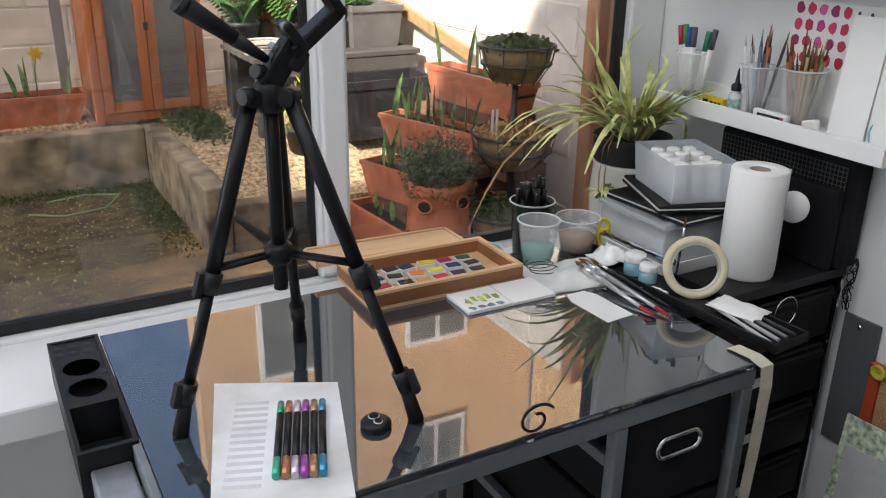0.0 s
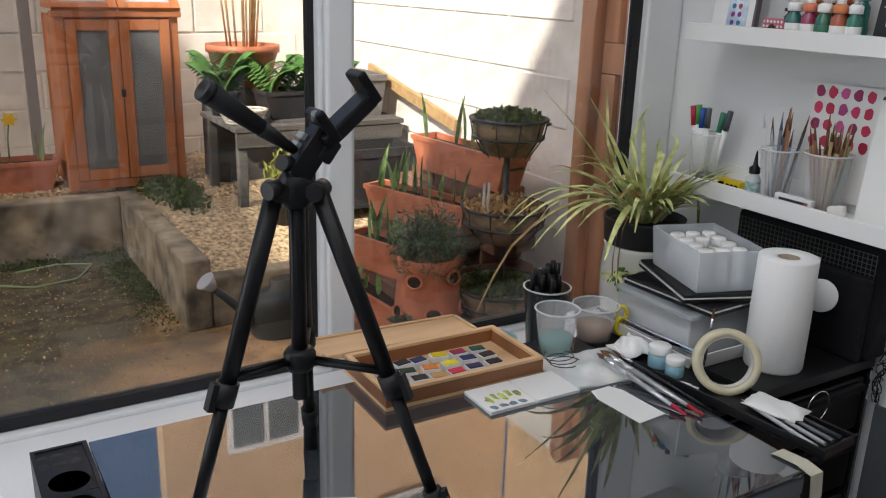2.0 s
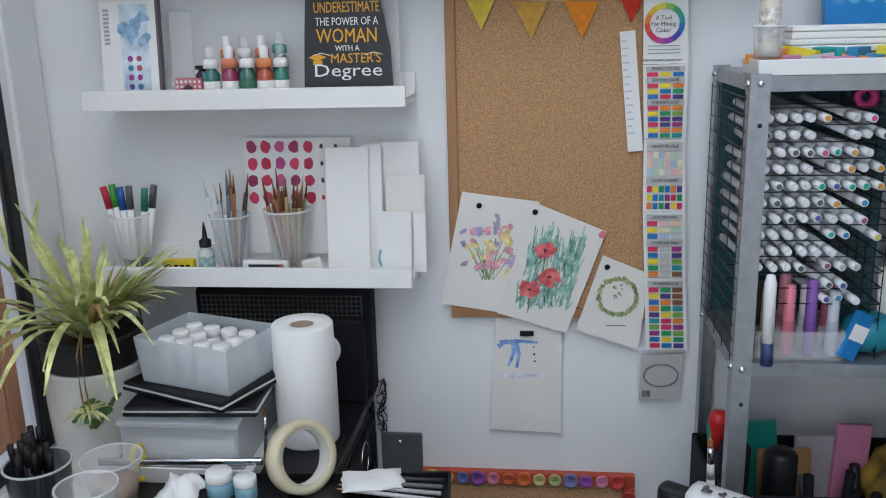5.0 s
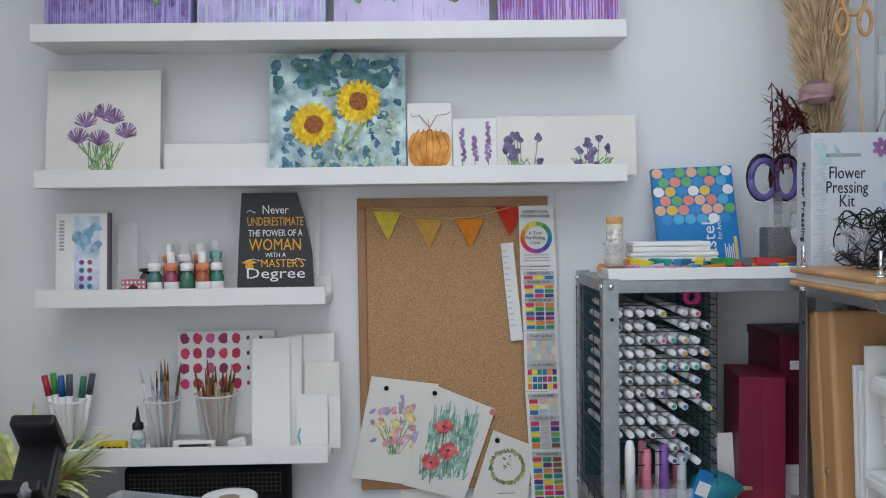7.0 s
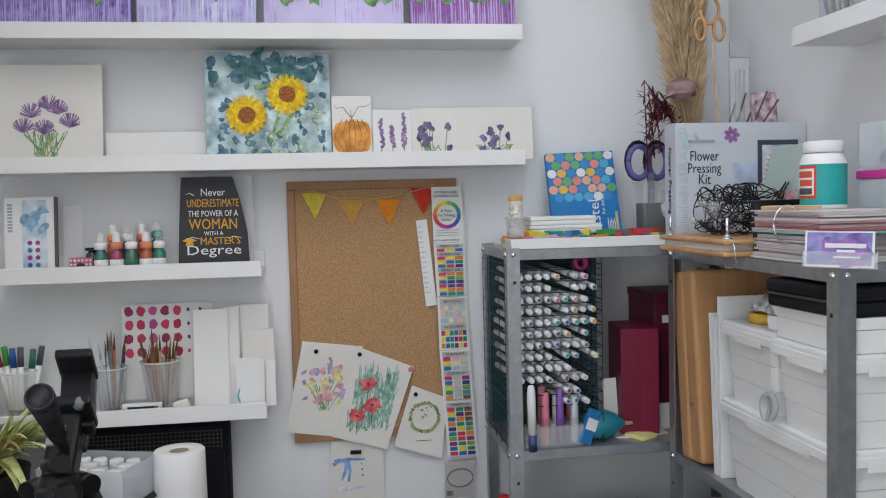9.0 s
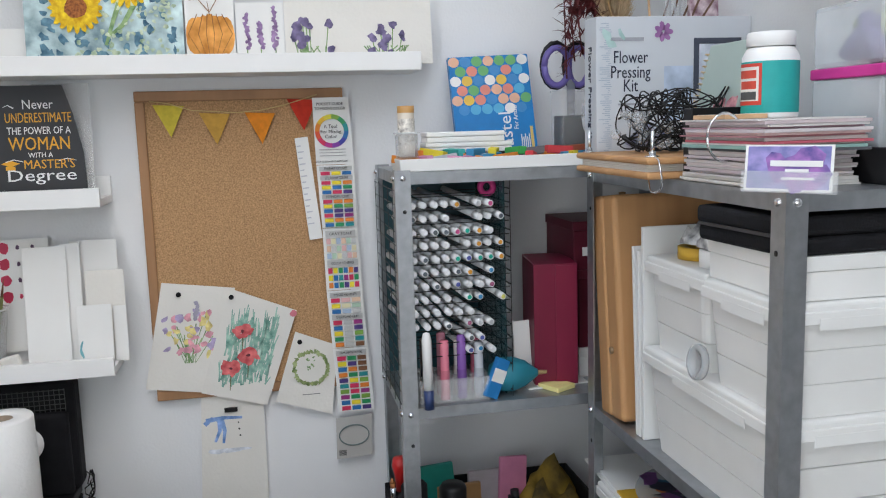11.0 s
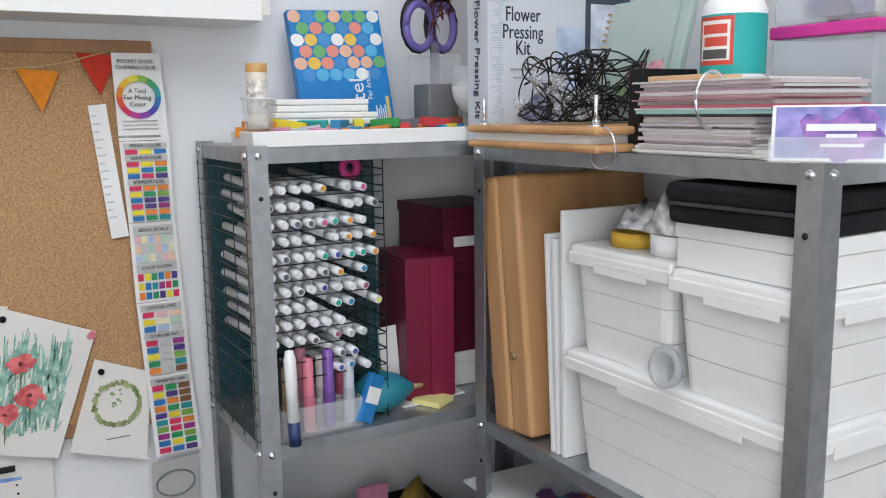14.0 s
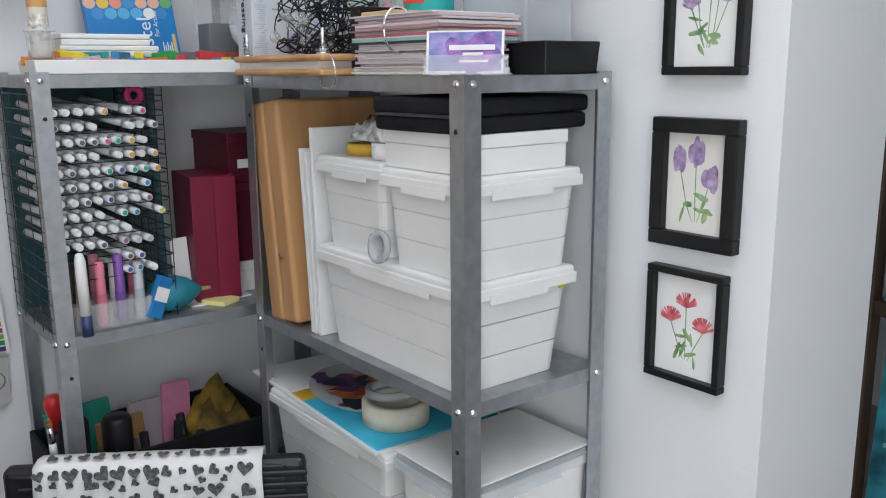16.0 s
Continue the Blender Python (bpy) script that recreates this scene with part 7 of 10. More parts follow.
part("top_rail", box(gx0 - 0.015, gx1 + 0.015, gy - 0.02, gy + 0.046, gz1 + 0.0005, gz1 + 0.03, 0.003), M_GREENHOUSE, gh)
part("bottom_rail", box(gx0 + 0.046, gx1 - 0.046, gy + 0.004, gy + 0.04, gz0 + 0.005, gz0 + 0.05), M_GREENHOUSE, gh)
part("shelf", box(gx0 + 0.03, gx1 - 0.03, gy + 0.05, gy + 0.39, 0.80, 0.82), M_GREENHOUSE, gh)
xm = (gx0 + gx1) / 2
for a, b in ((gx0 + 0.048, xm - 0.002), (xm + 0.002, gx1 - 0.048)):
    d = part("door", box(a, a + 0.05, gy - 0.012, gy + 0.012, gz0 + 0.055, gz1 - 0.01, 0.003), M_GREENHOUSE, gh, "glazed timber door")
    part("door_stile", box(b - 0.05, b, gy - 0.012, gy + 0.012, gz0 + 0.055, gz1 - 0.01, 0.003), M_GREENHOUSE, d)
    part("door_rail", box(a + 0.051, b - 0.051, gy - 0.012, gy + 0.012, gz1 - 0.065, gz1 - 0.01, 0.003), M_GREENHOUSE, d)
    part("door_rail", box(a + 0.051, b - 0.051, gy - 0.012, gy + 0.012, gz0 + 0.055, gz0 + 0.11, 0.003), M_GREENHOUSE, d)
    part("pane", box(a + 0.051, b - 0.051, gy - 0.002, gy + 0.002, gz0 + 0.111, gz1 - 0.066), M_GHGLASS, d)
part("door_latch", box(xm - 0.012, xm + 0.012, gy - 0.02, gy - 0.013, 0.84, 0.88, 0.002), M_DARKPLASTIC, gh)
lm = pose(0, gy - 0.02, gz1 + 0.031, 38, 0, 0)
for a, b in ((gx0 - 0.01, xm - 0.002), (xm + 0.002, gx1 + 0.01)):
    l = part("roof_light", box(a + 0.045, b - 0.045, 0.045, 0.50, 0.004, 0.010, 0, lm), mat("sky_glass", (0.42, 0.46, 0.52), 0.06, spec=0.8, var=0.1, scale=3), gh, "glazed sloping roof light")
    for q in ((a, a + 0.044, 0.0, 0.545), (b - 0.044, b, 0.0, 0.545)):
        part("roof_bar", box(*q, 0, 0.022, 0.002, lm), M_GREENHOUSE, l)
    for q in ((0.0, 0.044), (0.501, 0.545)):
        part("roof_bar", box(a + 0.045, b - 0.045, *q, 0, 0.022, 0.002, lm), M_GREENHOUSE, l)
for x in (gx0 + 0.001, gx1 - 0.017):
    part("roof_cheek", plate([(x, gy + 0.03, gz1 + 0.032), (x, gy + 0.44, gz1 + 0.032), (x, gy + 0.44, gz1 + 0.33)], 0.016, (1, 0, 0)), M_GREENHOUSE, gh)

# bench with trays and pots
bench = thing("potting_bench", "weathered grey slatted bench holding trays and pots", "bench")
M_GREYWOOD = mat("weathered_timber", (0.085, 0.078, 0.07), 0.85, var=0.35, scale=12, stretch=(0.15, 1, 1))
for k in range(6):
    part("slat", box(-0.22, 0.70, 4.42 + k * 0.10, 4.42 + k * 0.10 + 0.085, 0.735, 0.76, 0.003), M_GREYWOOD, bench)
for x in (-0.20, 0.64):
    for y in (4.44, 4.92):
        part("leg", box(x, x + 0.045, y, y + 0.045, BZ - 0.02, 0.734, 0.003), M_GREYWOOD, bench)
part("rail", box(-0.21, 0.69, 4.425, 4.445, 0.66, 0.73), M_GREYWOOD, bench)


def round_pot(label, x, y, z, r, h, material, seed, plant_h=0.0, n=0, size=0.05, leafmat=None, name="plant_pot"):
    th = thing(name, label, "plant pot", Matrix.Translation((x, y, z)), group="garden pots")
    part("pot", lathe([(0, 0), (r * 0.7, 0), (r * 0.94, h * 0.82), (r, h * 0.82), (r, h), (r * 0.9, h), (r * 0.86, h * 0.85), (0, h * 0.84)], 26), material, th)
    if n:
        part("foliage", bush(0, 0, h + plant_h * 0.4, r * 1.25, r * 1.25, plant_h, n, size, seed), leafmat or M_LEAF, th)
    return th


round_pot("large terracotta pot of dry canes", 0.06, 5.1, BZ + 0.50, 0.20, 0.22, M_TERRA, 1)
crate = solid("wooden_crate", box(-0.14, 0.26, 4.99, 5.25, BZ - 0.02, BZ + 0.4995, 0.004), M_GREYWOOD, "weathered wooden crate standing on the bed", "crate")
canes = thing("dry_canes", "bundle of dry brown plant canes in the pot", "plant")
random.seed(77)
for i in range(16):
    a = random.uniform(0, 6.28)
    part("cane", tube([(0.06 + 0.08 * math.cos(a), 5.1 + 0.08 * math.sin(a), BZ + 0.685), (0.06 + 0.11 * math.cos(a), 5.1 + 0.11 * math.sin(a), BZ + 1.0), (0.06 + random.uniform(-0.2, 0.2), 5.1 + random.uniform(-0.1, 0.1), BZ + 1.35)], 0.006, 5), M_DRY, canes)
fern_pot = round_pot("fern in a dark pot on the bench", -0.13, 4.86, 0.7605, 0.09, 0.13, M_DARKPLASTIC, 2)
fern(fern_pot, 0, 0, 0.10, 26, 0.30, 2)
t1 = trough("black trough of arching green ferns", (0.25, 4.70, 0.7605), 0.50, 0.22, 0.14, 0, 41, 0, name="dark_trough", material=M_DARKPLASTIC)
fern(t1, 0, 0, 0.11, 40, 0.28, 45, 0.2)
t1["group"] = "dark troughs"
bask = thing("wicker_basket", "pale woven basket on the bench", "basket", Matrix.Translation((-0.13, 4.56, 0.7605)))
for k in range(5):
    part("woven_band", tube([((0.085 + 0.008 * k) * math.cos(a * math.pi / 12), (0.065 + 0.006 * k) * math.sin(a * math.pi / 12), 0.008 + 0.014 * k) for a in range(25)], 0.0078, 6), mat("bleached_wicker", (0.50, 0.46, 0.40), 0.8, var=0.3, scale=60), bask)
part("base", lathe([(0, 0), (0.083, 0), (0.083, 0.005), (0, 0.005)], 20, squash=(1, 0.76)), M_GREYWOOD, bask)
grey_tub = trough("grey plastic storage tub by the wall", (0.50, 4.68, 0.7605), 0.30, 0.32, 0.22, 0, 3, 0, name="storage_tub", material=mat("grey_plastic_tub", (0.17, 0.165, 0.16), 0.5, var=0.25))
grey_tub["group"] = "tubs"
black_tray = trough("large black plastic water tray", (0.40, 4.30, BZ - 0.0195), 0.50, 0.28, 0.30, 0, 3, 0, name="water_tray", material=M_DARKPLASTIC)
black_tray["group"] = "tubs"
solid("leaning_plank", box(-0.012, 0.012, -0.03, 0.03, 0, 0.95, 0.003), M_DRY, "pale timber plank leaning on the wall", "plank", m=Matrix.Translation((0.70, 3.90, 0.80)) @ pose(0, 0, 0, -79, 0, 0))
shrub = round_pot("dark pot of bright yellow-green shrub", -0.03, 4.30, 0.30, 0.09, 0.14, M_DARKPLASTIC, 6)
random.seed(6)
for i in range(26):
    a, r = random.uniform(0, 6.28), random.uniform(0.0, 0.10)
    c, h = Vector((r * math.cos(a), r * math.sin(a), 0.11)), random.uniform(0.14, 0.27)
    bm = bmesh.new()
    for k in range(34):
        p = c + Vector((0.25 * c.x * k / 34, 0.25 * c.y * k / 34, h * k / 34))
        b = random.uniform(0, 6.28)
        d = Vector((math.cos(b), math.sin(b), 0.8)) * random.uniform(0.018, 0.030)
        blade(bm, [p, p + d * 0.5, p + d], 0.0055)
    part("sprig", bm, M_YELLOWLEAF, shrub)
can = thing("watering_can", "old dark green watering can on the ground", "watering can", Matrix.Translation((-0.30, 3.62, GZ)) @ pose(0, 0, 0, 0, 0, 4))
M_CAN = mat("dark_green_plastic", (0.03, 0.035, 0.03), 0.45, var=0.4)
part("body", lathe([(0, 0), (0.11, 0), (0.12, 0.02), (0.12, 0.15), (0.09, 0.19), (0.05, 0.20), (0.05, 0.24), (0.045, 0.24), (0.04, 0.2), (0, 0.2)], 24, squash=(1.2, 0.8)), M_CAN, can)
part("spout", tube([(-0.11, 0, 0.06), (-0.20, 0, 0.15), (-0.30, 0, 0.25)], 0.026, 10, taper=0.014), M_CAN, can)
part("rose", rod((-0.295, 0, 0.245), (-0.33, 0, 0.285), 0.016, 0.042, 16), paint(0.35, 0.36, 0.36), can)
part("handle", tube([(0.05, 0, 0.22), (0.12, 0, 0.26), (0.17, 0, 0.18), (0.14, 0, 0.08)], 0.013, 8), paint(0.30, 0.05, 0.04), can)
solid("garden_twine", tube([(-1.30, 4.72, GZ + 0.006), (-1.15, 4.62, GZ + 0.006), (-0.95, 4.66, GZ + 0.006), (-0.85, 4.86, GZ + 0.006), (-1.0, 4.93, GZ + 0.006), (-1.2, 4.88, GZ + 0.006)], 0.006, 6), paint(0.24, 0.32, 0.16), "loop of pale green twine on the ground", "twine")
weeds = solid("bed_weeds", bush(-0.42, 4.95, BZ - 0.01, 0.15, 0.55, 0.04, 3200, 0.020, 51), M_MOSS, "low green weeds growing in the gravel bed", "weeds", kind="stuff")
solid("yard_moss", bush(-0.72, 4.55, GZ, 0.12, 0.75, 0.03, 3200, 0.012, 52), M_MOSS, "moss and weeds along the bed edge", "moss", kind="stuff")
solid("edge_moss", bush(-1.5, 4.99, GZ, 1.2, 0.12, 0.04, 3600, 0.013, 53), M_MOSS, "moss along the concrete edge", "moss", kind="stuff")
post = structure("fence_post", box(-0.985, -0.93, 5.62, 5.68, BZ - 0.02, 2.0), paint(0.22, 0.20, 0.19), "grey timber post before the wall", "post")


def pebbles(name, label, n, x0, x1, y0, y1, z, size, seed, material):
    random.seed(seed)
    verts, faces = [], []
    for i in range(n):
        x, y = random.uniform(x0, x1), random.uniform(y0, y1)
        s = size * random.uniform(0.5, 1.4)
        a = random.uniform(0, 3.14)
        b = len(verts)
        for k in range(5):
            q = a + k * 1.2566
            verts.append((x + s * math.cos(q) * random.uniform(0.7, 1.2), y + s * math.sin(q) * random.uniform(0.7, 1.2), z - 0.002))
        verts.append((x, y, z + s * random.uniform(0.35, 0.8)))
        faces += [(b + k, b + (k + 1) % 5, b + 5) for k in range(5)]
    me = bpy.data.meshes.new(name)
    me.from_pydata(verts, [], faces)
    nt = material.copy()
    g = nt.node_tree
    geo = g.nodes.new("ShaderNodeNewGeometry")
    hs = g.nodes.new("ShaderNodeHueSaturation")
    mr = g.nodes.new("ShaderNodeMapRange")
    mr.inputs[3].default_value, mr.inputs[4].default_value = 0.45, 1.5
    g.links.new(geo.outputs["Random Per Island"], mr.inputs[0])
    g.links.new(mr.outputs[0], hs.inputs["Value"])
    bsdf = g.nodes["Principled BSDF"]
    g.links.new(bsdf.inputs["Base Color"].links[0].from_socket, hs.inputs["Color"])
    g.links.new(hs.outputs[0], bsdf.inputs["Base Color"])
    me.materials.append(nt)
    return tagged(new(name, me), label, "gravel", kind="stuff")


pebbles("bed_gravel", "pale loose pebbles on the raised bed", 9000, -0.54, 0.74, 4.70, 5.9, BZ - 0.02, 0.014, 61, M_PEBBLE)
pebbles("bed_gravel_far", "pale loose pebbles on the long bed", 6000, -2.2, -0.67, 5.15, 5.9, BZ - 0.02, 0.014, 62, M_PEBBLE)
M_STONE = mat("brown_stone", (0.15, 0.095, 0.045), 0.8, var=0.6, scale=40, color2=(0.34, 0.22, 0.11))
pebbles("yard_gravel", "small brown stones of the yard", 13000, -2.4, 0.74, 2.05, 5.0, GZ, 0.0065, 63, M_STONE)

# blocks of the two garden walls
blk = mesh_of("block", box(-0.218, 0.218, -0.02, 0.02, -0.104, 0.104, 0.006, seg=1), M_REND)
for r in range(10):
    z = GZ + 0.11 + r * 0.215
    for c in range(7):
        y = 3.36 + c * 0.446 + (0.223 if r % 2 else 0)
        if y + 0.218 < 5.9:
            piece("block", blk, garden_wall, Matrix.Translation((GWX + 0.020, y, z)) @ pose(0, 0, 0, 0, 0, 90))
    for c in range(9):
        x = -3.1 + c * 0.446 + (0.223 if r % 2 else 0)
        if x + 0.218 < GWX - 0.01 and z < 2.0:
            piece("block", blk, back_wall, Matrix.Translation((x, 5.92 + random.uniform(-0.004, 0.004), z)))

# neighbouring houses beyond the walls
house = thing("neighbour_house", "beige rendered house with white windows beyond the garden", "house")
part("wall", box(0.3, 4.9, 9.0, 9.3, GZ, 9.0), M_HOUSE, house)
part("roof", plate([(0.1, 8.8, 9.0), (4.9, 8.8, 9.0), (4.9, 12.0, 11.0), (0.1, 12.0, 11.0)], 0.15, (0, 0, 1)), M_ROOFTILE, house)
for x, z in ((1.0, 4.2), (2.9, 4.2), (1.0, 6.6), (2.9, 6.6)):
    w = part("window", box(x, x + 0.9, 8.96, 8.99, z, z + 1.2), M_UPVC, house)
    for k in (0, 1):
        part("pane", box(x + 0.06 + k * 0.42, x + 0.42 + k * 0.42, 8.952, 8.958, z + 0.07, z + 1.13), M_GHGLASS, w)
dash = thing("pebbledash_house", "pebbledashed house wall beyond the side gate", "house")
part("wall", box(4.9, 5.2, 2.5, 8.95, GZ, 9.0), M_PEBBLEDASH, dash)
part("roof", plate([(4.7, 2.3, 9.0), (4.7, 8.7, 9.0), (8.0, 8.7, 11.0), (8.0, 2.3, 11.0)], 0.15, (0, 0, 1)), M_ROOFTILE, dash)
# ---- things on and in the first shelving unit ----
A1, A2, A3 = 1.4165, 0.9915, 0.5565
B1, B2, B3 = 1.4115, 0.9845, 0.5515
chalk = open_box("chalk_tray", "shallow white card tray of chalk pastels", "tray", 0.105, 0.365, 0.022, 0.003, M_PAPER, Matrix.Translation((-0.225, 0.442, A1)), 0.004)
random.seed(81)
CH = ((0.05, 0.25, 0.45), (0.55, 0.05, 0.06), (0.05, 0.35, 0.08), (0.70, 0.25, 0.04), (0.65, 0.30, 0.45), (0.72, 0.60, 0.05), (0.15, 0.15, 0.16), (0.45, 0.48, 0.50), (0.30, 0.08, 0.04), (0.05, 0.38, 0.36), (0.6, 0.1, 0.2))
for i in range(26):
    y = 0.285 + i * 0.0128
    p = solid("chalk_stick", box(-0.0075, 0.0075, -0.026, 0.026, -0.007, 0.007, 0.001), paint(*random.choice(CH), 0.95), "square stick of chalk pastel in the tray", "chalk", "chalk pastels", m=Matrix.Translation((-0.228 + random.uniform(-0.026, 0.020), y, A1 + 0.0185 + 0.010 * (i % 3 == 0))) @ pose(0, 0, 0, random.uniform(-10, 10), random.uniform(-8, 8), random.uniform(-80, 80)))
cup("clear glass tumbler holding a paint bottle", -0.250, 0.606, A1 + 0.0225, 0.020, 0.021, 0.045, M_GLASSY, name="glass_tumbler", group="")
tb = thing("paint_bottle", "upturned bottle with an orange end and printed label", "bottle", Matrix.Translation((-0.250, 0.606, A1 + 0.026)))
part("body", lathe([(0, 0), (0.014, 0), (0.0145, 0.01), (0.0145, 0.082), (0.013, 0.088), (0, 0.088)], 18), paint(0.72, 0.66, 0.56, 0.4), tb)
part("end_cap", lathe([(0.0149, 0.076), (0.0149, 0.088), (0, 0.0885)], 18), paint(0.55, 0.30, 0.10, 0.4), tb)
part("label_band", lathe([(0.0149, 0.020), (0.0149, 0.066)], 18), wash((0.45, 0.42, 0.38), (0.75, 0.72, 0.66), 160), tb)
for k, (dy, w) in enumerate(((0, 0.165), (0.006, 0.148))):
    s = thing("white_case", "flat white plastic case on the shelf top", "case", Matrix.Translation((-0.150, 0.480 + dy, A1 + 0.0275 + k * 0.0195)), group="white cases")
    part("base", box(-0.045, 0.015, -w / 2, w / 2, 0, 0.010, 0.002), M_LEDGE, s)
    part("lid", box(-0.0455, 0.0155, -w / 2 - 0.0005, w / 2 + 0.0005, 0.0105, 0.019, 0.002), M_LEDGE, s)
solid("dark_case", box(-0.046, 0.016, -0.09, 0.085, 0, 0.027, 0.003), M_BLACKMAT, "flat dark case under the white cases", "case", m=Matrix.Translation((-0.150, 0.480, A1)))
pastel = thing("pastel_box", "blue card box of oil pastels leaning on the wall", "box", east(0.400, A1 + 0.1085, -0.075, 2, 13))
part("carton", box(-0.082, 0.082, -0.108, 0.108, -0.018, 0, 0.001), paint(0.01, 0.20, 0.52, 0.4), pastel)
random.seed(83)
CC = ((0.75, 0.50, 0.08), (0.10, 0.42, 0.66), (0.72, 0.26, 0.20), (0.15, 0.42, 0.16), (0.80, 0.80, 0.78), (0.74, 0.44, 0.30), (0.06, 0.26, 0.56))
for j in range(6):
    for i in range(7 - (j % 2)):
        x, y = -0.072 + i * 0.0235 + (0.0118 if j % 2 else 0), 0.097 - j * 0.0195
        if abs(x) > 0.074:
            continue
        bm = bmesh.new()
        blob(bm, x, y, 0.0112, 0.0105, 0.0006, 14, 0.03)
        part("printed_disc", bm, paint(*random.choice(CC)), pastel)
letters("Pastel", 0.036, M_WHT, pastel, pose(0.022, -0.052, 0.0005, 0, 0, 90), 0.085)
letters("For Artists", 0.013, M_WHT, pastel, pose(0.043, -0.020, 0.0005, 0, 0, 90), 0.048)
bm = bmesh.new()
for k in range(5):
    flat(bm, 0.050 + k * 0.004, 0.052 + k * 0.004, -0.100, -0.055 - 0.006 * (k % 2), 0.0003, 0.0007)
part("printed_text", bm, M_WHT, pastel)
part("printed_strip", box(0.070, 0.076, -0.098, -0.04, 0.0003, 0.0007), paint(0.72, 0.52, 0.16), pastel)
jar = thing("square_jar", "clear square jar holding dark tools", "jar", Matrix.Translation((-0.135, 0.258, A1)))
part("glass", box(-0.033, 0.033, -0.033, 0.033, 0, 0.135, 0.004), M_GLASSY, jar)
part("dark_box", box(-0.028, 0.028, -0.028, 0.028, 0.004, 0.09, 0.002), M_BLACK, jar)
part("rim", box(-0.034, 0.034, -0.034, 0.034, 0.1352, 0.139, 0.001), M_GLASSY, jar)
scs = thing("scissors", "scissors with purple and black handles in the jar", "scissors", Matrix.Translation((-0.140, 0.262, A1 + 0.139)))
for k, (cy, mt) in enumerate(((0.028, paint(0.14, 0.11, 0.34, 0.4)), (-0.018, paint(0.14, 0.11, 0.34, 0.4)))):
    pts = [(0.004 * k, cy + 0.021 * math.cos(a * 0.42) * (1.2 if k == 0 else 1), 0.045 + 0.036 * math.sin(a * 0.42)) for a in range(16)]
    part("handle", tube(pts, 0.0065, 8), mt, scs, "purple finger loop")
    pts = [(0.006 + 0.004 * k, cy + 0.028 * math.cos(a * 0.42), 0.048 + 0.043 * math.sin(a * 0.42)) for a in range(16)]
    part("handle_shell", tube(pts, 0.005, 8), M_BLACK, scs, "black handle shell")
part("blade", box(-0.002, 0.002, -0.008, 0.008, -0.09, 0.02), M_CHROME, scs)
gob = thing("stem_glass", "small stemmed glass filled with white crystals", "glass", Matrix.Translation((-0.200, 0.228, A1)))
part("bowl", lathe([(0.022, 0), (0.022, 0.002), (0.004, 0.006), (0.003, 0.03), (0.012, 0.038), (0.030, 0.062), (0.034, 0.085), (0.031, 0.118), (0.0305, 0.118), (0.033, 0.085)], 24), M_GLASSY, gob)
part("crystal_fill", lathe([(0.0, 0.040), (0.011, 0.040), (0.029, 0.063), (0.0325, 0.085), (0.02, 0.093), (0, 0.095)], 20), mat("white_crystals", (0.80, 0.80, 0.80), 0.7, var=0.1, scale=90, bump=1.0, bscale=120), gob)

# wire rack full of marker pens
rack = thing("marker_rack", "black wire rack full of white marker pens", "rack")
RY0, RY1, RX0 = 0.425, 0.622, -0.262
for y in (RY0,):
    for i in range(16):
        z = A2 + 0.012 + i * 0.025
        part("wire", box(RX0, -0.03, y - 0.001, y + 0.001, z, z + 0.002), M_BLACK, rack)
    for i in range(7):
        x = RX0 + i * 0.038
        part("wire", box(x, x + 0.002, y - 0.0022, y - 0.0012, A2, A2 + 0.405), M_BLACK, rack)
back = part("back_panel", box(-0.03, -0.026, RY0, RY1, A2, A2 + 0.405), mat("dark_teal_panel", (0.020, 0.075, 0.09), 0.4, var=0.3, scale=12), rack, "dark teal back panel")
part("divider", box(RX0 + 0.02, -0.031, RY0 + 0.004, RY0 + 0.006, A2, A2 + 0.40), mat("teal_smoked_plastic", (0.02, 0.10, 0.12), 0.2, alpha=0.55), rack, "dark teal smoked side panel")
for i in range(13):
    z = A2 + 0.088 + i * 0.0243
    for x in (RX0, RX0 + 0.06, RX0 + 0.13):
        part("wire_shelf", box(x, x + 0.0016, RY0 + 0.001, RY1 - 0.001, z - 0.0015, z), M_BLACK, rack)
CAPS = ((0.75, 0.76, 0.78), (0.75, 0.76, 0.78), (0.10, 0.12, 0.14), (0.02, 0.40, 0.30), (0.35, 0.10, 0.20), (0.08, 0.10, 0.35), (0.70, 0.32, 0.04), (0.66, 0.62, 0.15), (0.62, 0.10, 0.28), (0.50, 0.52, 0.54), (0.05, 0.25, 0.5))
MASTER = []
for c in CAPS:
    mk = thing("marker_pen", "white dual marker pen with a colour-coded end", "pen", Matrix.Translation((0, 0, -3)), group="marker pens")
    part("barrel", rod((0.024, 0, 0), (0.15, 0, 0), 0.0058, n=10), paint(0.60, 0.62, 0.64, 0.4), mk)
    part("cap", rod((0.0, 0, 0), (0.024, 0, 0), 0.0060, 0.0068, 10), paint(0.72, 0.73, 0.74, 0.3), mk)
    part("colour_end", rod((-0.0012, 0, 0), (-0.0001, 0, 0), 0.0038, 0.0043, 10), paint(*c, 0.4), mk)
    MASTER.append(mk)
used = set()
random.seed(85)
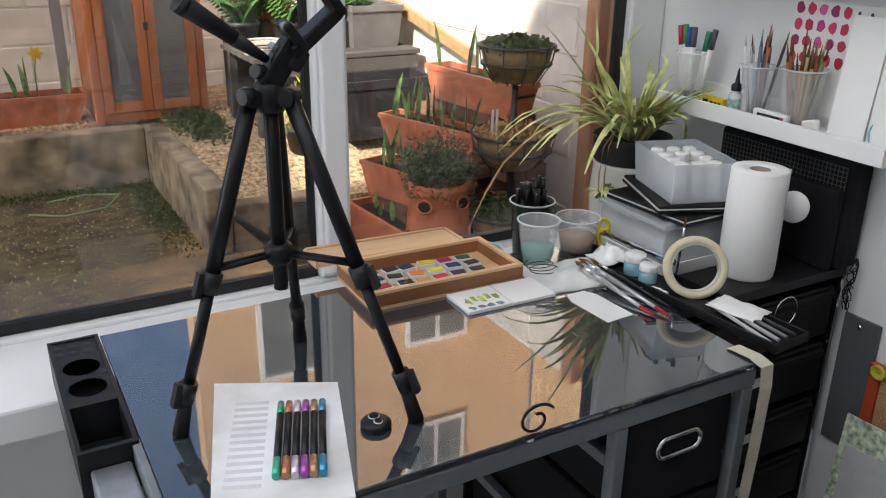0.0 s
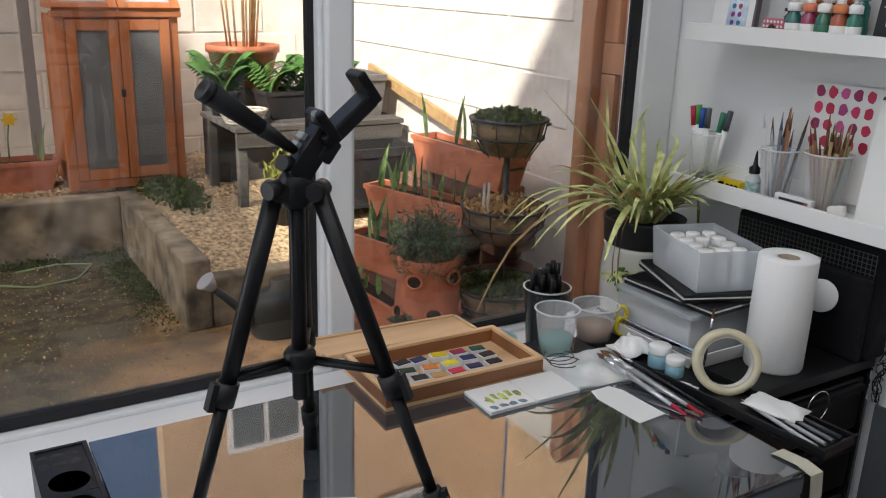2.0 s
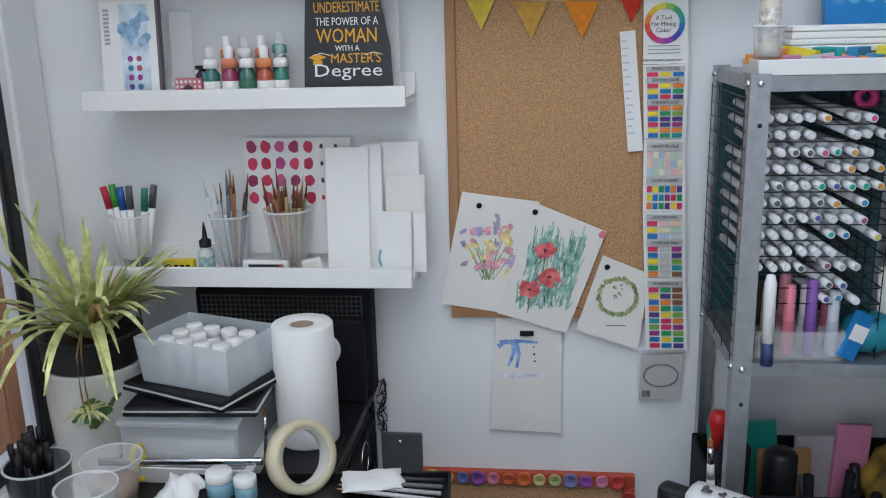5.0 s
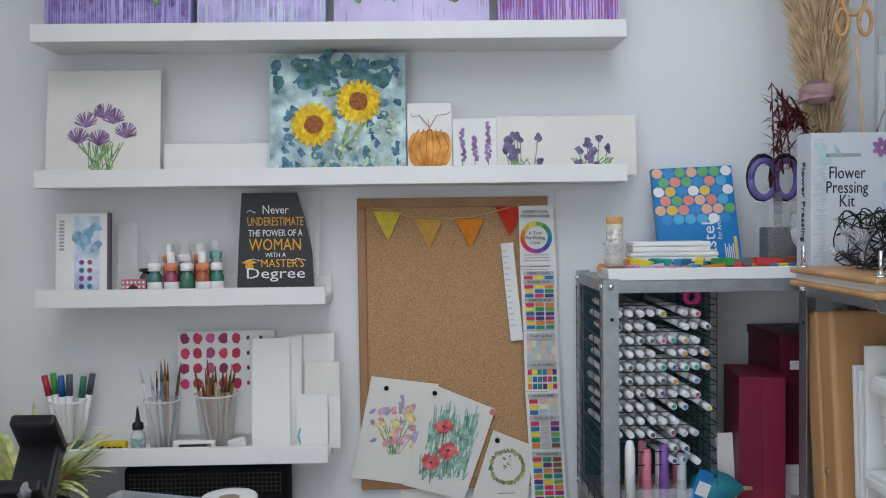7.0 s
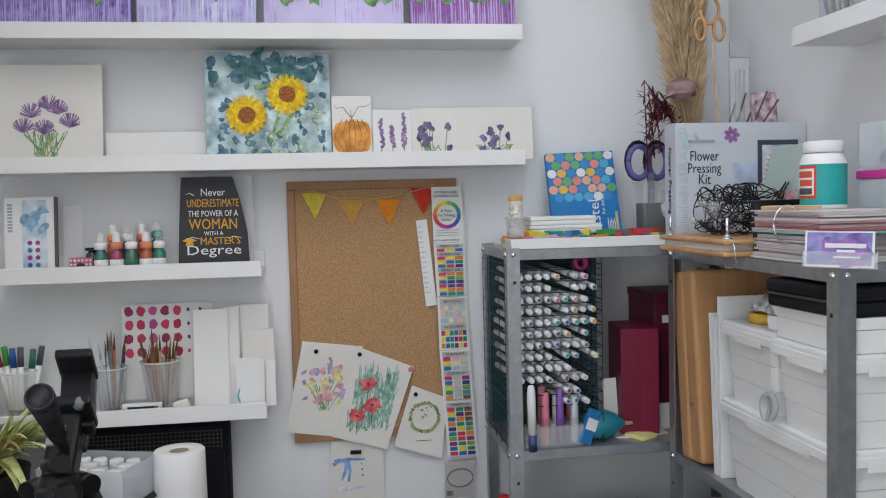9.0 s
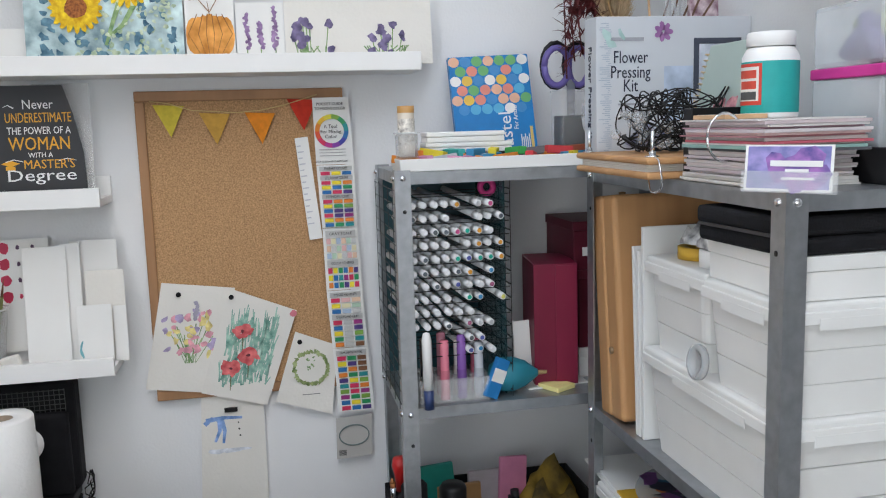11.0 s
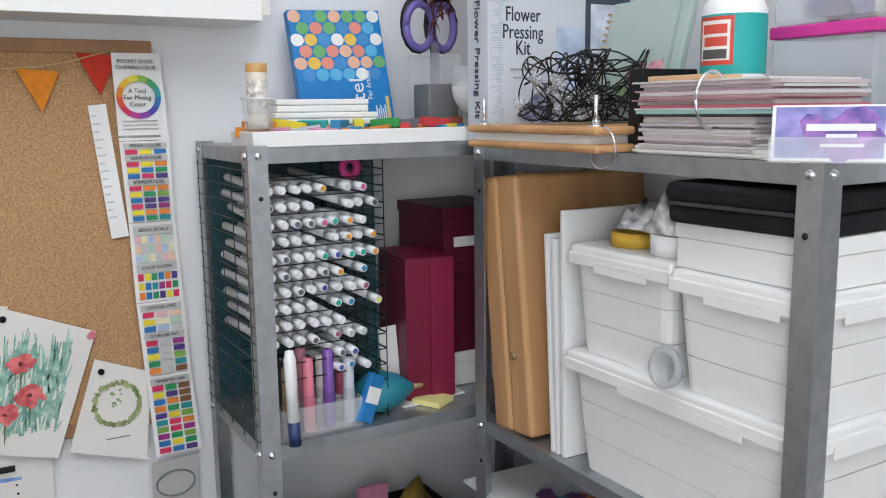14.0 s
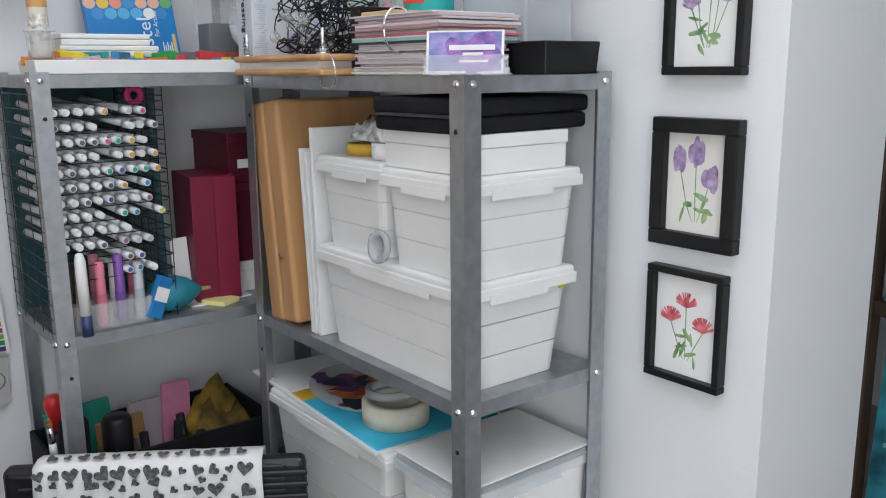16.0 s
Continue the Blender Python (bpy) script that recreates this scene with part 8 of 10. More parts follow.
for r in range(12):
    for c in range(9):
        y, z = RY1 - 0.018 - c * 0.0200, A2 + 0.0885 + 0.0088 + r * 0.0243
        out = random.uniform(-0.004, 0.004) if c < 4 else random.uniform(-0.008, 0.012)
        if (c < 5 and r < 2) or (c >= 4 and (random.random() < 0.16 or (r < 3 and c > 7))) or (r > 9 and c > 3 and random.random() < 0.4):
            continue
        k = random.choice((0, 0, 1, 2)) if c < 4 else random.randrange(len(CAPS))
        m = Matrix.Translation((RX0 - 0.012 + out, y + random.uniform(-0.001, 0.001), z)) @ pose(0, 0, 0, 0, random.uniform(-7, -3), random.uniform(-3, 3) + (11 if c > 3 else 7))
        if k not in used:
            MASTER[k].matrix_basis = m
            used.add(k)
        else:
            copy_thing(MASTER[k], m)
for i, mk in enumerate(MASTER):
    if i not in used:
        mk.matrix_basis = Matrix.Translation((RX0 - 0.01, 0.50 + 0.018 * i * 0.3, A2 + 0.0973)) @ pose(0, 0, 0, 0, 0, 0)
solid("pink_tape", lathe([(0.008, 0), (0.017, 0), (0.017, 0.012), (0.008, 0.012), (0.008, 0)], 20, m=pose(0, 0, 0, 0, -90, 0)), paint(0.60, 0.04, 0.22), "small roll of pink tape on top of the rack", "tape", m=Matrix.Translation((-0.20, 0.452, A2 + 0.388)))
M_GRID = mat("dark_grey_wire", (0.055, 0.065, 0.07), 0.4, 0.4, var=0.1)
gridp = thing("wire_grid", "black wire grid on the end of the shelving", "grid")
for i in range(17):
    z = A2 + 0.01 + i * 0.024
    part("wire", box(-0.282, -0.02, 0.6365, 0.6378, z, z + 0.0013), M_GRID, gridp)
for i in range(5):
    x = -0.275 + i * 0.060
    part("wire", box(x, x + 0.0013, 0.6379, 0.6392, A2, A2 + 0.40), M_GRID, gridp)

org = thing("acrylic_organiser", "clear acrylic organiser holding lip colour tubes", "organiser", Matrix.Translation((-0.225, 0.535, A2)))
part("base", box(-0.045, 0.045, -0.065, 0.065, 0, 0.004), M_GLASSY, org)
for i in range(5):
    part("divider", box(-0.045, 0.045, -0.065 + i * 0.0322, -0.0632 + i * 0.0322, 0.0042, 0.045), M_GLASSY, org)
for i in range(4):
    x = -0.045 + i * 0.0293
    for j in range(4):
        part("divider", box(x, x + 0.0016, -0.0631 + j * 0.0322, -0.0330 + j * 0.0322, 0.0042, 0.045), M_GLASSY, org)
LC = ((0.25, 0.17, 0.08), (0.55, 0.16, 0.22), (0.16, 0.07, 0.28), (0.42, 0.44, 0.48), (0.03, 0.03, 0.035), (0.50, 0.20, 0.26), (0.60, 0.56, 0.56), (0.42, 0.10, 0.16))
for i, c in enumerate(LC):
    x, y = (-0.03 if i < 4 else 0.0), 0.048 - (i % 4) * 0.0322
    lt = thing("lip_tube", "lip colour tube standing in the organiser", "tube", Matrix.Translation((-0.225 + x, 0.535 + y, A2 + 0.0045)), group="lip tubes")
    part("barrel", lathe([(0, 0), (0.0088, 0), (0.0092, 0.004), (0.0092, 0.055)], 14), mat("tinted_gloss", c, 0.2, coat=0.5, var=0.08), lt)
    part("cap", lathe([(0.0085, 0.055), (0.0085, 0.100 + 0.008 * (i % 3)), (0.007, 0.103 + 0.008 * (i % 3)), (0, 0.103 + 0.008 * (i % 3))], 14), mat("tinted_cap", tuple(min(1, v * 1.25) for v in c), 0.25, var=0.06), lt)
wand = thing("white_wand", "slim white plastic wand with a dark blue end", "wand", Matrix.Translation((-0.292, 0.588, A2)) @ pose(0, 0, 0, 0, 4, 0))
part("body", lathe([(0, 0.035), (0.0085, 0.035), (0.009, 0.125), (0.006, 0.138), (0, 0.14)], 14), M_LEDGE, wand)
part("base", lathe([(0, 0), (0.009, 0), (0.009, 0.035), (0, 0.0352)], 14), paint(0.03, 0.05, 0.14, 0.35), wand)
bulb = thing("bulb_blower", "teal rubber bulb blower lying on the shelf", "blower", Matrix.Translation((-0.232, 0.418, A2 + 0.034)) @ pose(0, 0, 0, 90, 0, -6) @ Matrix.Scale(1.1, 4))
part("bulb", lathe([(0, -0.042), (0.018, -0.037), (0.029, -0.018), (0.030, 0.002), (0.022, 0.024), (0.010, 0.040), (0.006, 0.046), (0, 0.046)], 24), mat("teal_rubber", (0.02, 0.20, 0.27), 0.5, var=0.08), bulb)
part("nozzle", lathe([(0.004, 0.046), (0.003, 0.062), (0, 0.062)], 10), paint(0.45, 0.33, 0.16, 0.3), bulb)
bluecard = solid("blue_card_box", box(-0.006, 0.006, -0.014, 0.014, 0, 0.075, 0.001), paint(0.02, 0.20, 0.50), "narrow blue and white card box", "box", m=Matrix.Translation((-0.268, 0.470, A2 + 0.004)) @ pose(0, 0, 0, 25, 0, 20))
part("white_band", box(-0.0065, -0.006, -0.0142, 0.0142, 0.03, 0.055), M_PAPER, bluecard)
mag = thing("magenta_box", "tall magenta cardboard box file", "box", Matrix.Translation((-0.155, 0.318, A2 + 0.003)) @ pose(0, 0, 0, 0, 0, -8))
part("carton", box(-0.07, 0.07, -0.044, 0.040, 0, 0.235, 0.001), mat("magenta_card", (0.17, 0.004, 0.030), 0.5, var=0.12, scale=10), mag)
part("flap", box(-0.0725, -0.0705, -0.043, -0.002, 0.004, 0.232), mat("magenta_card_light", (0.20, 0.006, 0.036), 0.5, var=0.1), mag)
liner = solid("white_liner", plate([(-0.236, 0.385, 0), (-0.236, 0.358, 0), (-0.225, 0.262, 0), (-0.12, 0.258, 0), (-0.12, 0.39, 0)], 0.0025, (0, 0, 1)), M_PAPER, "white card under the magenta box", "card", m=Matrix.Translation((0, 0, A2)))
solid("white_card_stand", box(-0.001, 0.001, -0.018, 0.018, 0, 0.12), M_PAPER, "white card standing beside the magenta box", "card", m=Matrix.Translation((-0.190, 0.380, A2 + 0.003)) @ pose(0, 0, 0, 0, 6, 10))
M_MAROON = mat("maroon_card", (0.10, 0.008, 0.022), 0.5, var=0.12, scale=10)
for k, (y, z, h, d) in enumerate(((0.205, A2, 0.06, 0.08), (0.205, A2 + 0.0605, 0.155, 0.08), (0.20, A2 + 0.216, 0.095, 0.10))):
    mb = thing("storage_box", "small white card box under the maroon boxes" if k == 0 else "dark maroon card box stacked on the shelf", "box", Matrix.Translation((-0.10, y, z)), group="stacked boxes")
    part("carton", box(-0.085, 0.08, -0.065, d * 0.75, 0, h - 0.018, 0.001), M_PAPER if k == 0 else M_MAROON, mb)
    part("lid", box(-0.087, 0.082, -0.067, d * 0.77, h - 0.0175, h, 0.001), M_PAPER if k == 0 else M_MAROON, mb)
    if k == 2:
        part("label_slip", box(-0.0885, -0.0875, 0.01, 0.058, 0.028, 0.045), M_PAPER, mb)
note_pad = solid("note_pad", box(-0.026, 0.026, -0.024, 0.024, 0, 0.009, 0.001), paint(0.80, 0.72, 0.30), "pad of pale yellow sticky paper", "note pad", m=Matrix.Translation((-0.236, 0.330, A2)) @ pose(0, 0, 0, 0, 0, 30))

# hair tools and cans in a dark basket, one shelf down
open_box("fabric_basket", "black fabric basket full of hair tools and cans", "basket", 0.22, 0.40, 0.20, 0.006, M_BLACKMAT, Matrix.Translation((-0.155, 0.445, A3)))
spray = thing("spray_can", "grey spray can with a black cap", "can", Matrix.Translation((-0.22, 0.535, A3 + 0.008)))
part("can", lathe([(0, 0), (0.026, 0), (0.026, 0.165), (0.022, 0.177), (0, 0.177)], 20), paint(0.22, 0.23, 0.25, 0.3), spray)
part("cap", lathe([(0.0265, 0.171), (0.0265, 0.243), (0.022, 0.250), (0, 0.250)], 20), M_BLACK, spray)
can2 = thing("spray_can", "dark hair spray can with a black cap", "can", Matrix.Translation((-0.235, 0.612, A3 + 0.008)))
part("can", lathe([(0, 0), (0.024, 0), (0.024, 0.205), (0, 0.21)], 20), M_BLACK, can2)
part("cap", lathe([(0.025, 0.205), (0.025, 0.262), (0.02, 0.268), (0, 0.268)], 20), M_BLACKMAT, can2)
redp = thing("red_clamp", "red plastic handle sticking out of the basket", "tool", Matrix.Translation((-0.20, 0.632, A3 + 0.008)))
part("handle", lathe([(0, 0.24), (0.010, 0.24), (0.012, 0.27), (0.017, 0.29), (0.014, 0.305), (0, 0.308)], 14), paint(0.50, 0.02, 0.02, 0.35), redp)
part("shaft", rod((0, 0, 0), (0, 0, 0.24), 0.007), M_BLACK, redp)
for i, (x, y, w, h, c, nm, lb) in enumerate(((-0.10, 0.55, 0.12, 0.235, (0.02, 0.28, 0.22), "teal_folder", "teal card folder behind the cans"), (-0.15, 0.50, 0.09, 0.21, (0.36, 0.20, 0.08), "brown_folder", "brown card folder behind the cans"), (-0.12, 0.43, 0.11, 0.222, (0.42, 0.38, 0.40), "grey_packet", "grey plastic packet in the basket"), (-0.13, 0.40, 0.06, 0.248, (0.60, 0.22, 0.36), "pink_packet", "pink paper packet in the basket"))):
    solid(nm, box(-0.006, 0.006, -w / 2, w / 2, 0, h, 0.002), paint(*c), lb, "packet", m=Matrix.Translation((x, y, A3 + 0.007)) @ pose(0, 0, 0, -4 + 3 * i, 5, 3 * i))
draped("yellow_bag", "crumpled yellow and black patterned cloth bag", "bag", mat("yellow_black_cloth", (0.03, 0.022, 0.01), 0.8, var=0.5, scale=16, color2=(0.26, 0.165, 0.02)), -0.055, 0.055, -0.065, 0.065, 0, 0.075, 7.2, Matrix.Translation((-0.14, 0.315, A3 + 0.150)), 10, 10)
solid("black_pouch", box(-0.06, 0.05, -0.055, 0.06, 0, 0.149, 0.02, seg=3), M_BLACKMAT, "black zipped pouch under the yellow cloth", "pouch", m=Matrix.Translation((-0.14, 0.315, A3 + 0.0062)))
random.seed(87)
for i in range(9):
    y = 0.36 + i * 0.022
    a = Vector((-0.20 + random.uniform(-0.02, 0.05), y, A3 + 0.008))
    b = a + Vector((random.uniform(-0.02, 0.03), random.uniform(-0.03, 0.03), random.uniform(0.15, 0.20)))
    solid("hair_tool", rod(a, b, 0.006, 0.009, 8), random.choice((M_BLACK, M_BLACKMAT, paint(0.10, 0.09, 0.10))), "slim dark hair tool standing in the basket", "tool", "hair tools")
paint_brush((-0.268, 0.658, 0.860), (-0.235, 0.640, 0.64), M_LEDGE, mat("ginger_bristle", (0.40, 0.15, 0.05), 0.8), "make-up brush with ginger bristles", 0.006, "")

# ---- things on the second unit's top ----
kit = thing("craft_kit_box", "pale grey flower pressing kit box", "box", Matrix.Translation((-0.317, 0.14, B1)))
part("carton", box(-0.028, 0.028, -0.138, 0.150, 0, 0.258, 0.001), mat("pale_grey_card", (0.60, 0.63, 0.67), 0.45, var=0.04, scale=6), kit)


def kf(x, y, z=0.0):
    return Matrix.Translation((-0.0285 - z, 0.006, 0.129)) @ Matrix(((0, 0, -1, 0), (-1, 0, 0, 0), (0, 1, 0, 0), (0, 0, 0, 1))) @ Matrix.Translation((x, y, 0))


M_NAVY = paint(0.02, 0.025, 0.05)
for txt, y, wd in (("Flower", 0.060, 0.062), ("Pressing", 0.035, 0.072), ("Kit", 0.012, 0.026)):
    letters(txt, 0.030, M_NAVY, kit, kf(-0.082, y), wd)


def kit_part(name, bm, material, x=0.0, y=0.0):
    ob = part(name, bm, material, kit)
    ob.matrix_basis = kf(x, y)
    return ob


kit_part("printed_text", flat(flat(flat(bmesh.new(), -0.118, -0.058, 0.088, 0.094, 0.0002, 0.0006), -0.105, -0.06, -0.020, -0.017, 0.0002, 0.0006), -0.10, -0.065, -0.032, -0.029, 0.0002, 0.0006), paint(0.35, 0.36, 0.40))
fr = bmesh.new()
for a in ((0.035, 0.125, 0.082, 0.092), (0.035, 0.045, 0.0, 0.082), (0.115, 0.125, 0.0, 0.082)):
    flat(fr, *a, 0.0004, 0.0010)
kit_part("printed_frame", fr, paint(0.06, 0.07, 0.10))
kit_part("printed_picture", flat(bmesh.new(), 0.0455, 0.1145, 0.0, 0.0815, 0.0002, 0.0006), wash((0.50, 0.56, 0.66), (0.66, 0.70, 0.76), 30))
kit_part("printed_panel", flat(bmesh.new(), -0.02, 0.034, -0.05, 0.045, 0.0002, 0.0006), wash((0.42, 0.52, 0.68), (0.56, 0.64, 0.76), 20))
bm = bmesh.new()
for i in range(7):
    a = i * 0.9
    blob(bm, -0.022 + 0.010 * math.cos(a), 0.103 + 0.010 * math.sin(a), 0.008, 0.005, 0.0008, 8, 0.1, a)
kit_part("printed_flower", bm, wash((0.26, 0.10, 0.30), (0.40, 0.20, 0.42)))
kit_part("printed_book", plate([(-0.095, -0.085, 0.0005), (-0.055, -0.05, 0.0005), (-0.005, -0.065, 0.0005), (-0.045, -0.108, 0.0005)], 0.0006, (0, 0, 1)), wash((0.10, 0.12, 0.24), (0.40, 0.40, 0.52), 60))
kit_part("printed_leaf", blobs([(-0.118, 0.085), (-0.125, 0.098), (-0.10, 0.10)], 0.006, 0.012, 0.0006), wash((0.3, 0.5, 0.48), (0.5, 0.66, 0.64)))
spine = letters("Flower Pressing Kit", 0.020, M_NAVY, kit, Matrix.Translation((0, 0.1508, 0.125)) @ Matrix(((-1, 0, 0, 0), (0, 0, 1, 0), (0, 1, 0, 0), (0, 0, 0, 1))) @ pose(0, 0, 0, 0, 0, -90), 0.17)
bm = bmesh.new()
random.seed(88)
for i in range(70):
    bm_box(bm, -0.0285, -0.0281, 0.128 - random.uniform(0, 0.006), 0.1285 + random.uniform(0, 0.018), 0.004 + i * 0.0035, 0.0055 + i * 0.0035)
part("printed_specks", bm, paint(0.42, 0.48, 0.56), kit)["kind"] = "stuff"

press = thing("flower_press", "wooden flower press with bolts and wing nuts", "press", Matrix.Translation((-0.50, 0.225, B1)) @ pose(0, 0, 0, 0, 0, 0))
for k, z in enumerate((0.0, 0.021)):
    part("board", box(-0.135, 0.15, -0.10, 0.105, z, z + 0.010, 0.004), M_MDF, press)
for k in range(4):
    part("card_layer", box(-0.118, 0.135, -0.09, 0.098, 0.0102 + k * 0.0027, 0.0124 + k * 0.0027), M_CREAM, press)
for x, y in ((-0.115, 0.088), (0.13, 0.088), (-0.115, -0.085), (0.13, -0.085)):
    b = part("bolt", rod((x, y, 0.031), (x, y, 0.068), 0.0028), M_CHROME, press)
    part("wing_nut", lathe([(0.010, 0.0315), (0.010, 0.033), (0.005, 0.0332), (0.005, 0.039), (0, 0.039)], 10, (x, y, 0)), M_CHROME, b)
lights = thing("tangled_lights", "tangle of black fairy light cable with clear bulbs", "cable", Matrix.Translation((-0.475, 0.215, B1 + 0.0315)))
random.seed(90)
for k in range(11):
    pts = []
    p1_, p2_, p3_ = [random.uniform(0, 6.28) for _ in range(3)]
    f1, f2, f3 = [random.choice((1, 2, 3)) for _ in range(3)]
    for i in range(90):
        t = i / 90 * 6.28
        pts.append((0.054 * math.sin(f1 * t + p1_) + 0.020 * math.sin(5 * t + p2_), 0.055 * math.sin(f2 * t + p2_) + 0.02 * math.cos(4 * t), max(0.004, 0.047 + 0.038 * math.sin(f3 * t + p3_) + 0.014 * math.sin(7 * t + p1_))))
    part("cable", tube(pts, 0.0012, 5), M_BLACK, lights)
for i in range(12):
    m = Matrix.Translation((random.uniform(-0.065, 0.06), random.uniform(0.0, 0.07), random.uniform(0.012, 0.07))) @ pose(0, 0, 0, random.uniform(40, 120), 0, random.uniform(0, 360))
    part("bulb", lathe([(0, -0.011), (0.006, -0.008), (0.009, 0.003), (0.005, 0.014), (0, 0.016)], 10, m=m), mat("clear_bulb", (0.62, 0.64, 0.66), 0.1, alpha=0.35, spec=0.8), lights)
solid("binder_ring", tube([(-0.018 + 0.024 * math.cos(a * 0.35), 0.002 * math.sin(a), 0.024 * math.sin(a * 0.35)) for a in range(19)], 0.0016, 6), M_CHROME, "open metal binder ring hanging off the shelf", "ring", m=Matrix.Translation((-0.615, 0.318, B1 + 0.006)))
nb = thing("spiral_notebook", "pale green spiral notebook with printed flowers", "notebook", Matrix.Translation((-0.502, 0.165, B1 + 0.0322)) @ Matrix(((-1, 0, 0, 0), (0, -0.25, 0.968, 0), (0, 0.968, 0.25, 0), (0, 0, 0, 1))))
part("cover", box(-0.080, 0.078, 0.0, 0.175, -0.012, 0, 0.003), mat("sage_cover", (0.42, 0.52, 0.48), 0.4, var=0.05), nb)
for i in range(16):
    part("spiral", tube([(-0.080 + 0.007 * math.cos(a * 0.7), 0.012 + i * 0.0098, -0.006 + 0.010 * math.sin(a * 0.7)) for a in range(10)], 0.0012, 5), paint(0.62, 0.48, 0.28, 0.3), nb)
part("elastic", box(0.056, 0.061, 0.0, 0.1755, 0.0002, 0.001), paint(0.34, 0.44, 0.40), nb)
part("printed_flower", blobs([(0.0, 0.062), (0.006, 0.07), (-0.006, 0.068), (0.035, 0.064), (0.040, 0.072), (0.030, 0.074)], 0.014, 0.012, 0.0008, 0.3), wash((0.50, 0.10, 0.16), (0.74, 0.40, 0.42), 60), nb)
part("printed_leaf", blobs([(-0.02, 0.045), (0.05, 0.045), (0.02, 0.04), (-0.035, 0.05)], 0.007, 0.014, 0.0006, 0.3), M_STEM, nb)

mags = thing("magazine_stack", "stack of coloured paper pads on binder rings", "paper stack")
random.seed(92)
z = B1
STK = [(0.72, 0.70, 0.66)] * 3 + [(0.60, 0.56, 0.55), (0.68, 0.64, 0.64), (0.52, 0.44, 0.46), (0.70, 0.68, 0.66), (0.60, 0.52, 0.52)] * 2 + [(0.10, 0.10, 0.11), (0.30, 0.48, 0.44), (0.70, 0.68, 0.64), (0.55, 0.12, 0.16), (0.62, 0.60, 0.58), (0.42, 0.20, 0.22), (0.70, 0.52, 0.50), (0.64, 0.58, 0.60), (0.48, 0.28, 0.34), (0.74, 0.72, 0.70), (0.60, 0.50, 0.52), (0.68, 0.66, 0.64)]
for i, c in enumerate(STK):
    h = 0.0023 + 0.0010 * (i % 3)
    dx = random.uniform(-0.006, 0.006) + (0.012 if 3 <= i < 13 else 0)
    part("paper_pad", box(-0.848 + dx + (0.0 if i > 12 else 0.012), -0.655 + dx - (0.02 if 3 <= i < 13 else 0), 0.145 + random.uniform(-0.004, 0.004), 0.285 + random.uniform(-0.006, 0.006), z, z + h - 0.0003), paint(*c), mags)
    z += h
MZ = z
part("binder_ring", tube([(-0.772, 0.29 + 0.024 * math.cos(a * 0.35), MZ - 0.022 + 0.030 * math.sin(a * 0.35)) for a in range(19)], 0.0017, 6), M_CHROME, mags)
photo = solid("photo_frame", box(-0.012, 0.012, -0.045, 0.045, 0, 0.098, 0.002), M_BLACK, "small dark photo frame standing by the paper stack", "photo frame", m=Matrix.Translation((-0.634, 0.225, B1)))
part("mount", box(-0.0128, -0.0122, -0.036, 0.036, 0.010, 0.088), M_PAPER, photo)
solid("card_offcut", box(-0.045, 0.04, -0.03, 0.03, 0, 0.006, 0.001), M_PINE, "tan card offcut lying on the paper stack", "card", m=Matrix.Translation((-0.700, 0.245, MZ)))
pva = thing("glue_jar", "white jar of craft glue with a teal and red label", "jar", Matrix.Translation((-0.708, 0.190, MZ)) @ Matrix.Diagonal((0.86, 0.86, 0.86, 1.0)))
part("body", lathe([(0, 0), (0.040, 0), (0.042, 0.004), (0.042, 0.092), (0.036, 0.104), (0.032, 0.107), (0, 0.107)], 28), M_LEDGE, pva)
part("cap", lathe([(0.0345, 0.1072), (0.036, 0.1085), (0.036, 0.126), (0.034, 0.129), (0, 0.129)], 28), M_LEDGE, pva)
part("label_band", lathe([(0.0424, 0.008), (0.0424, 0.085)], 28), paint(0.02, 0.36, 0.34), pva)


def band(parent, name, a0, a1, z0, z1, r, material, n=10):
    bm = bmesh.new()
    lo = [bm.verts.new((r * math.cos(radians(a0 + (a1 - a0) * i / n)), r * math.sin(radians(a0 + (a1 - a0) * i / n)), z0)) for i in range(n + 1)]
    hi = [bm.verts.new((v.co.x, v.co.y, z1)) for v in lo]
    for i in range(n):
        bm.faces.new((lo[i], lo[i + 1], hi[i + 1], hi[i]))
    return part(name, bm, material, parent)


band(pva, "label_patch", 60, 132, 0.020, 0.082, 0.0428, paint(0.60, 0.06, 0.04))
band(pva, "label_patch", 66, 126, 0.026, 0.077, 0.0431, M_CREAM)
for k in range(3):
    band(pva, "printed_shape", 71 + 4 * (k % 2), 121, 0.060 - k * 0.016, 0.072 - k * 0.016, 0.0434, paint(0.60, 0.08, 0.05) if k < 2 else paint(0.08, 0.08, 0.08))
pbox = thing("craft_box", "clear plastic box of craft bits with a pink lid rim", "box", Matrix.Translation((-0.842, 0.075, B1 + 0.0452)))
open_box("black_tray", "shallow black plastic tray on the shelf top", "tray", 0.215, 0.108, 0.044, 0.003, M_BLACK, Matrix.Translation((-0.788, 0.086, B1)), 0.006)
pbox.matrix_basis = Matrix.Translation((-0.788, 0.086, B1 + 0.0035))
part("body", box(-0.06, 0.075, -0.046, 0.046, 0, 0.125, 0.004), M_FROST, pbox)
part("rim", box(-0.062, 0.077, -0.048, 0.048, 0.1252, 0.139, 0.002), paint(0.60, 0.04, 0.28), pbox, "pink plastic rim")
part("lid", box(-0.06, 0.075, -0.046, 0.046, 0.1392, 0.218, 0.006), M_FROST, pbox)
random.seed(94)
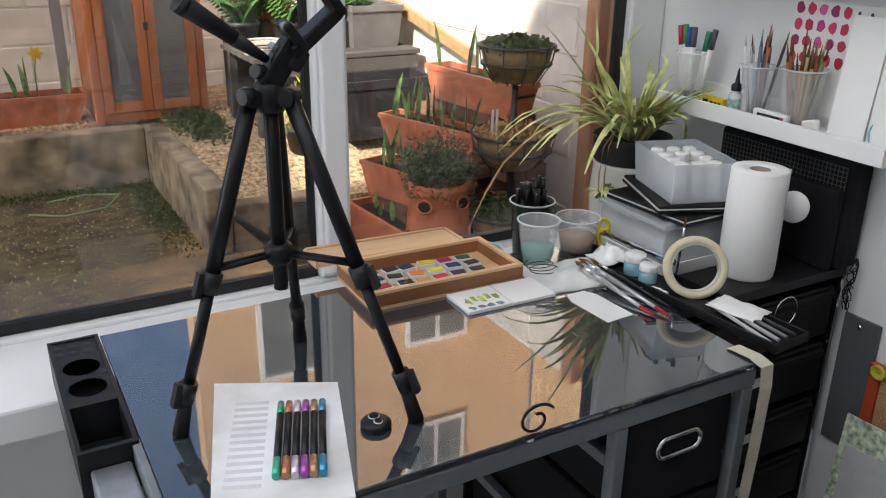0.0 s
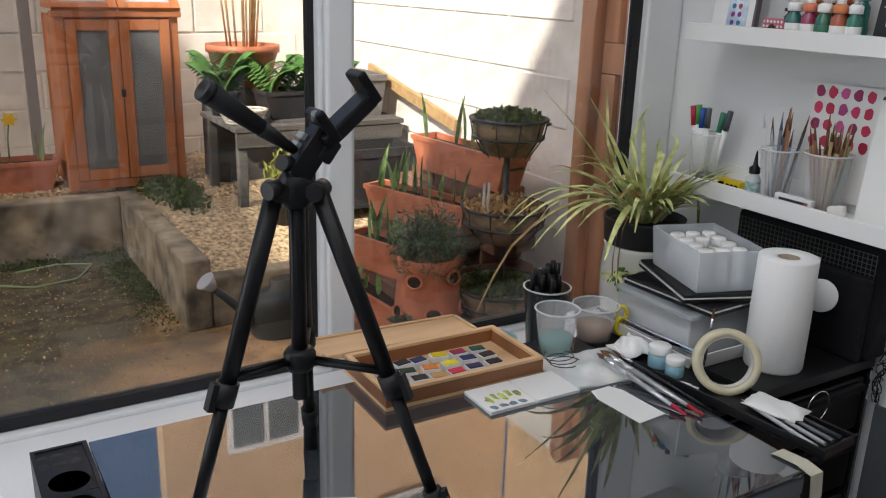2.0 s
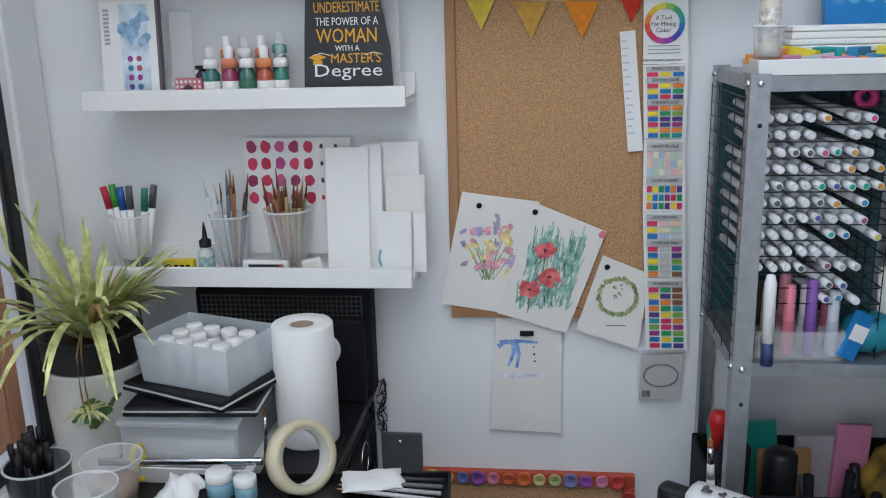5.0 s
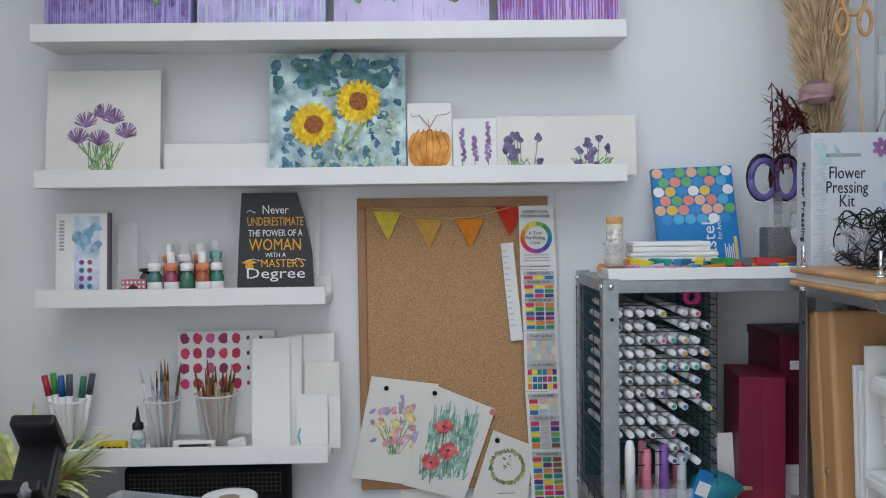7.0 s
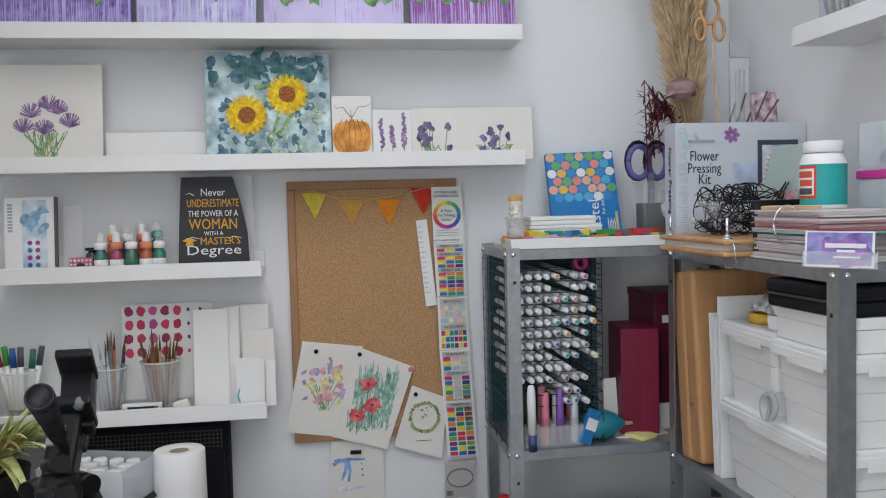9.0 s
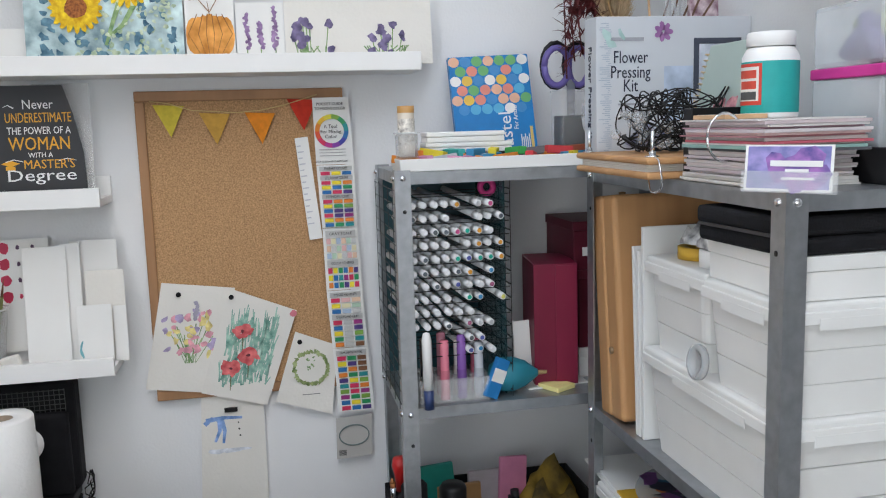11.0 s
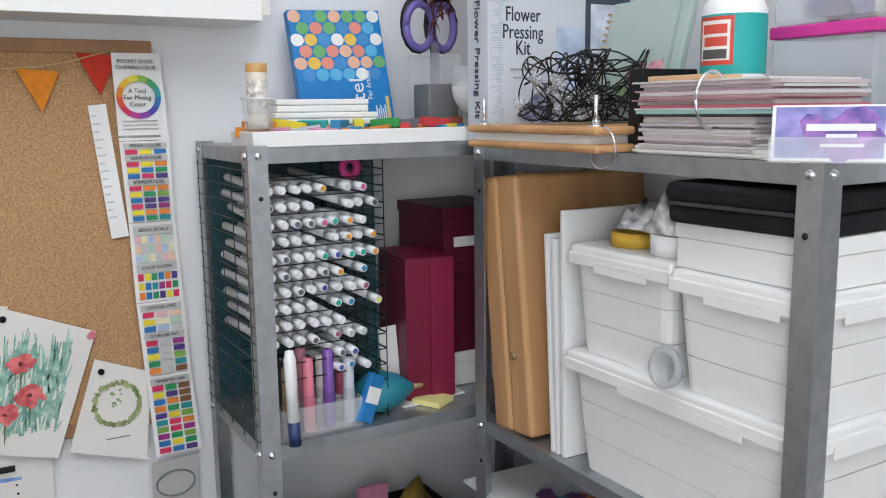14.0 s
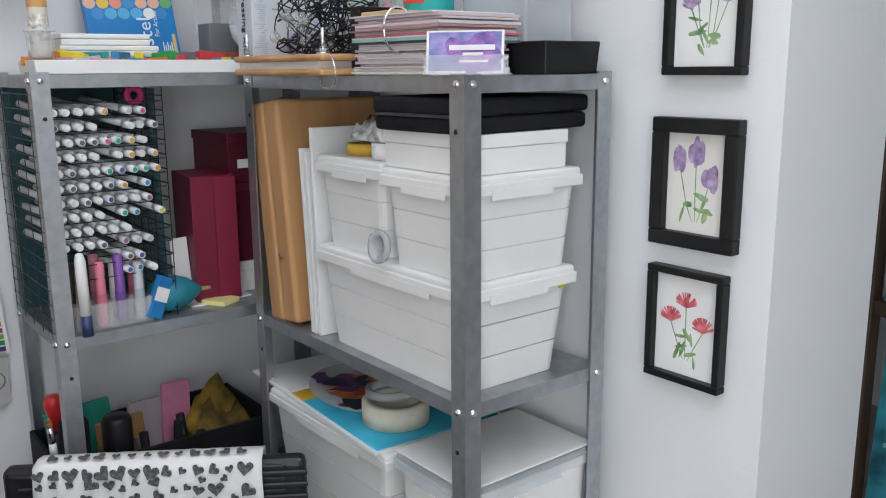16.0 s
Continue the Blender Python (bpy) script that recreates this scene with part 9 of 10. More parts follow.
for i in range(10):
    part("craft_tube", rod((random.uniform(-0.035, 0.055), random.uniform(-0.032, 0.032), 0.153), (random.uniform(-0.03, 0.05), random.uniform(-0.03, 0.03), 0.200), 0.011, n=10), paint(*random.choice(((0.3, 0.26, 0.42), (0.6, 0.6, 0.62), (0.55, 0.6, 0.35), (0.5, 0.36, 0.42)))), pbox)
nc = thing("name_card", "printed business card in a clear stand on the shelf", "card", south(-0.862, B1 + 0.026, 0.297, 0, 8))
part("card", box(-0.048, 0.044, -0.024, 0.032, -0.001, 0), M_PAPER, nc)
part("printed_panel", box(-0.045, 0.041, -0.021, 0.030, 0.0001, 0.0004), wash((0.10, 0.16, 0.42), (0.36, 0.30, 0.58), 40), nc, "blue and violet printed face")
part("printed_blot", blobs([(0.0, 0.004), (0.018, 0.010), (0.026, -0.006), (0.006, -0.010), (-0.012, 0.004)], 0.019, 0.014, 0.0006, 0.2), wash((0.08, 0.10, 0.34), (0.40, 0.18, 0.48), 60), nc)
bm = flat(flat(flat(bmesh.new(), -0.020, 0.034, 0.006, 0.013, 0.0012, 0.0016), -0.004, 0.020, -0.001, 0.003, 0.0012, 0.0016), -0.008, 0.026, -0.010, -0.007, 0.0012, 0.0016)
part("printed_text", bm, M_WHT, nc)
part("stand", box(-0.05, 0.05, -0.026, 0.0, 0.0020, 0.0035), M_GLASSY, nc)
nc.matrix_basis = Matrix.Translation((-0.918, 0.296, 0)) @ pose(0, 0, 0, 0, 0, 34) @ south(0, B1 + 0.0245, 0, 0, 6) @ Matrix.Diagonal((1.05, 0.90, 1.0, 1.0))

# dried flowers behind the kit box
vase = thing("dried_flower_vase", "pink glass bottle of dried pampas and red leaves", "vase", Matrix.Translation((-0.155, 0.165, A1)))
part("bottle", lathe([(0, 0), (0.032, 0), (0.034, 0.01), (0.033, 0.13), (0.016, 0.18), (0.014, 0.24), (0.018, 0.245), (0.013, 0.245), (0, 0.20)], 20), mat("pink_glass", (0.55, 0.33, 0.38), 0.15, coat=0.4), vase)
part("twine", lathe([(0.018, 0.178), (0.020, 0.182), (0.020, 0.205), (0.018, 0.208)], 18), M_DRY, vase)
M_PAMPAS = mat("pampas_fluff", (0.60, 0.43, 0.25), 0.95, var=0.15, scale=40, color2=(0.74, 0.58, 0.38))
random.seed(96)
for q in range(2):
    bm = bmesh.new()
    ox = 0.028 * q
    for i in range(5200):
        s = random.random()
        zc = 0.25 + 0.50 * s
        spread = 0.044 * math.sin(math.pi * min(1, 0.10 + s * 0.85)) ** 0.6 * (1 - 0.35 * q)
        a = random.uniform(0, 6.28)
        c = Vector((-0.005 + 0.01 * q, 0.015 + 0.09 * s * s * (1 - 1.3 * q) - ox * 0.3, zc))
        r = spread * random.random() ** 0.5
        p = c + Vector((r * math.cos(a), r * math.sin(a), 0))
        d = Vector((math.cos(a) * 0.5, math.sin(a) * 0.5 + 0.15, 1.0 + random.uniform(-0.6, 0.3))).normalized() * random.uniform(0.018, 0.045)
        side = d.cross(Vector((random.uniform(-1, 1), random.uniform(-1, 1), 0.2))).normalized() * 0.0015
        bm.faces.new([bm.verts.new(k) for k in (p - side, p + side, p + d)])
    part("pampas_plume", bm, M_PAMPAS, vase, "fluffy beige pampas plume")
    part("stem", tube([(0, 0, 0.05), (0, 0.01, 0.4), (0, 0.06 - 0.05 * q, 0.7)], 0.002, 5), M_DRY, vase)
for k in range(9):
    st = [Vector((0, 0, 0.2)), Vector((-0.01, 0.04 + 0.01 * k, 0.27 + 0.012 * k)), Vector((-0.02, 0.085 + 0.016 * (k % 3), 0.335 - 0.022 * k + 0.01 * (k % 2)))]
    part("stem", tube(st, 0.0016, 5), mat("dark_red_stem", (0.10, 0.02, 0.02), 0.7), vase)
    bm = bmesh.new()
    for i in range(46):
        f = random.random()
        p = st[1].lerp(st[2], f) if random.random() < 0.75 else st[0].lerp(st[1], f)
        d = Vector((random.uniform(-0.6, 0.6), random.uniform(-0.4, 1), random.uniform(-1, 0.6))).normalized() * random.uniform(0.014, 0.03)
        blade(bm, [p, p + d * 0.5, p + d], 0.005)
    part("red_leaf_spray", bm, mat("dark_red_leaf", (0.12, 0.02, 0.022), 0.6, var=0.4, scale=40), vase, "dark red dried leaves")
rose = part("dried_rose", lathe([(0, -0.02), (0.018, -0.016), (0.030, 0.0), (0.031, 0.014), (0.024, 0.020), (0.027, 0.010), (0.018, 0.024), (0.020, 0.014), (0.010, 0.027), (0.0, 0.022)], 18, (-0.06, 0.055, 0.335)), mat("dusty_pink_petal", (0.34, 0.22, 0.22), 0.9, var=0.2, scale=40), vase, "dusty pink fabric rose")
for k in range(9):
    a = k * 2.4
    rr = 0.012 + 0.0024 * k
    part("petal", blade(bmesh.new(), [(-0.06 + rr * math.cos(a + q * 0.5), 0.055 + rr * math.sin(a + q * 0.5), 0.352 - 0.0028 * k) for q in range(5)], 0.020, up=(math.cos(a + 1), math.sin(a + 1), 0.25), base=0.8, tip=0.5), mat("dusty_pink_fabric", (0.36, 0.23, 0.23), 0.9, var=0.2, scale=60), rose)
part("rose_stem", tube([(-0.06, 0.055, 0.32), (-0.02, 0.02, 0.24), (0, 0, 0.19)], 0.002, 5), M_DRY, vase)
wf = thing("wooden_flower", "laser-cut wooden tulip on a stick", "ornament", Matrix.Translation((-0.20, 0.105, A1)))
part("stick", rod((0.0, 0, 0), (-0.0, 0.035, 0.45), 0.0022), M_PINE, wf)
for k, (cy, cz, ry, rz) in enumerate(((0.04, 0.515, 0.022, 0.030), (0.018, 0.472, 0.012, 0.024), (0.062, 0.472, 0.012, 0.024))):
    part("cut_loop", tube([(0, cy + ry * math.cos(a * 0.37), cz + rz * math.sin(a * 0.37)) for a in range(18)], 0.004, 6), M_MDF, wf)
for k in range(5):
    solid("dried_twig", tube([(-0.16 - 0.012 * k, 0.10 - 0.010 * k, A1), (-0.18 - 0.014 * k, 0.095 - 0.012 * k, A1 + 0.25), (-0.19 - 0.018 * k, 0.08 - 0.016 * k, A1 + 0.31 + 0.02 * (k % 2))], 0.0022, 5), mat("brown_stem", (0.16, 0.09, 0.06), 0.8), "brown dried stem behind the kit box", "twig", "dried twigs")
pk = thing("straw_packet", "clear packet of thin wires with a grey header", "packet", east(0.075, A1 + 0.30, -0.20, 0, 0))
part("film", box(-0.022, 0.022, -0.30, 0.11, 0, 0.002), M_GLASSY, pk)
part("header", box(-0.024, 0.024, 0.1102, 0.145, -0.001, 0.003), paint(0.42, 0.44, 0.46), pk)
part("wire_bundle", bm_box(bm_box(bm_box(bmesh.new(), -0.012, -0.010, -0.29, 0.08, 0.0025, 0.004), -0.002, 0, -0.29, 0.085, 0.0025, 0.004), 0.008, 0.010, -0.29, 0.082, 0.0025, 0.004), paint(0.45, 0.46, 0.48), pk)
solid("floral_packet", box(-0.03, 0.03, 0, 0.33, 0, 0.012, 0.001), wash((0.30, 0.14, 0.20), (0.66, 0.56, 0.58), 60), "packet of pressed pink flowers behind the box", "packet", m=east(0.028, A1, -0.235, 0, 4))

# ---- inside the second unit ----
case = thing("wooden_art_case", "flat beech art case standing on its edge", "case", Matrix.Translation((-0.402, 0.157, B2)) @ pose(0, 0, 0, 0, 6.5, 0))
part("shell", box(-0.050, -0.001, -0.118, 0.130, 0, 0.385, 0.008, seg=3), M_MDF, case)
part("shell", box(0.001, 0.048, -0.118, 0.130, 0, 0.385, 0.008, seg=3), M_MDF, case)
for z in (0.12, 0.385):
    part("fitting", lathe([(0.006, 0), (0.006, 0.004), (0, 0.005)], 12, m=Matrix.Translation((-0.02, 0.1305 if z < 0.2 else 0.10, z)) @ (pose(0, 0, 0, -90, 0, 0) if z < 0.2 else Matrix())), paint(0.25, 0.16, 0.08, 0.3), case)
for i, (x, h, t) in enumerate(((-0.492, 0.31, 3), (-0.502, 0.305, 2), (-0.516, 0.345, 1))):
    solid("paper_pad", box(-0.004, 0.004, -0.12, 0.125, 0, h, 0.001), M_PAPER, "white paper pad standing on the shelf", "paper pad", "standing paper pads", m=Matrix.Translation((x, 0.155, B2)) @ pose(0, 0, 0, 0, t * 1.2, 0))


def bin_(label, x0, x1, y0, y1, z0, h, lid=True, lidmat=None, grooves=2):
    """A white plastic storage box with tapered ribbed sides and an overhanging lid."""
    cx, cy = (x0 + x1) / 2, (y0 + y1) / 2
    w, d = x1 - x0, y1 - y0
    th = thing("storage_bin", label, "storage box", Matrix.Translation((cx, cy, z0)), group="white storage boxes")
    bm = bmesh.new()
    rings = []
    tp = 0.10
    lv = [(0, 1 - tp)]
    for g in range(grooves):
        f = (g + 1) / (grooves + 1)
        lv += [(f - 0.006, 1 - tp * (1 - f)), (f - 0.004, 1 - tp * (1 - f) - 0.022), (f + 0.006, 1 - tp * (1 - f) - 0.022), (f + 0.008, 1 - tp * (1 - f))]
    lv += [(1.0, 1.0)]
    hh = h - (0.016 if lid else 0)
    for f, k in lv:
        r = 0.014
        ww, dd = w * k * 0.96 / 2, d * k * 0.96 / 2
        ring = []
        for qx, qy, a0 in ((1, 1, 0), (-1, 1, 90), (-1, -1, 180), (1, -1, 270)):
            for s in range(4):
                a = radians(a0 + s * 30)
                ring.append(bm.verts.new((qx * (ww - r) + r * math.cos(a), qy * (dd - r) + r * math.sin(a), f * hh)))
        rings.append(ring)
    for a, b in zip(rings, rings[1:]):
        for i in range(16):
            bm.faces.new((a[i], a[(i + 1) % 16], b[(i + 1) % 16], b[i])).smooth = False
    bm.faces.new(rings[0][::-1])
    bm.faces.new(rings[-1])
    part("tub", bm, M_BIN, th)
    if lid:
        l = part("lid", box(-w / 2, w / 2, -d / 2, d / 2, hh + 0.0003, h, 0.005, seg=3), lidmat or M_BIN, th)
        part("lid_skirt", box(-w / 2 - 0.002, w / 2 + 0.002, -d / 2 - 0.002, d / 2 + 0.002, hh - 0.010, hh + 0.006, 0.002), lidmat or M_BIN, l)
        part("clip", box(-w * 0.30, w * 0.22, d / 2 + 0.0022, d / 2 + 0.0030, hh - 0.016, hh - 0.002, 0.0003), lidmat or M_BIN, l)
        part("clip", box(-w / 2 - 0.0030, -w / 2 - 0.0022, -d * 0.22, d * 0.30, hh - 0.016, hh - 0.002, 0.0003), lidmat or M_BIN, l)
    return th


big = bin_("large white plastic storage box with a lid", -0.902, -0.527, 0.080, 0.285, B2, 0.160)
part("label_tag", box(0.02, 0.09, 0.0, 0.001, 0, 0.010, 0, Matrix.Translation((-0.1815, 0.06, 0.128)) @ pose(0, 0, 0, 0, 0, -90)), paint(0.35, 0.35, 0.36), big)
part("size_tag", box(-0.1825, -0.181, -0.088, -0.076, 0.128, 0.140), paint(0.65, 0.58, 0.02), big, "yellow size tag")
s1 = bin_("small white plastic storage box with a lid", -0.713, -0.531, 0.085, 0.283, B2 + 0.1605, 0.144)
s2 = bin_("white plastic storage box with a clipped lid", -0.906, -0.718, 0.076, 0.288, B2 + 0.1605, 0.140)
carton = solid("white_carton", box(-0.898, -0.716, 0.100, 0.277, 0, 0.034, 0.001), M_PAPER, "flat white carton on the storage box", "box", m=Matrix.Translation((0, 0, B2 + 0.301)))
part("lid", box(-0.900, -0.714, 0.098, 0.279, 0.0345, 0.052, 0.001), M_PAPER, carton)
folder = thing("black_portfolio", "black fabric portfolio case with a zip", "case", Matrix.Translation((-0.792, 0.175, B2 + 0.3535)) @ pose(0, 0, 0, 0, 0, 3))
part("body", box(-0.105, 0.080, -0.12, 0.118, 0, 0.022, 0.007, seg=3), M_BLACKMAT, folder)
part("flap", box(-0.107, 0.082, -0.122, 0.120, 0.0225, 0.046, 0.007, seg=3), M_BLACKMAT, folder)
part("zip", box(-0.10, 0.075, 0.1182, 0.1205, 0.0205, 0.0245), paint(0.04, 0.04, 0.045, 0.3), folder)
solid("round_box", lathe([(0, 0), (0.024, 0), (0.0245, 0.006), (0.023, 0.0085), (0.016, 0.0085), (0.016, 0.0072), (0, 0.0072)], 24), mat("smoky_plastic", (0.50, 0.52, 0.54), 0.2, alpha=0.45), "round smoky plastic box leaning between storage boxes", "box", m=Matrix.Translation((-0.722, 0.292, B2 + 0.1855)) @ pose(0, 0, 0, -82, 0, 0))
solid("yellow_tape", lathe([(0.022, 0), (0.034, 0), (0.034, 0.018), (0.022, 0.018), (0.022, 0)], 24), paint(0.60, 0.36, 0.04), "roll of yellow tape on the small box", "tape", m=Matrix.Translation((-0.595, 0.225, B2 + 0.305)))
solid("white_tape", lathe([(0.020, 0), (0.032, 0), (0.032, 0.024), (0.020, 0.024), (0.020, 0)], 24), M_LEDGE, "roll of white tape on the small box", "tape", m=Matrix.Translation((-0.675, 0.235, B2 + 0.305)))
draped("cloth_wrap", "bundled grey and white patterned cloth", "cloth", mat("grey_pattern_cloth", (0.10, 0.10, 0.11), 0.9, var=0.4, scale=45, color2=(0.75, 0.75, 0.75)), -0.055, 0.055, -0.05, 0.05, 0, 0.085, 6.5, Matrix.Translation((-0.655, 0.205, B2 + 0.330)), 16, 16)

low1 = bin_("white storage box with a sheet pile on top", -0.715, -0.335, 0.040, 0.288, B3 + 0.085, 0.205)
low0 = bin_("white storage box at the bottom of the pile", -0.72, -0.33, 0.045, 0.285, B3, 0.084)
low2 = bin_("white storage box with a translucent lid", -0.905, -0.735, 0.035, 0.285, B3, 0.305, True, M_FROST)
part("lid_plate", box(-0.085, 0.085, -0.125, 0.125, 0.3055, 0.309, 0.001), M_BIN, low2)
sheets = thing("paper_pile", "pile of printed sheets on the storage box", "paper", Matrix.Translation((-0.51, 0.165, B3 + 0.2905)) @ pose(0, 0, 0, 0, 0, -3))
part("white_sheet", box(-0.20, 0.262, -0.13, 0.125, 0, 0.004), M_PAPER, sheets)
part("cover", box(-0.195, 0.05, -0.12, 0.118, 0.0045, 0.008), wash((0.02, 0.36, 0.56), (0.06, 0.48, 0.66), 6), sheets, "bright blue printed cover")
part("printed_strip", box(0.052, 0.10, -0.12, 0.118, 0.0045, 0.008), paint(0.70, 0.42, 0.04), sheets)
part("white_cover", box(0.102, 0.255, -0.12, 0.118, 0.0045, 0.008), M_PAPER, sheets)
pal = thing("painted_palette", "clear plastic sheet smeared with dark acrylic paint", "palette", Matrix.Translation((-0.470, 0.165, B3 + 0.2995)) @ pose(0, 0, 0, 0, 0, -8))
part("sheet", lathe([(0, 0), (0.13, 0), (0.132, 0.003), (0, 0.003)], 32, squash=(1.0, 0.72)), M_FROST, pal)
random.seed(98)
for c, n in (((0.03, 0.03, 0.06), 20), ((0.42, 0.05, 0.02), 18), ((0.03, 0.14, 0.22), 14), ((0.55, 0.16, 0.03), 14), ((0.18, 0.06, 0.22), 10)):
    part("paint_smear", blobs([(random.uniform(-0.085, 0.085), random.uniform(-0.055, 0.055)) for _ in range(n)], 0.022, 0.013, 0.0034 + 0.0003 * random.random(), 0.4), mat("dried_acrylic", c, 0.3, var=0.3, scale=60), pal)
tape2 = thing("masking_tape", "roll of cream masking tape lying flat", "tape", Matrix.Translation((-0.625, 0.205, B3 + 0.2995)))
part("tape_coil", lathe([(0.040, 0), (0.056, 0), (0.056, 0.036), (0.040, 0.036), (0.040, 0)], 36), mat("cream_tape_roll", (0.64, 0.60, 0.48), 0.6, var=0.05, scale=60), tape2)
solid("clear_tape", lathe([(0.030, 0), (0.040, 0), (0.040, 0.012), (0.030, 0.012), (0.030, 0)], 30), M_FROST, "roll of clear tape lying on the masking tape", "tape", m=Matrix.Translation((-0.600, 0.200, B3 + 0.3362)))

# ---- chair with a heart-patterned cloth ----
cb = Vector((-0.483, 0.557, 0))
cd = Vector((0.257, 0.386, 0)).normalized()
cn = Vector((-cd.y, cd.x, 0))
chair = thing("rattan_chair", "black woven rattan chair with a cloth over its back", "chair", Matrix.Translation(cb) @ Matrix(((cd.x, cn.x, 0, 0), (cd.y, cn.y, 0, 0), (0, 0, 1, 0), (0, 0, 0, 1))))
M_RATTAN = mat("black_rattan", (0.016, 0.016, 0.017), 0.4, var=0.4, scale=60)
part("backrest", box(-0.228, 0.228, -0.016, 0.016, 0.42, 0.832, 0.012, seg=3), M_RATTAN, chair, "black woven backrest")
wv = mesh_of("weave_strand", box(-0.036, 0.036, -0.003, 0.003, -0.0042, 0.0042, 0.002, seg=1), M_RATTAN)
for r in range(36):
    for c in range(7):
        x = -0.195 + c * 0.066 + (0.033 if r % 2 else 0)
        if x < 0.20:
            piece("weave_strand", wv, chair, Matrix.Translation((x, 0.0165 if (c + r) % 2 else 0.0180, 0.47 + r * 0.010)))
part("seat", box(-0.23, 0.23, 0.018, 0.45, 0.40, 0.445, 0.012, seg=3), M_RATTAN, chair)
for x in (-0.21, 0.21):
    for y in (0.0, 0.42):
        part("leg", box(x - 0.018, x + 0.018, y - 0.016, y + 0.016, 0, 0.40, 0.004), M_RATTAN, chair)
cloth = thing("heart_cloth", "white cloth with black hearts draped over the chair", "cloth", chair.matrix_basis.copy())
prof = [(0.032, 0.40)] + [(0.030, 0.45 + i * 0.045) for i in range(8)] + [(0.028, 0.815), (0.022, 0.838), (0.0, 0.842), (-0.022, 0.838), (-0.027, 0.815), (-0.028, 0.70), (-0.028, 0.60)]
bm = bmesh.new()
N = 22
rows = []
for y, z in prof:
    row = []
    for i in range(N + 1):
        u = -0.163 + 0.340 * i / N
        wob = 0.0035 * math.sin(u * 50 + z * 6) * min(1, max(0, (0.83 - z) * 6)) + 0.002 * math.sin(u * 90)
        row.append(bm.verts.new((u * (1 + 0.25 * max(0, 0.8 - z)), y + (abs(wob) if y > 0 else -abs(wob)), z)))
    rows.append(row)
for a, b in zip(rows, rows[1:]):
    for i in range(N):
        bm.faces.new((a[i], a[i + 1], b[i + 1], b[i])).smooth = True
cl = part("fabric", bm, mat("white_cotton", (0.76, 0.76, 0.75), 0.9, var=0.03, bump=0.2, bscale=200), cloth)
md = cl.modifiers.new("thickness", "SOLIDIFY")
md.thickness, md.offset = 0.0015, -1
random.seed(99)
hb_ = []
for shape in range(3):
    bm = bmesh.new()
    out = []
    for i in range(20):
        t = 2 * math.pi * i / 20
        out.append((0.016 * math.sin(t) ** 3, 0.0 + 0.001 * (13 * math.cos(t) - 5 * math.cos(2 * t) - 2 * math.cos(3 * t) - math.cos(4 * t))))
    k = (0.78, 0.60, 0.42)[shape]
    bm.faces.new([bm.verts.new((x * k * random.uniform(0.9, 1.1), 0, z * k * random.uniform(0.9, 1.1))) for x, z in out])
    hb_.append(mesh_of("printed_heart", bm, mat("charcoal_print", (0.035, 0.035, 0.037), 0.9, var=0.8, scale=200, color2=(0.10, 0.10, 0.10))))
placed = []
tries = 0
while len(placed) < 190 and tries < 9000:
    tries += 1
    x, z = random.uniform(-0.142, 0.172), random.uniform(0.42, 0.815)
    k = random.choice((0, 0, 1, 1, 2))
    r = (0.0135, 0.0105, 0.0075)[k]
    if all((x - a) ** 2 + (z - b) ** 2 > (r + c) ** 2 * 0.95 for a, b, c in placed):
        placed.append((x, z, r))
        piece("printed_heart", hb_[k], cloth, Matrix.Translation((x * (1 + 0.25 * max(0, 0.8 - z)), 0.0362, z)) @ pose(0, 0, 0, 0, random.uniform(-60, 60), 0))

for i in range(14):
    k = random.choice((0, 1, 1, 2))
    piece("printed_heart", hb_[k], cloth, Matrix.Translation((-0.138 + i * 0.0235, 0.0300, 0.8270)) @ pose(0, 0, 0, 15, 0, 0) @ pose(0, 0, 0, 0, random.uniform(-60, 60), 0))
for i in range(13):
    k = random.choice((1, 1, 2))
    piece("printed_heart", hb_[k], cloth, Matrix.Translation((-0.130 + i * 0.0235, 0.008, 0.8460)) @ pose(0, 0, 0, 80, 0, 0) @ pose(0, 0, 0, 0, random.uniform(-60, 60), 0))

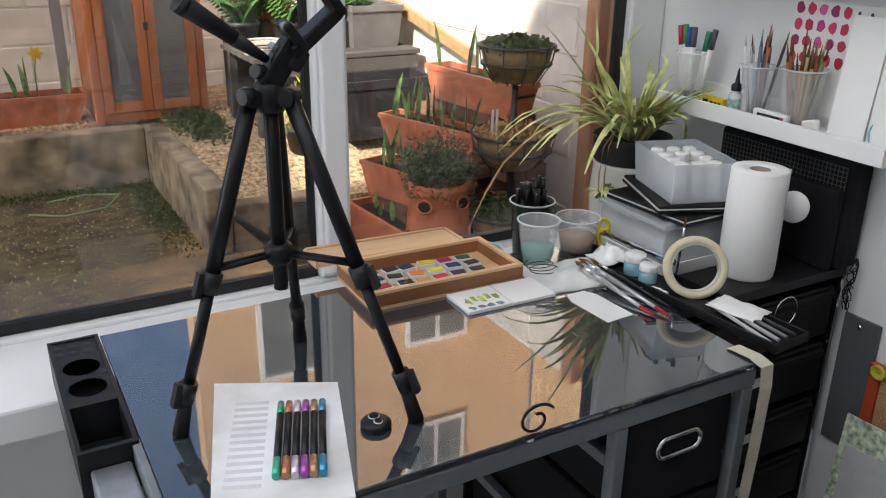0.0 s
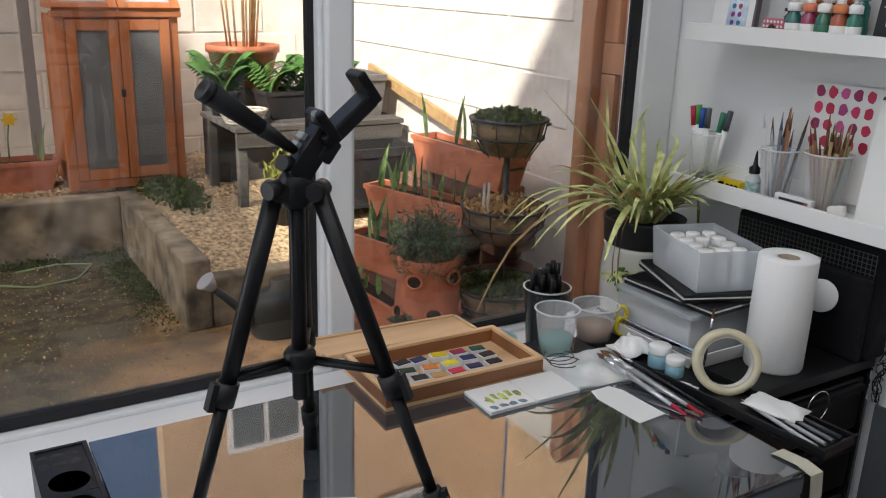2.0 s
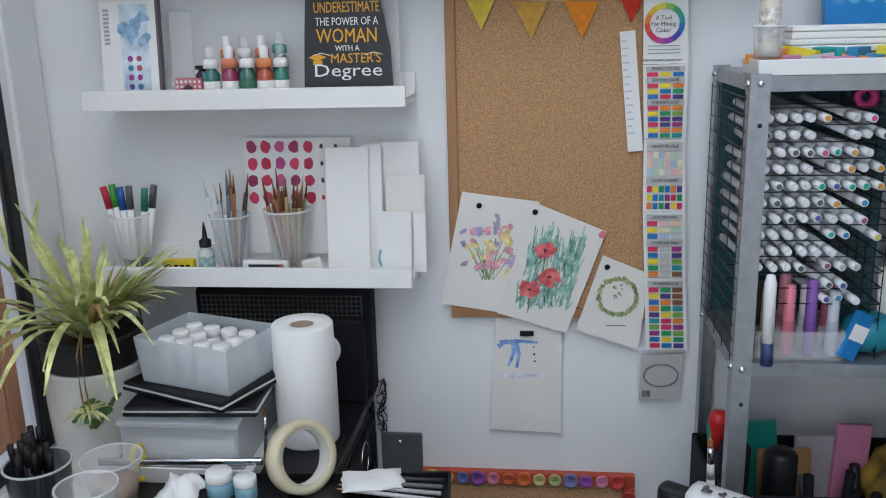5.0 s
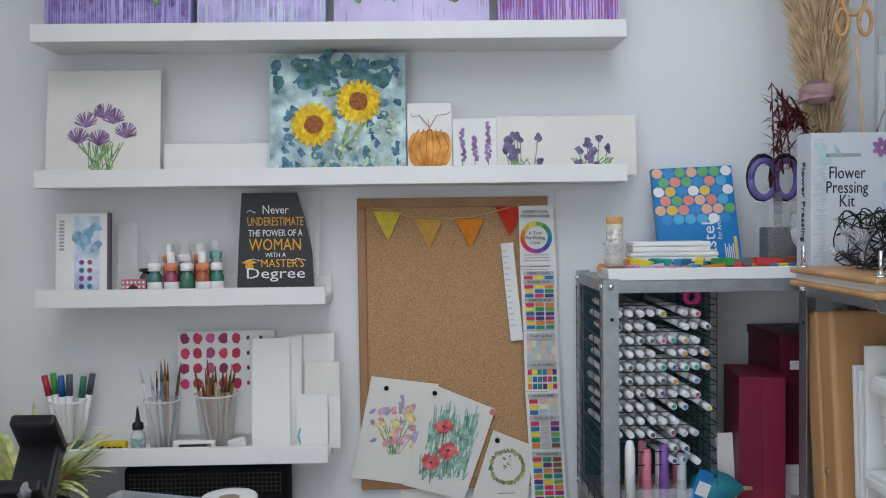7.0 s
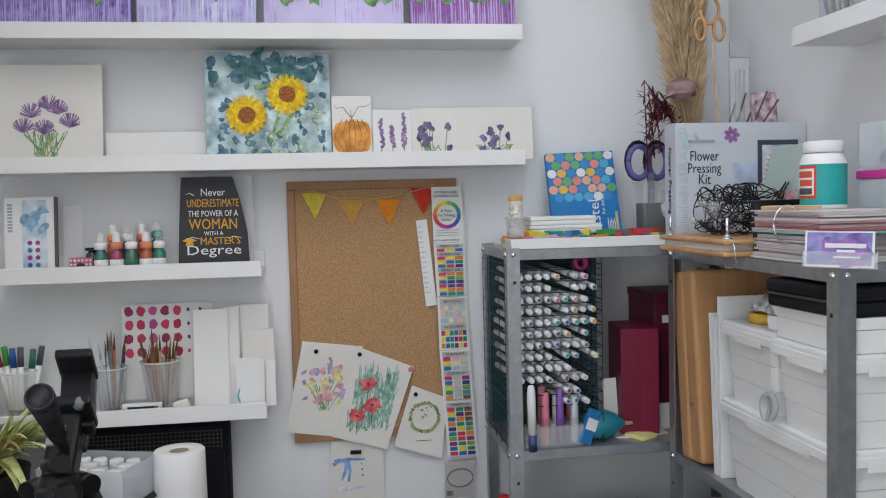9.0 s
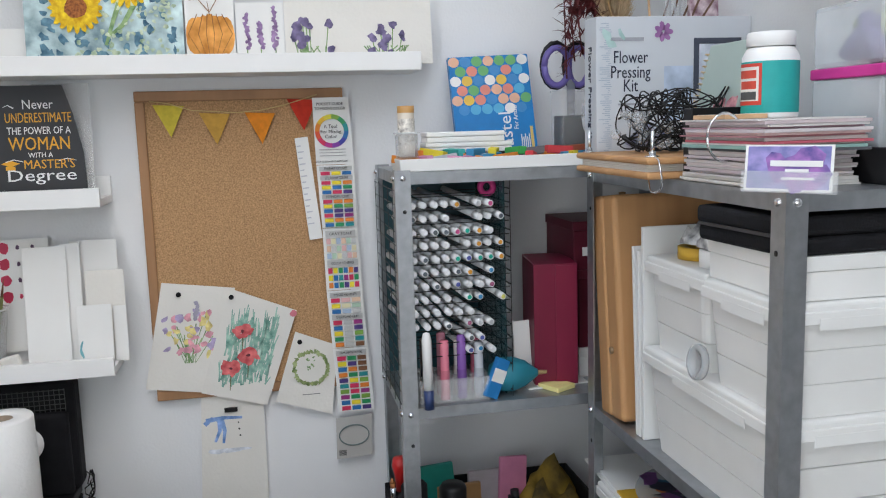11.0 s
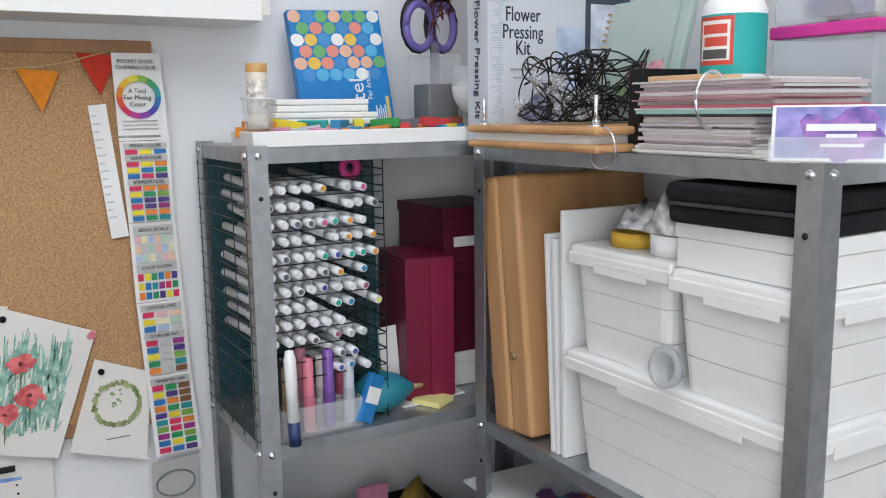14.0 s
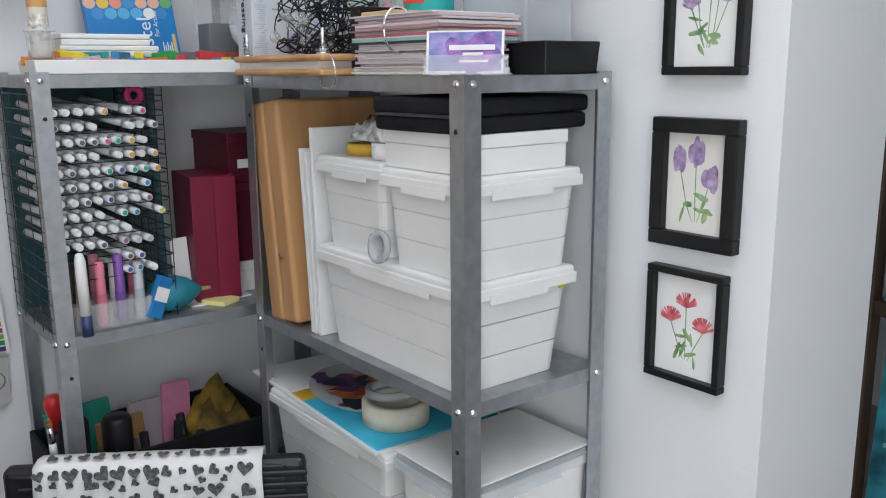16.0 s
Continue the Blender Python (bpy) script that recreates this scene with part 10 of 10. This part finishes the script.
# ---- framed pictures on the south wall ----
def framed(label, x, z, w, h, fw, seed, flowers, paper=M_CREAM):
    random.seed(seed)
    f = thing("framed_picture", label, "picture", south(x, z, 0.001), group="framed flower pictures")
    for a in ((-w / 2, w / 2, h / 2 - fw, h / 2), (-w / 2, w / 2, -h / 2, -h / 2 + fw)):
        part("frame_rail", box(*a, 0, 0.019, 0.002), M_BLACK, f)
    for a in ((-w / 2, -w / 2 + fw), (w / 2 - fw, w / 2)):
        part("frame_stile", box(*a, -h / 2 + fw, h / 2 - fw, 0, 0.019, 0.002), M_BLACK, f)
    part("picture", box(-w / 2 + fw, w / 2 - fw, -h / 2 + fw, h / 2 - fw, 0.001, 0.006), paper, f)
    for kind, pts, size, mt in flowers:
        for px_, py_ in pts:
            if kind == "tulip":
                part("painted_flower", blobs([(px_ + q * size * 0.35, py_ + abs(q) * -0.002) for q in (-1, 0, 1)], size * 0.4, size, 0.0064, 0.12, 10, False), mt, f)
            else:
                part("painted_flower", strokes([[(px_, py_ - size * 0.4), (px_ + size * math.cos(a), py_ + size * 0.8 * math.sin(a))] for a in [random.uniform(-0.2, 3.4) for _ in range(26)]], size * 0.22, 0.0068), mt, f)
            part("painted_stem", strokes([[(px_, py_ - size * 0.5), (px_ * 0.5, -h * 0.18), (px_ * 0.15, -h * 0.30)]], 0.0020, 0.0062), M_STEM, f)
    part("painted_foliage", blobs([(random.uniform(-0.022, 0.022), -h * 0.2 + random.uniform(-0.02, 0.02)) for _ in range(8)], 0.003, 0.011, 0.0061, 0.2), M_STEM, f)
    return f


M_LILAC, M_CRIM = wash((0.22, 0.14, 0.30), (0.45, 0.34, 0.52), 90), wash((0.50, 0.05, 0.09), (0.66, 0.18, 0.20), 90)
framed("black framed watercolour of purple meadow flowers", -1.051, 1.495, 0.120, 0.172, 0.011, 101, [("aster", ((-0.025, 0.005), (0.004, 0.018), (0.028, 0.010)), 0.014, M_LILAC), ("aster", ((-0.02, 0.05), (0.02, 0.052)), 0.012, M_DKPURPLE)], M_PAPER)
framed("thick black frame with a watercolour of lilac tulips", -1.047, 1.268, 0.133, 0.173, 0.020, 102, [("tulip", ((-0.028, 0.032), (-0.002, 0.042), (0.020, 0.010)), 0.016, M_LILAC)])
framed("black framed watercolour of three red flowers", -1.043, 1.0705, 0.122, 0.162, 0.010, 103, [("aster", ((-0.002, 0.034), (-0.026, 0.010), (0.026, 0.004)), 0.017, M_CRIM)], M_PAPER)

# high ledge with a pot of brushes on the south wall
hl = thing("picture_ledge", "white ledge high on the wall holding brush pots", "shelf", group="white picture ledges")
part("shelf", box(-1.06, -0.51, 0.012, 0.118, 1.795, 1.809, 0.001), M_LEDGE, hl)
part("back_board", box(-1.06, -0.51, 0.001, 0.012, 1.795, 1.845, 0.001), M_LEDGE, hl)
part("lip", box(-1.06, -0.51, 0.118, 0.13, 1.795, 1.829, 0.001), M_LEDGE, hl)
for k, bx in enumerate((-0.56, -0.65)):
    cup("clear plastic cup packed with paint brushes", bx, 0.065, 1.8095, 0.030, 0.042, 0.11, M_GLASSY, name="brush_cup", group="brush cups")
    random.seed(110 + k)
    for i in range(14):
        a0, r = random.uniform(0, 6.28), random.uniform(0.004, 0.022)
        a = Vector((bx + r * 0.8 * math.cos(a0), 0.065 + r * 0.8 * math.sin(a0), 1.813))
        b = a + Vector((r * 1.3 * math.cos(a0) + random.uniform(-0.01, 0.02), 0.8 * r * math.sin(a0), random.uniform(0.17, 0.23)))
        paint_brush(b, a, random.choice((M_DARKWOOD, paint(0.03, 0.06, 0.25), paint(0.45, 0.36, 0.24), paint(0.35, 0.06, 0.06), paint(0.5, 0.5, 0.52))), random.choice((M_HAIR, mat("tan_bristle", (0.5, 0.36, 0.2), 0.8))), "wooden paint brush standing in the high cup", 0.004, "brushes in the high cups")

# ---- paintings beyond the opening ----
rk = thing("display_rack", "dark wooden display rack holding blue canvases", "rack", Matrix.Translation((-1.22, -0.62, 0)))
M_DARKBROWN = mat("dark_brown_timber", (0.06, 0.035, 0.022), 0.5, var=0.4, scale=14, stretch=(1, 1, 0.2))
for x in (-0.30, 0.205):
    part("post", box(x, x + 0.03, -0.02, 0.02, 0, 1.9, 0.003), M_DARKBROWN, rk)
for z in (0.55, 0.965, 1.42, 1.85):
    part("rail", box(-0.269, 0.204, -0.02, 0.02, z, z + 0.03, 0.003), M_DARKBROWN, rk)
for i, z in enumerate((0.5805, 0.9955, 1.4505)):
    cv = thing("blue_canvas", "canvas painted in deep teal and blue", "painting", Matrix.Translation((-1.24, -0.588, z + 0.006)) @ pose(0, 0, 0, 5, 0, 0), group="blue canvases")
    part("canvas", box(-0.21, 0.20, -0.016, 0.0, 0, 0.34, 0.002), M_CANVAS, cv)
    part("painted_face", box(-0.208, 0.198, 0.0005, 0.0015, 0.002, 0.338), wash((0.005, 0.06, 0.10), (0.03, 0.22, 0.28), 14, 0.5), cv)
    bm = blobs([], 0, 0)
    for k in range(60):
        bm_x, bm_z = random.uniform(-0.19, 0.18), random.uniform(0.02, 0.32)
        blob(bm, bm_x, bm_z, 0.008, 0.006, 0.002, 7, 0.3)
    bm.transform(Matrix(((1, 0, 0, 0), (0, 0, 1, 0.0008), (0, 1, 0, 0), (0, 0, 0, 1))))
    part("painted_texture", bm, wash((0.10, 0.34, 0.40), (0.30, 0.55, 0.58)), cv)

# fine brushwork too small to pick apart
FINE = ("paint_splash", "painted_sprig", "painted_foliage", "painted_stem", "paint_smear", "paint_drip")
for ob in list(scene.objects):
    if ob.parent and ob.name.split(".")[0] in FINE:
        ob["kind"] = "stuff"
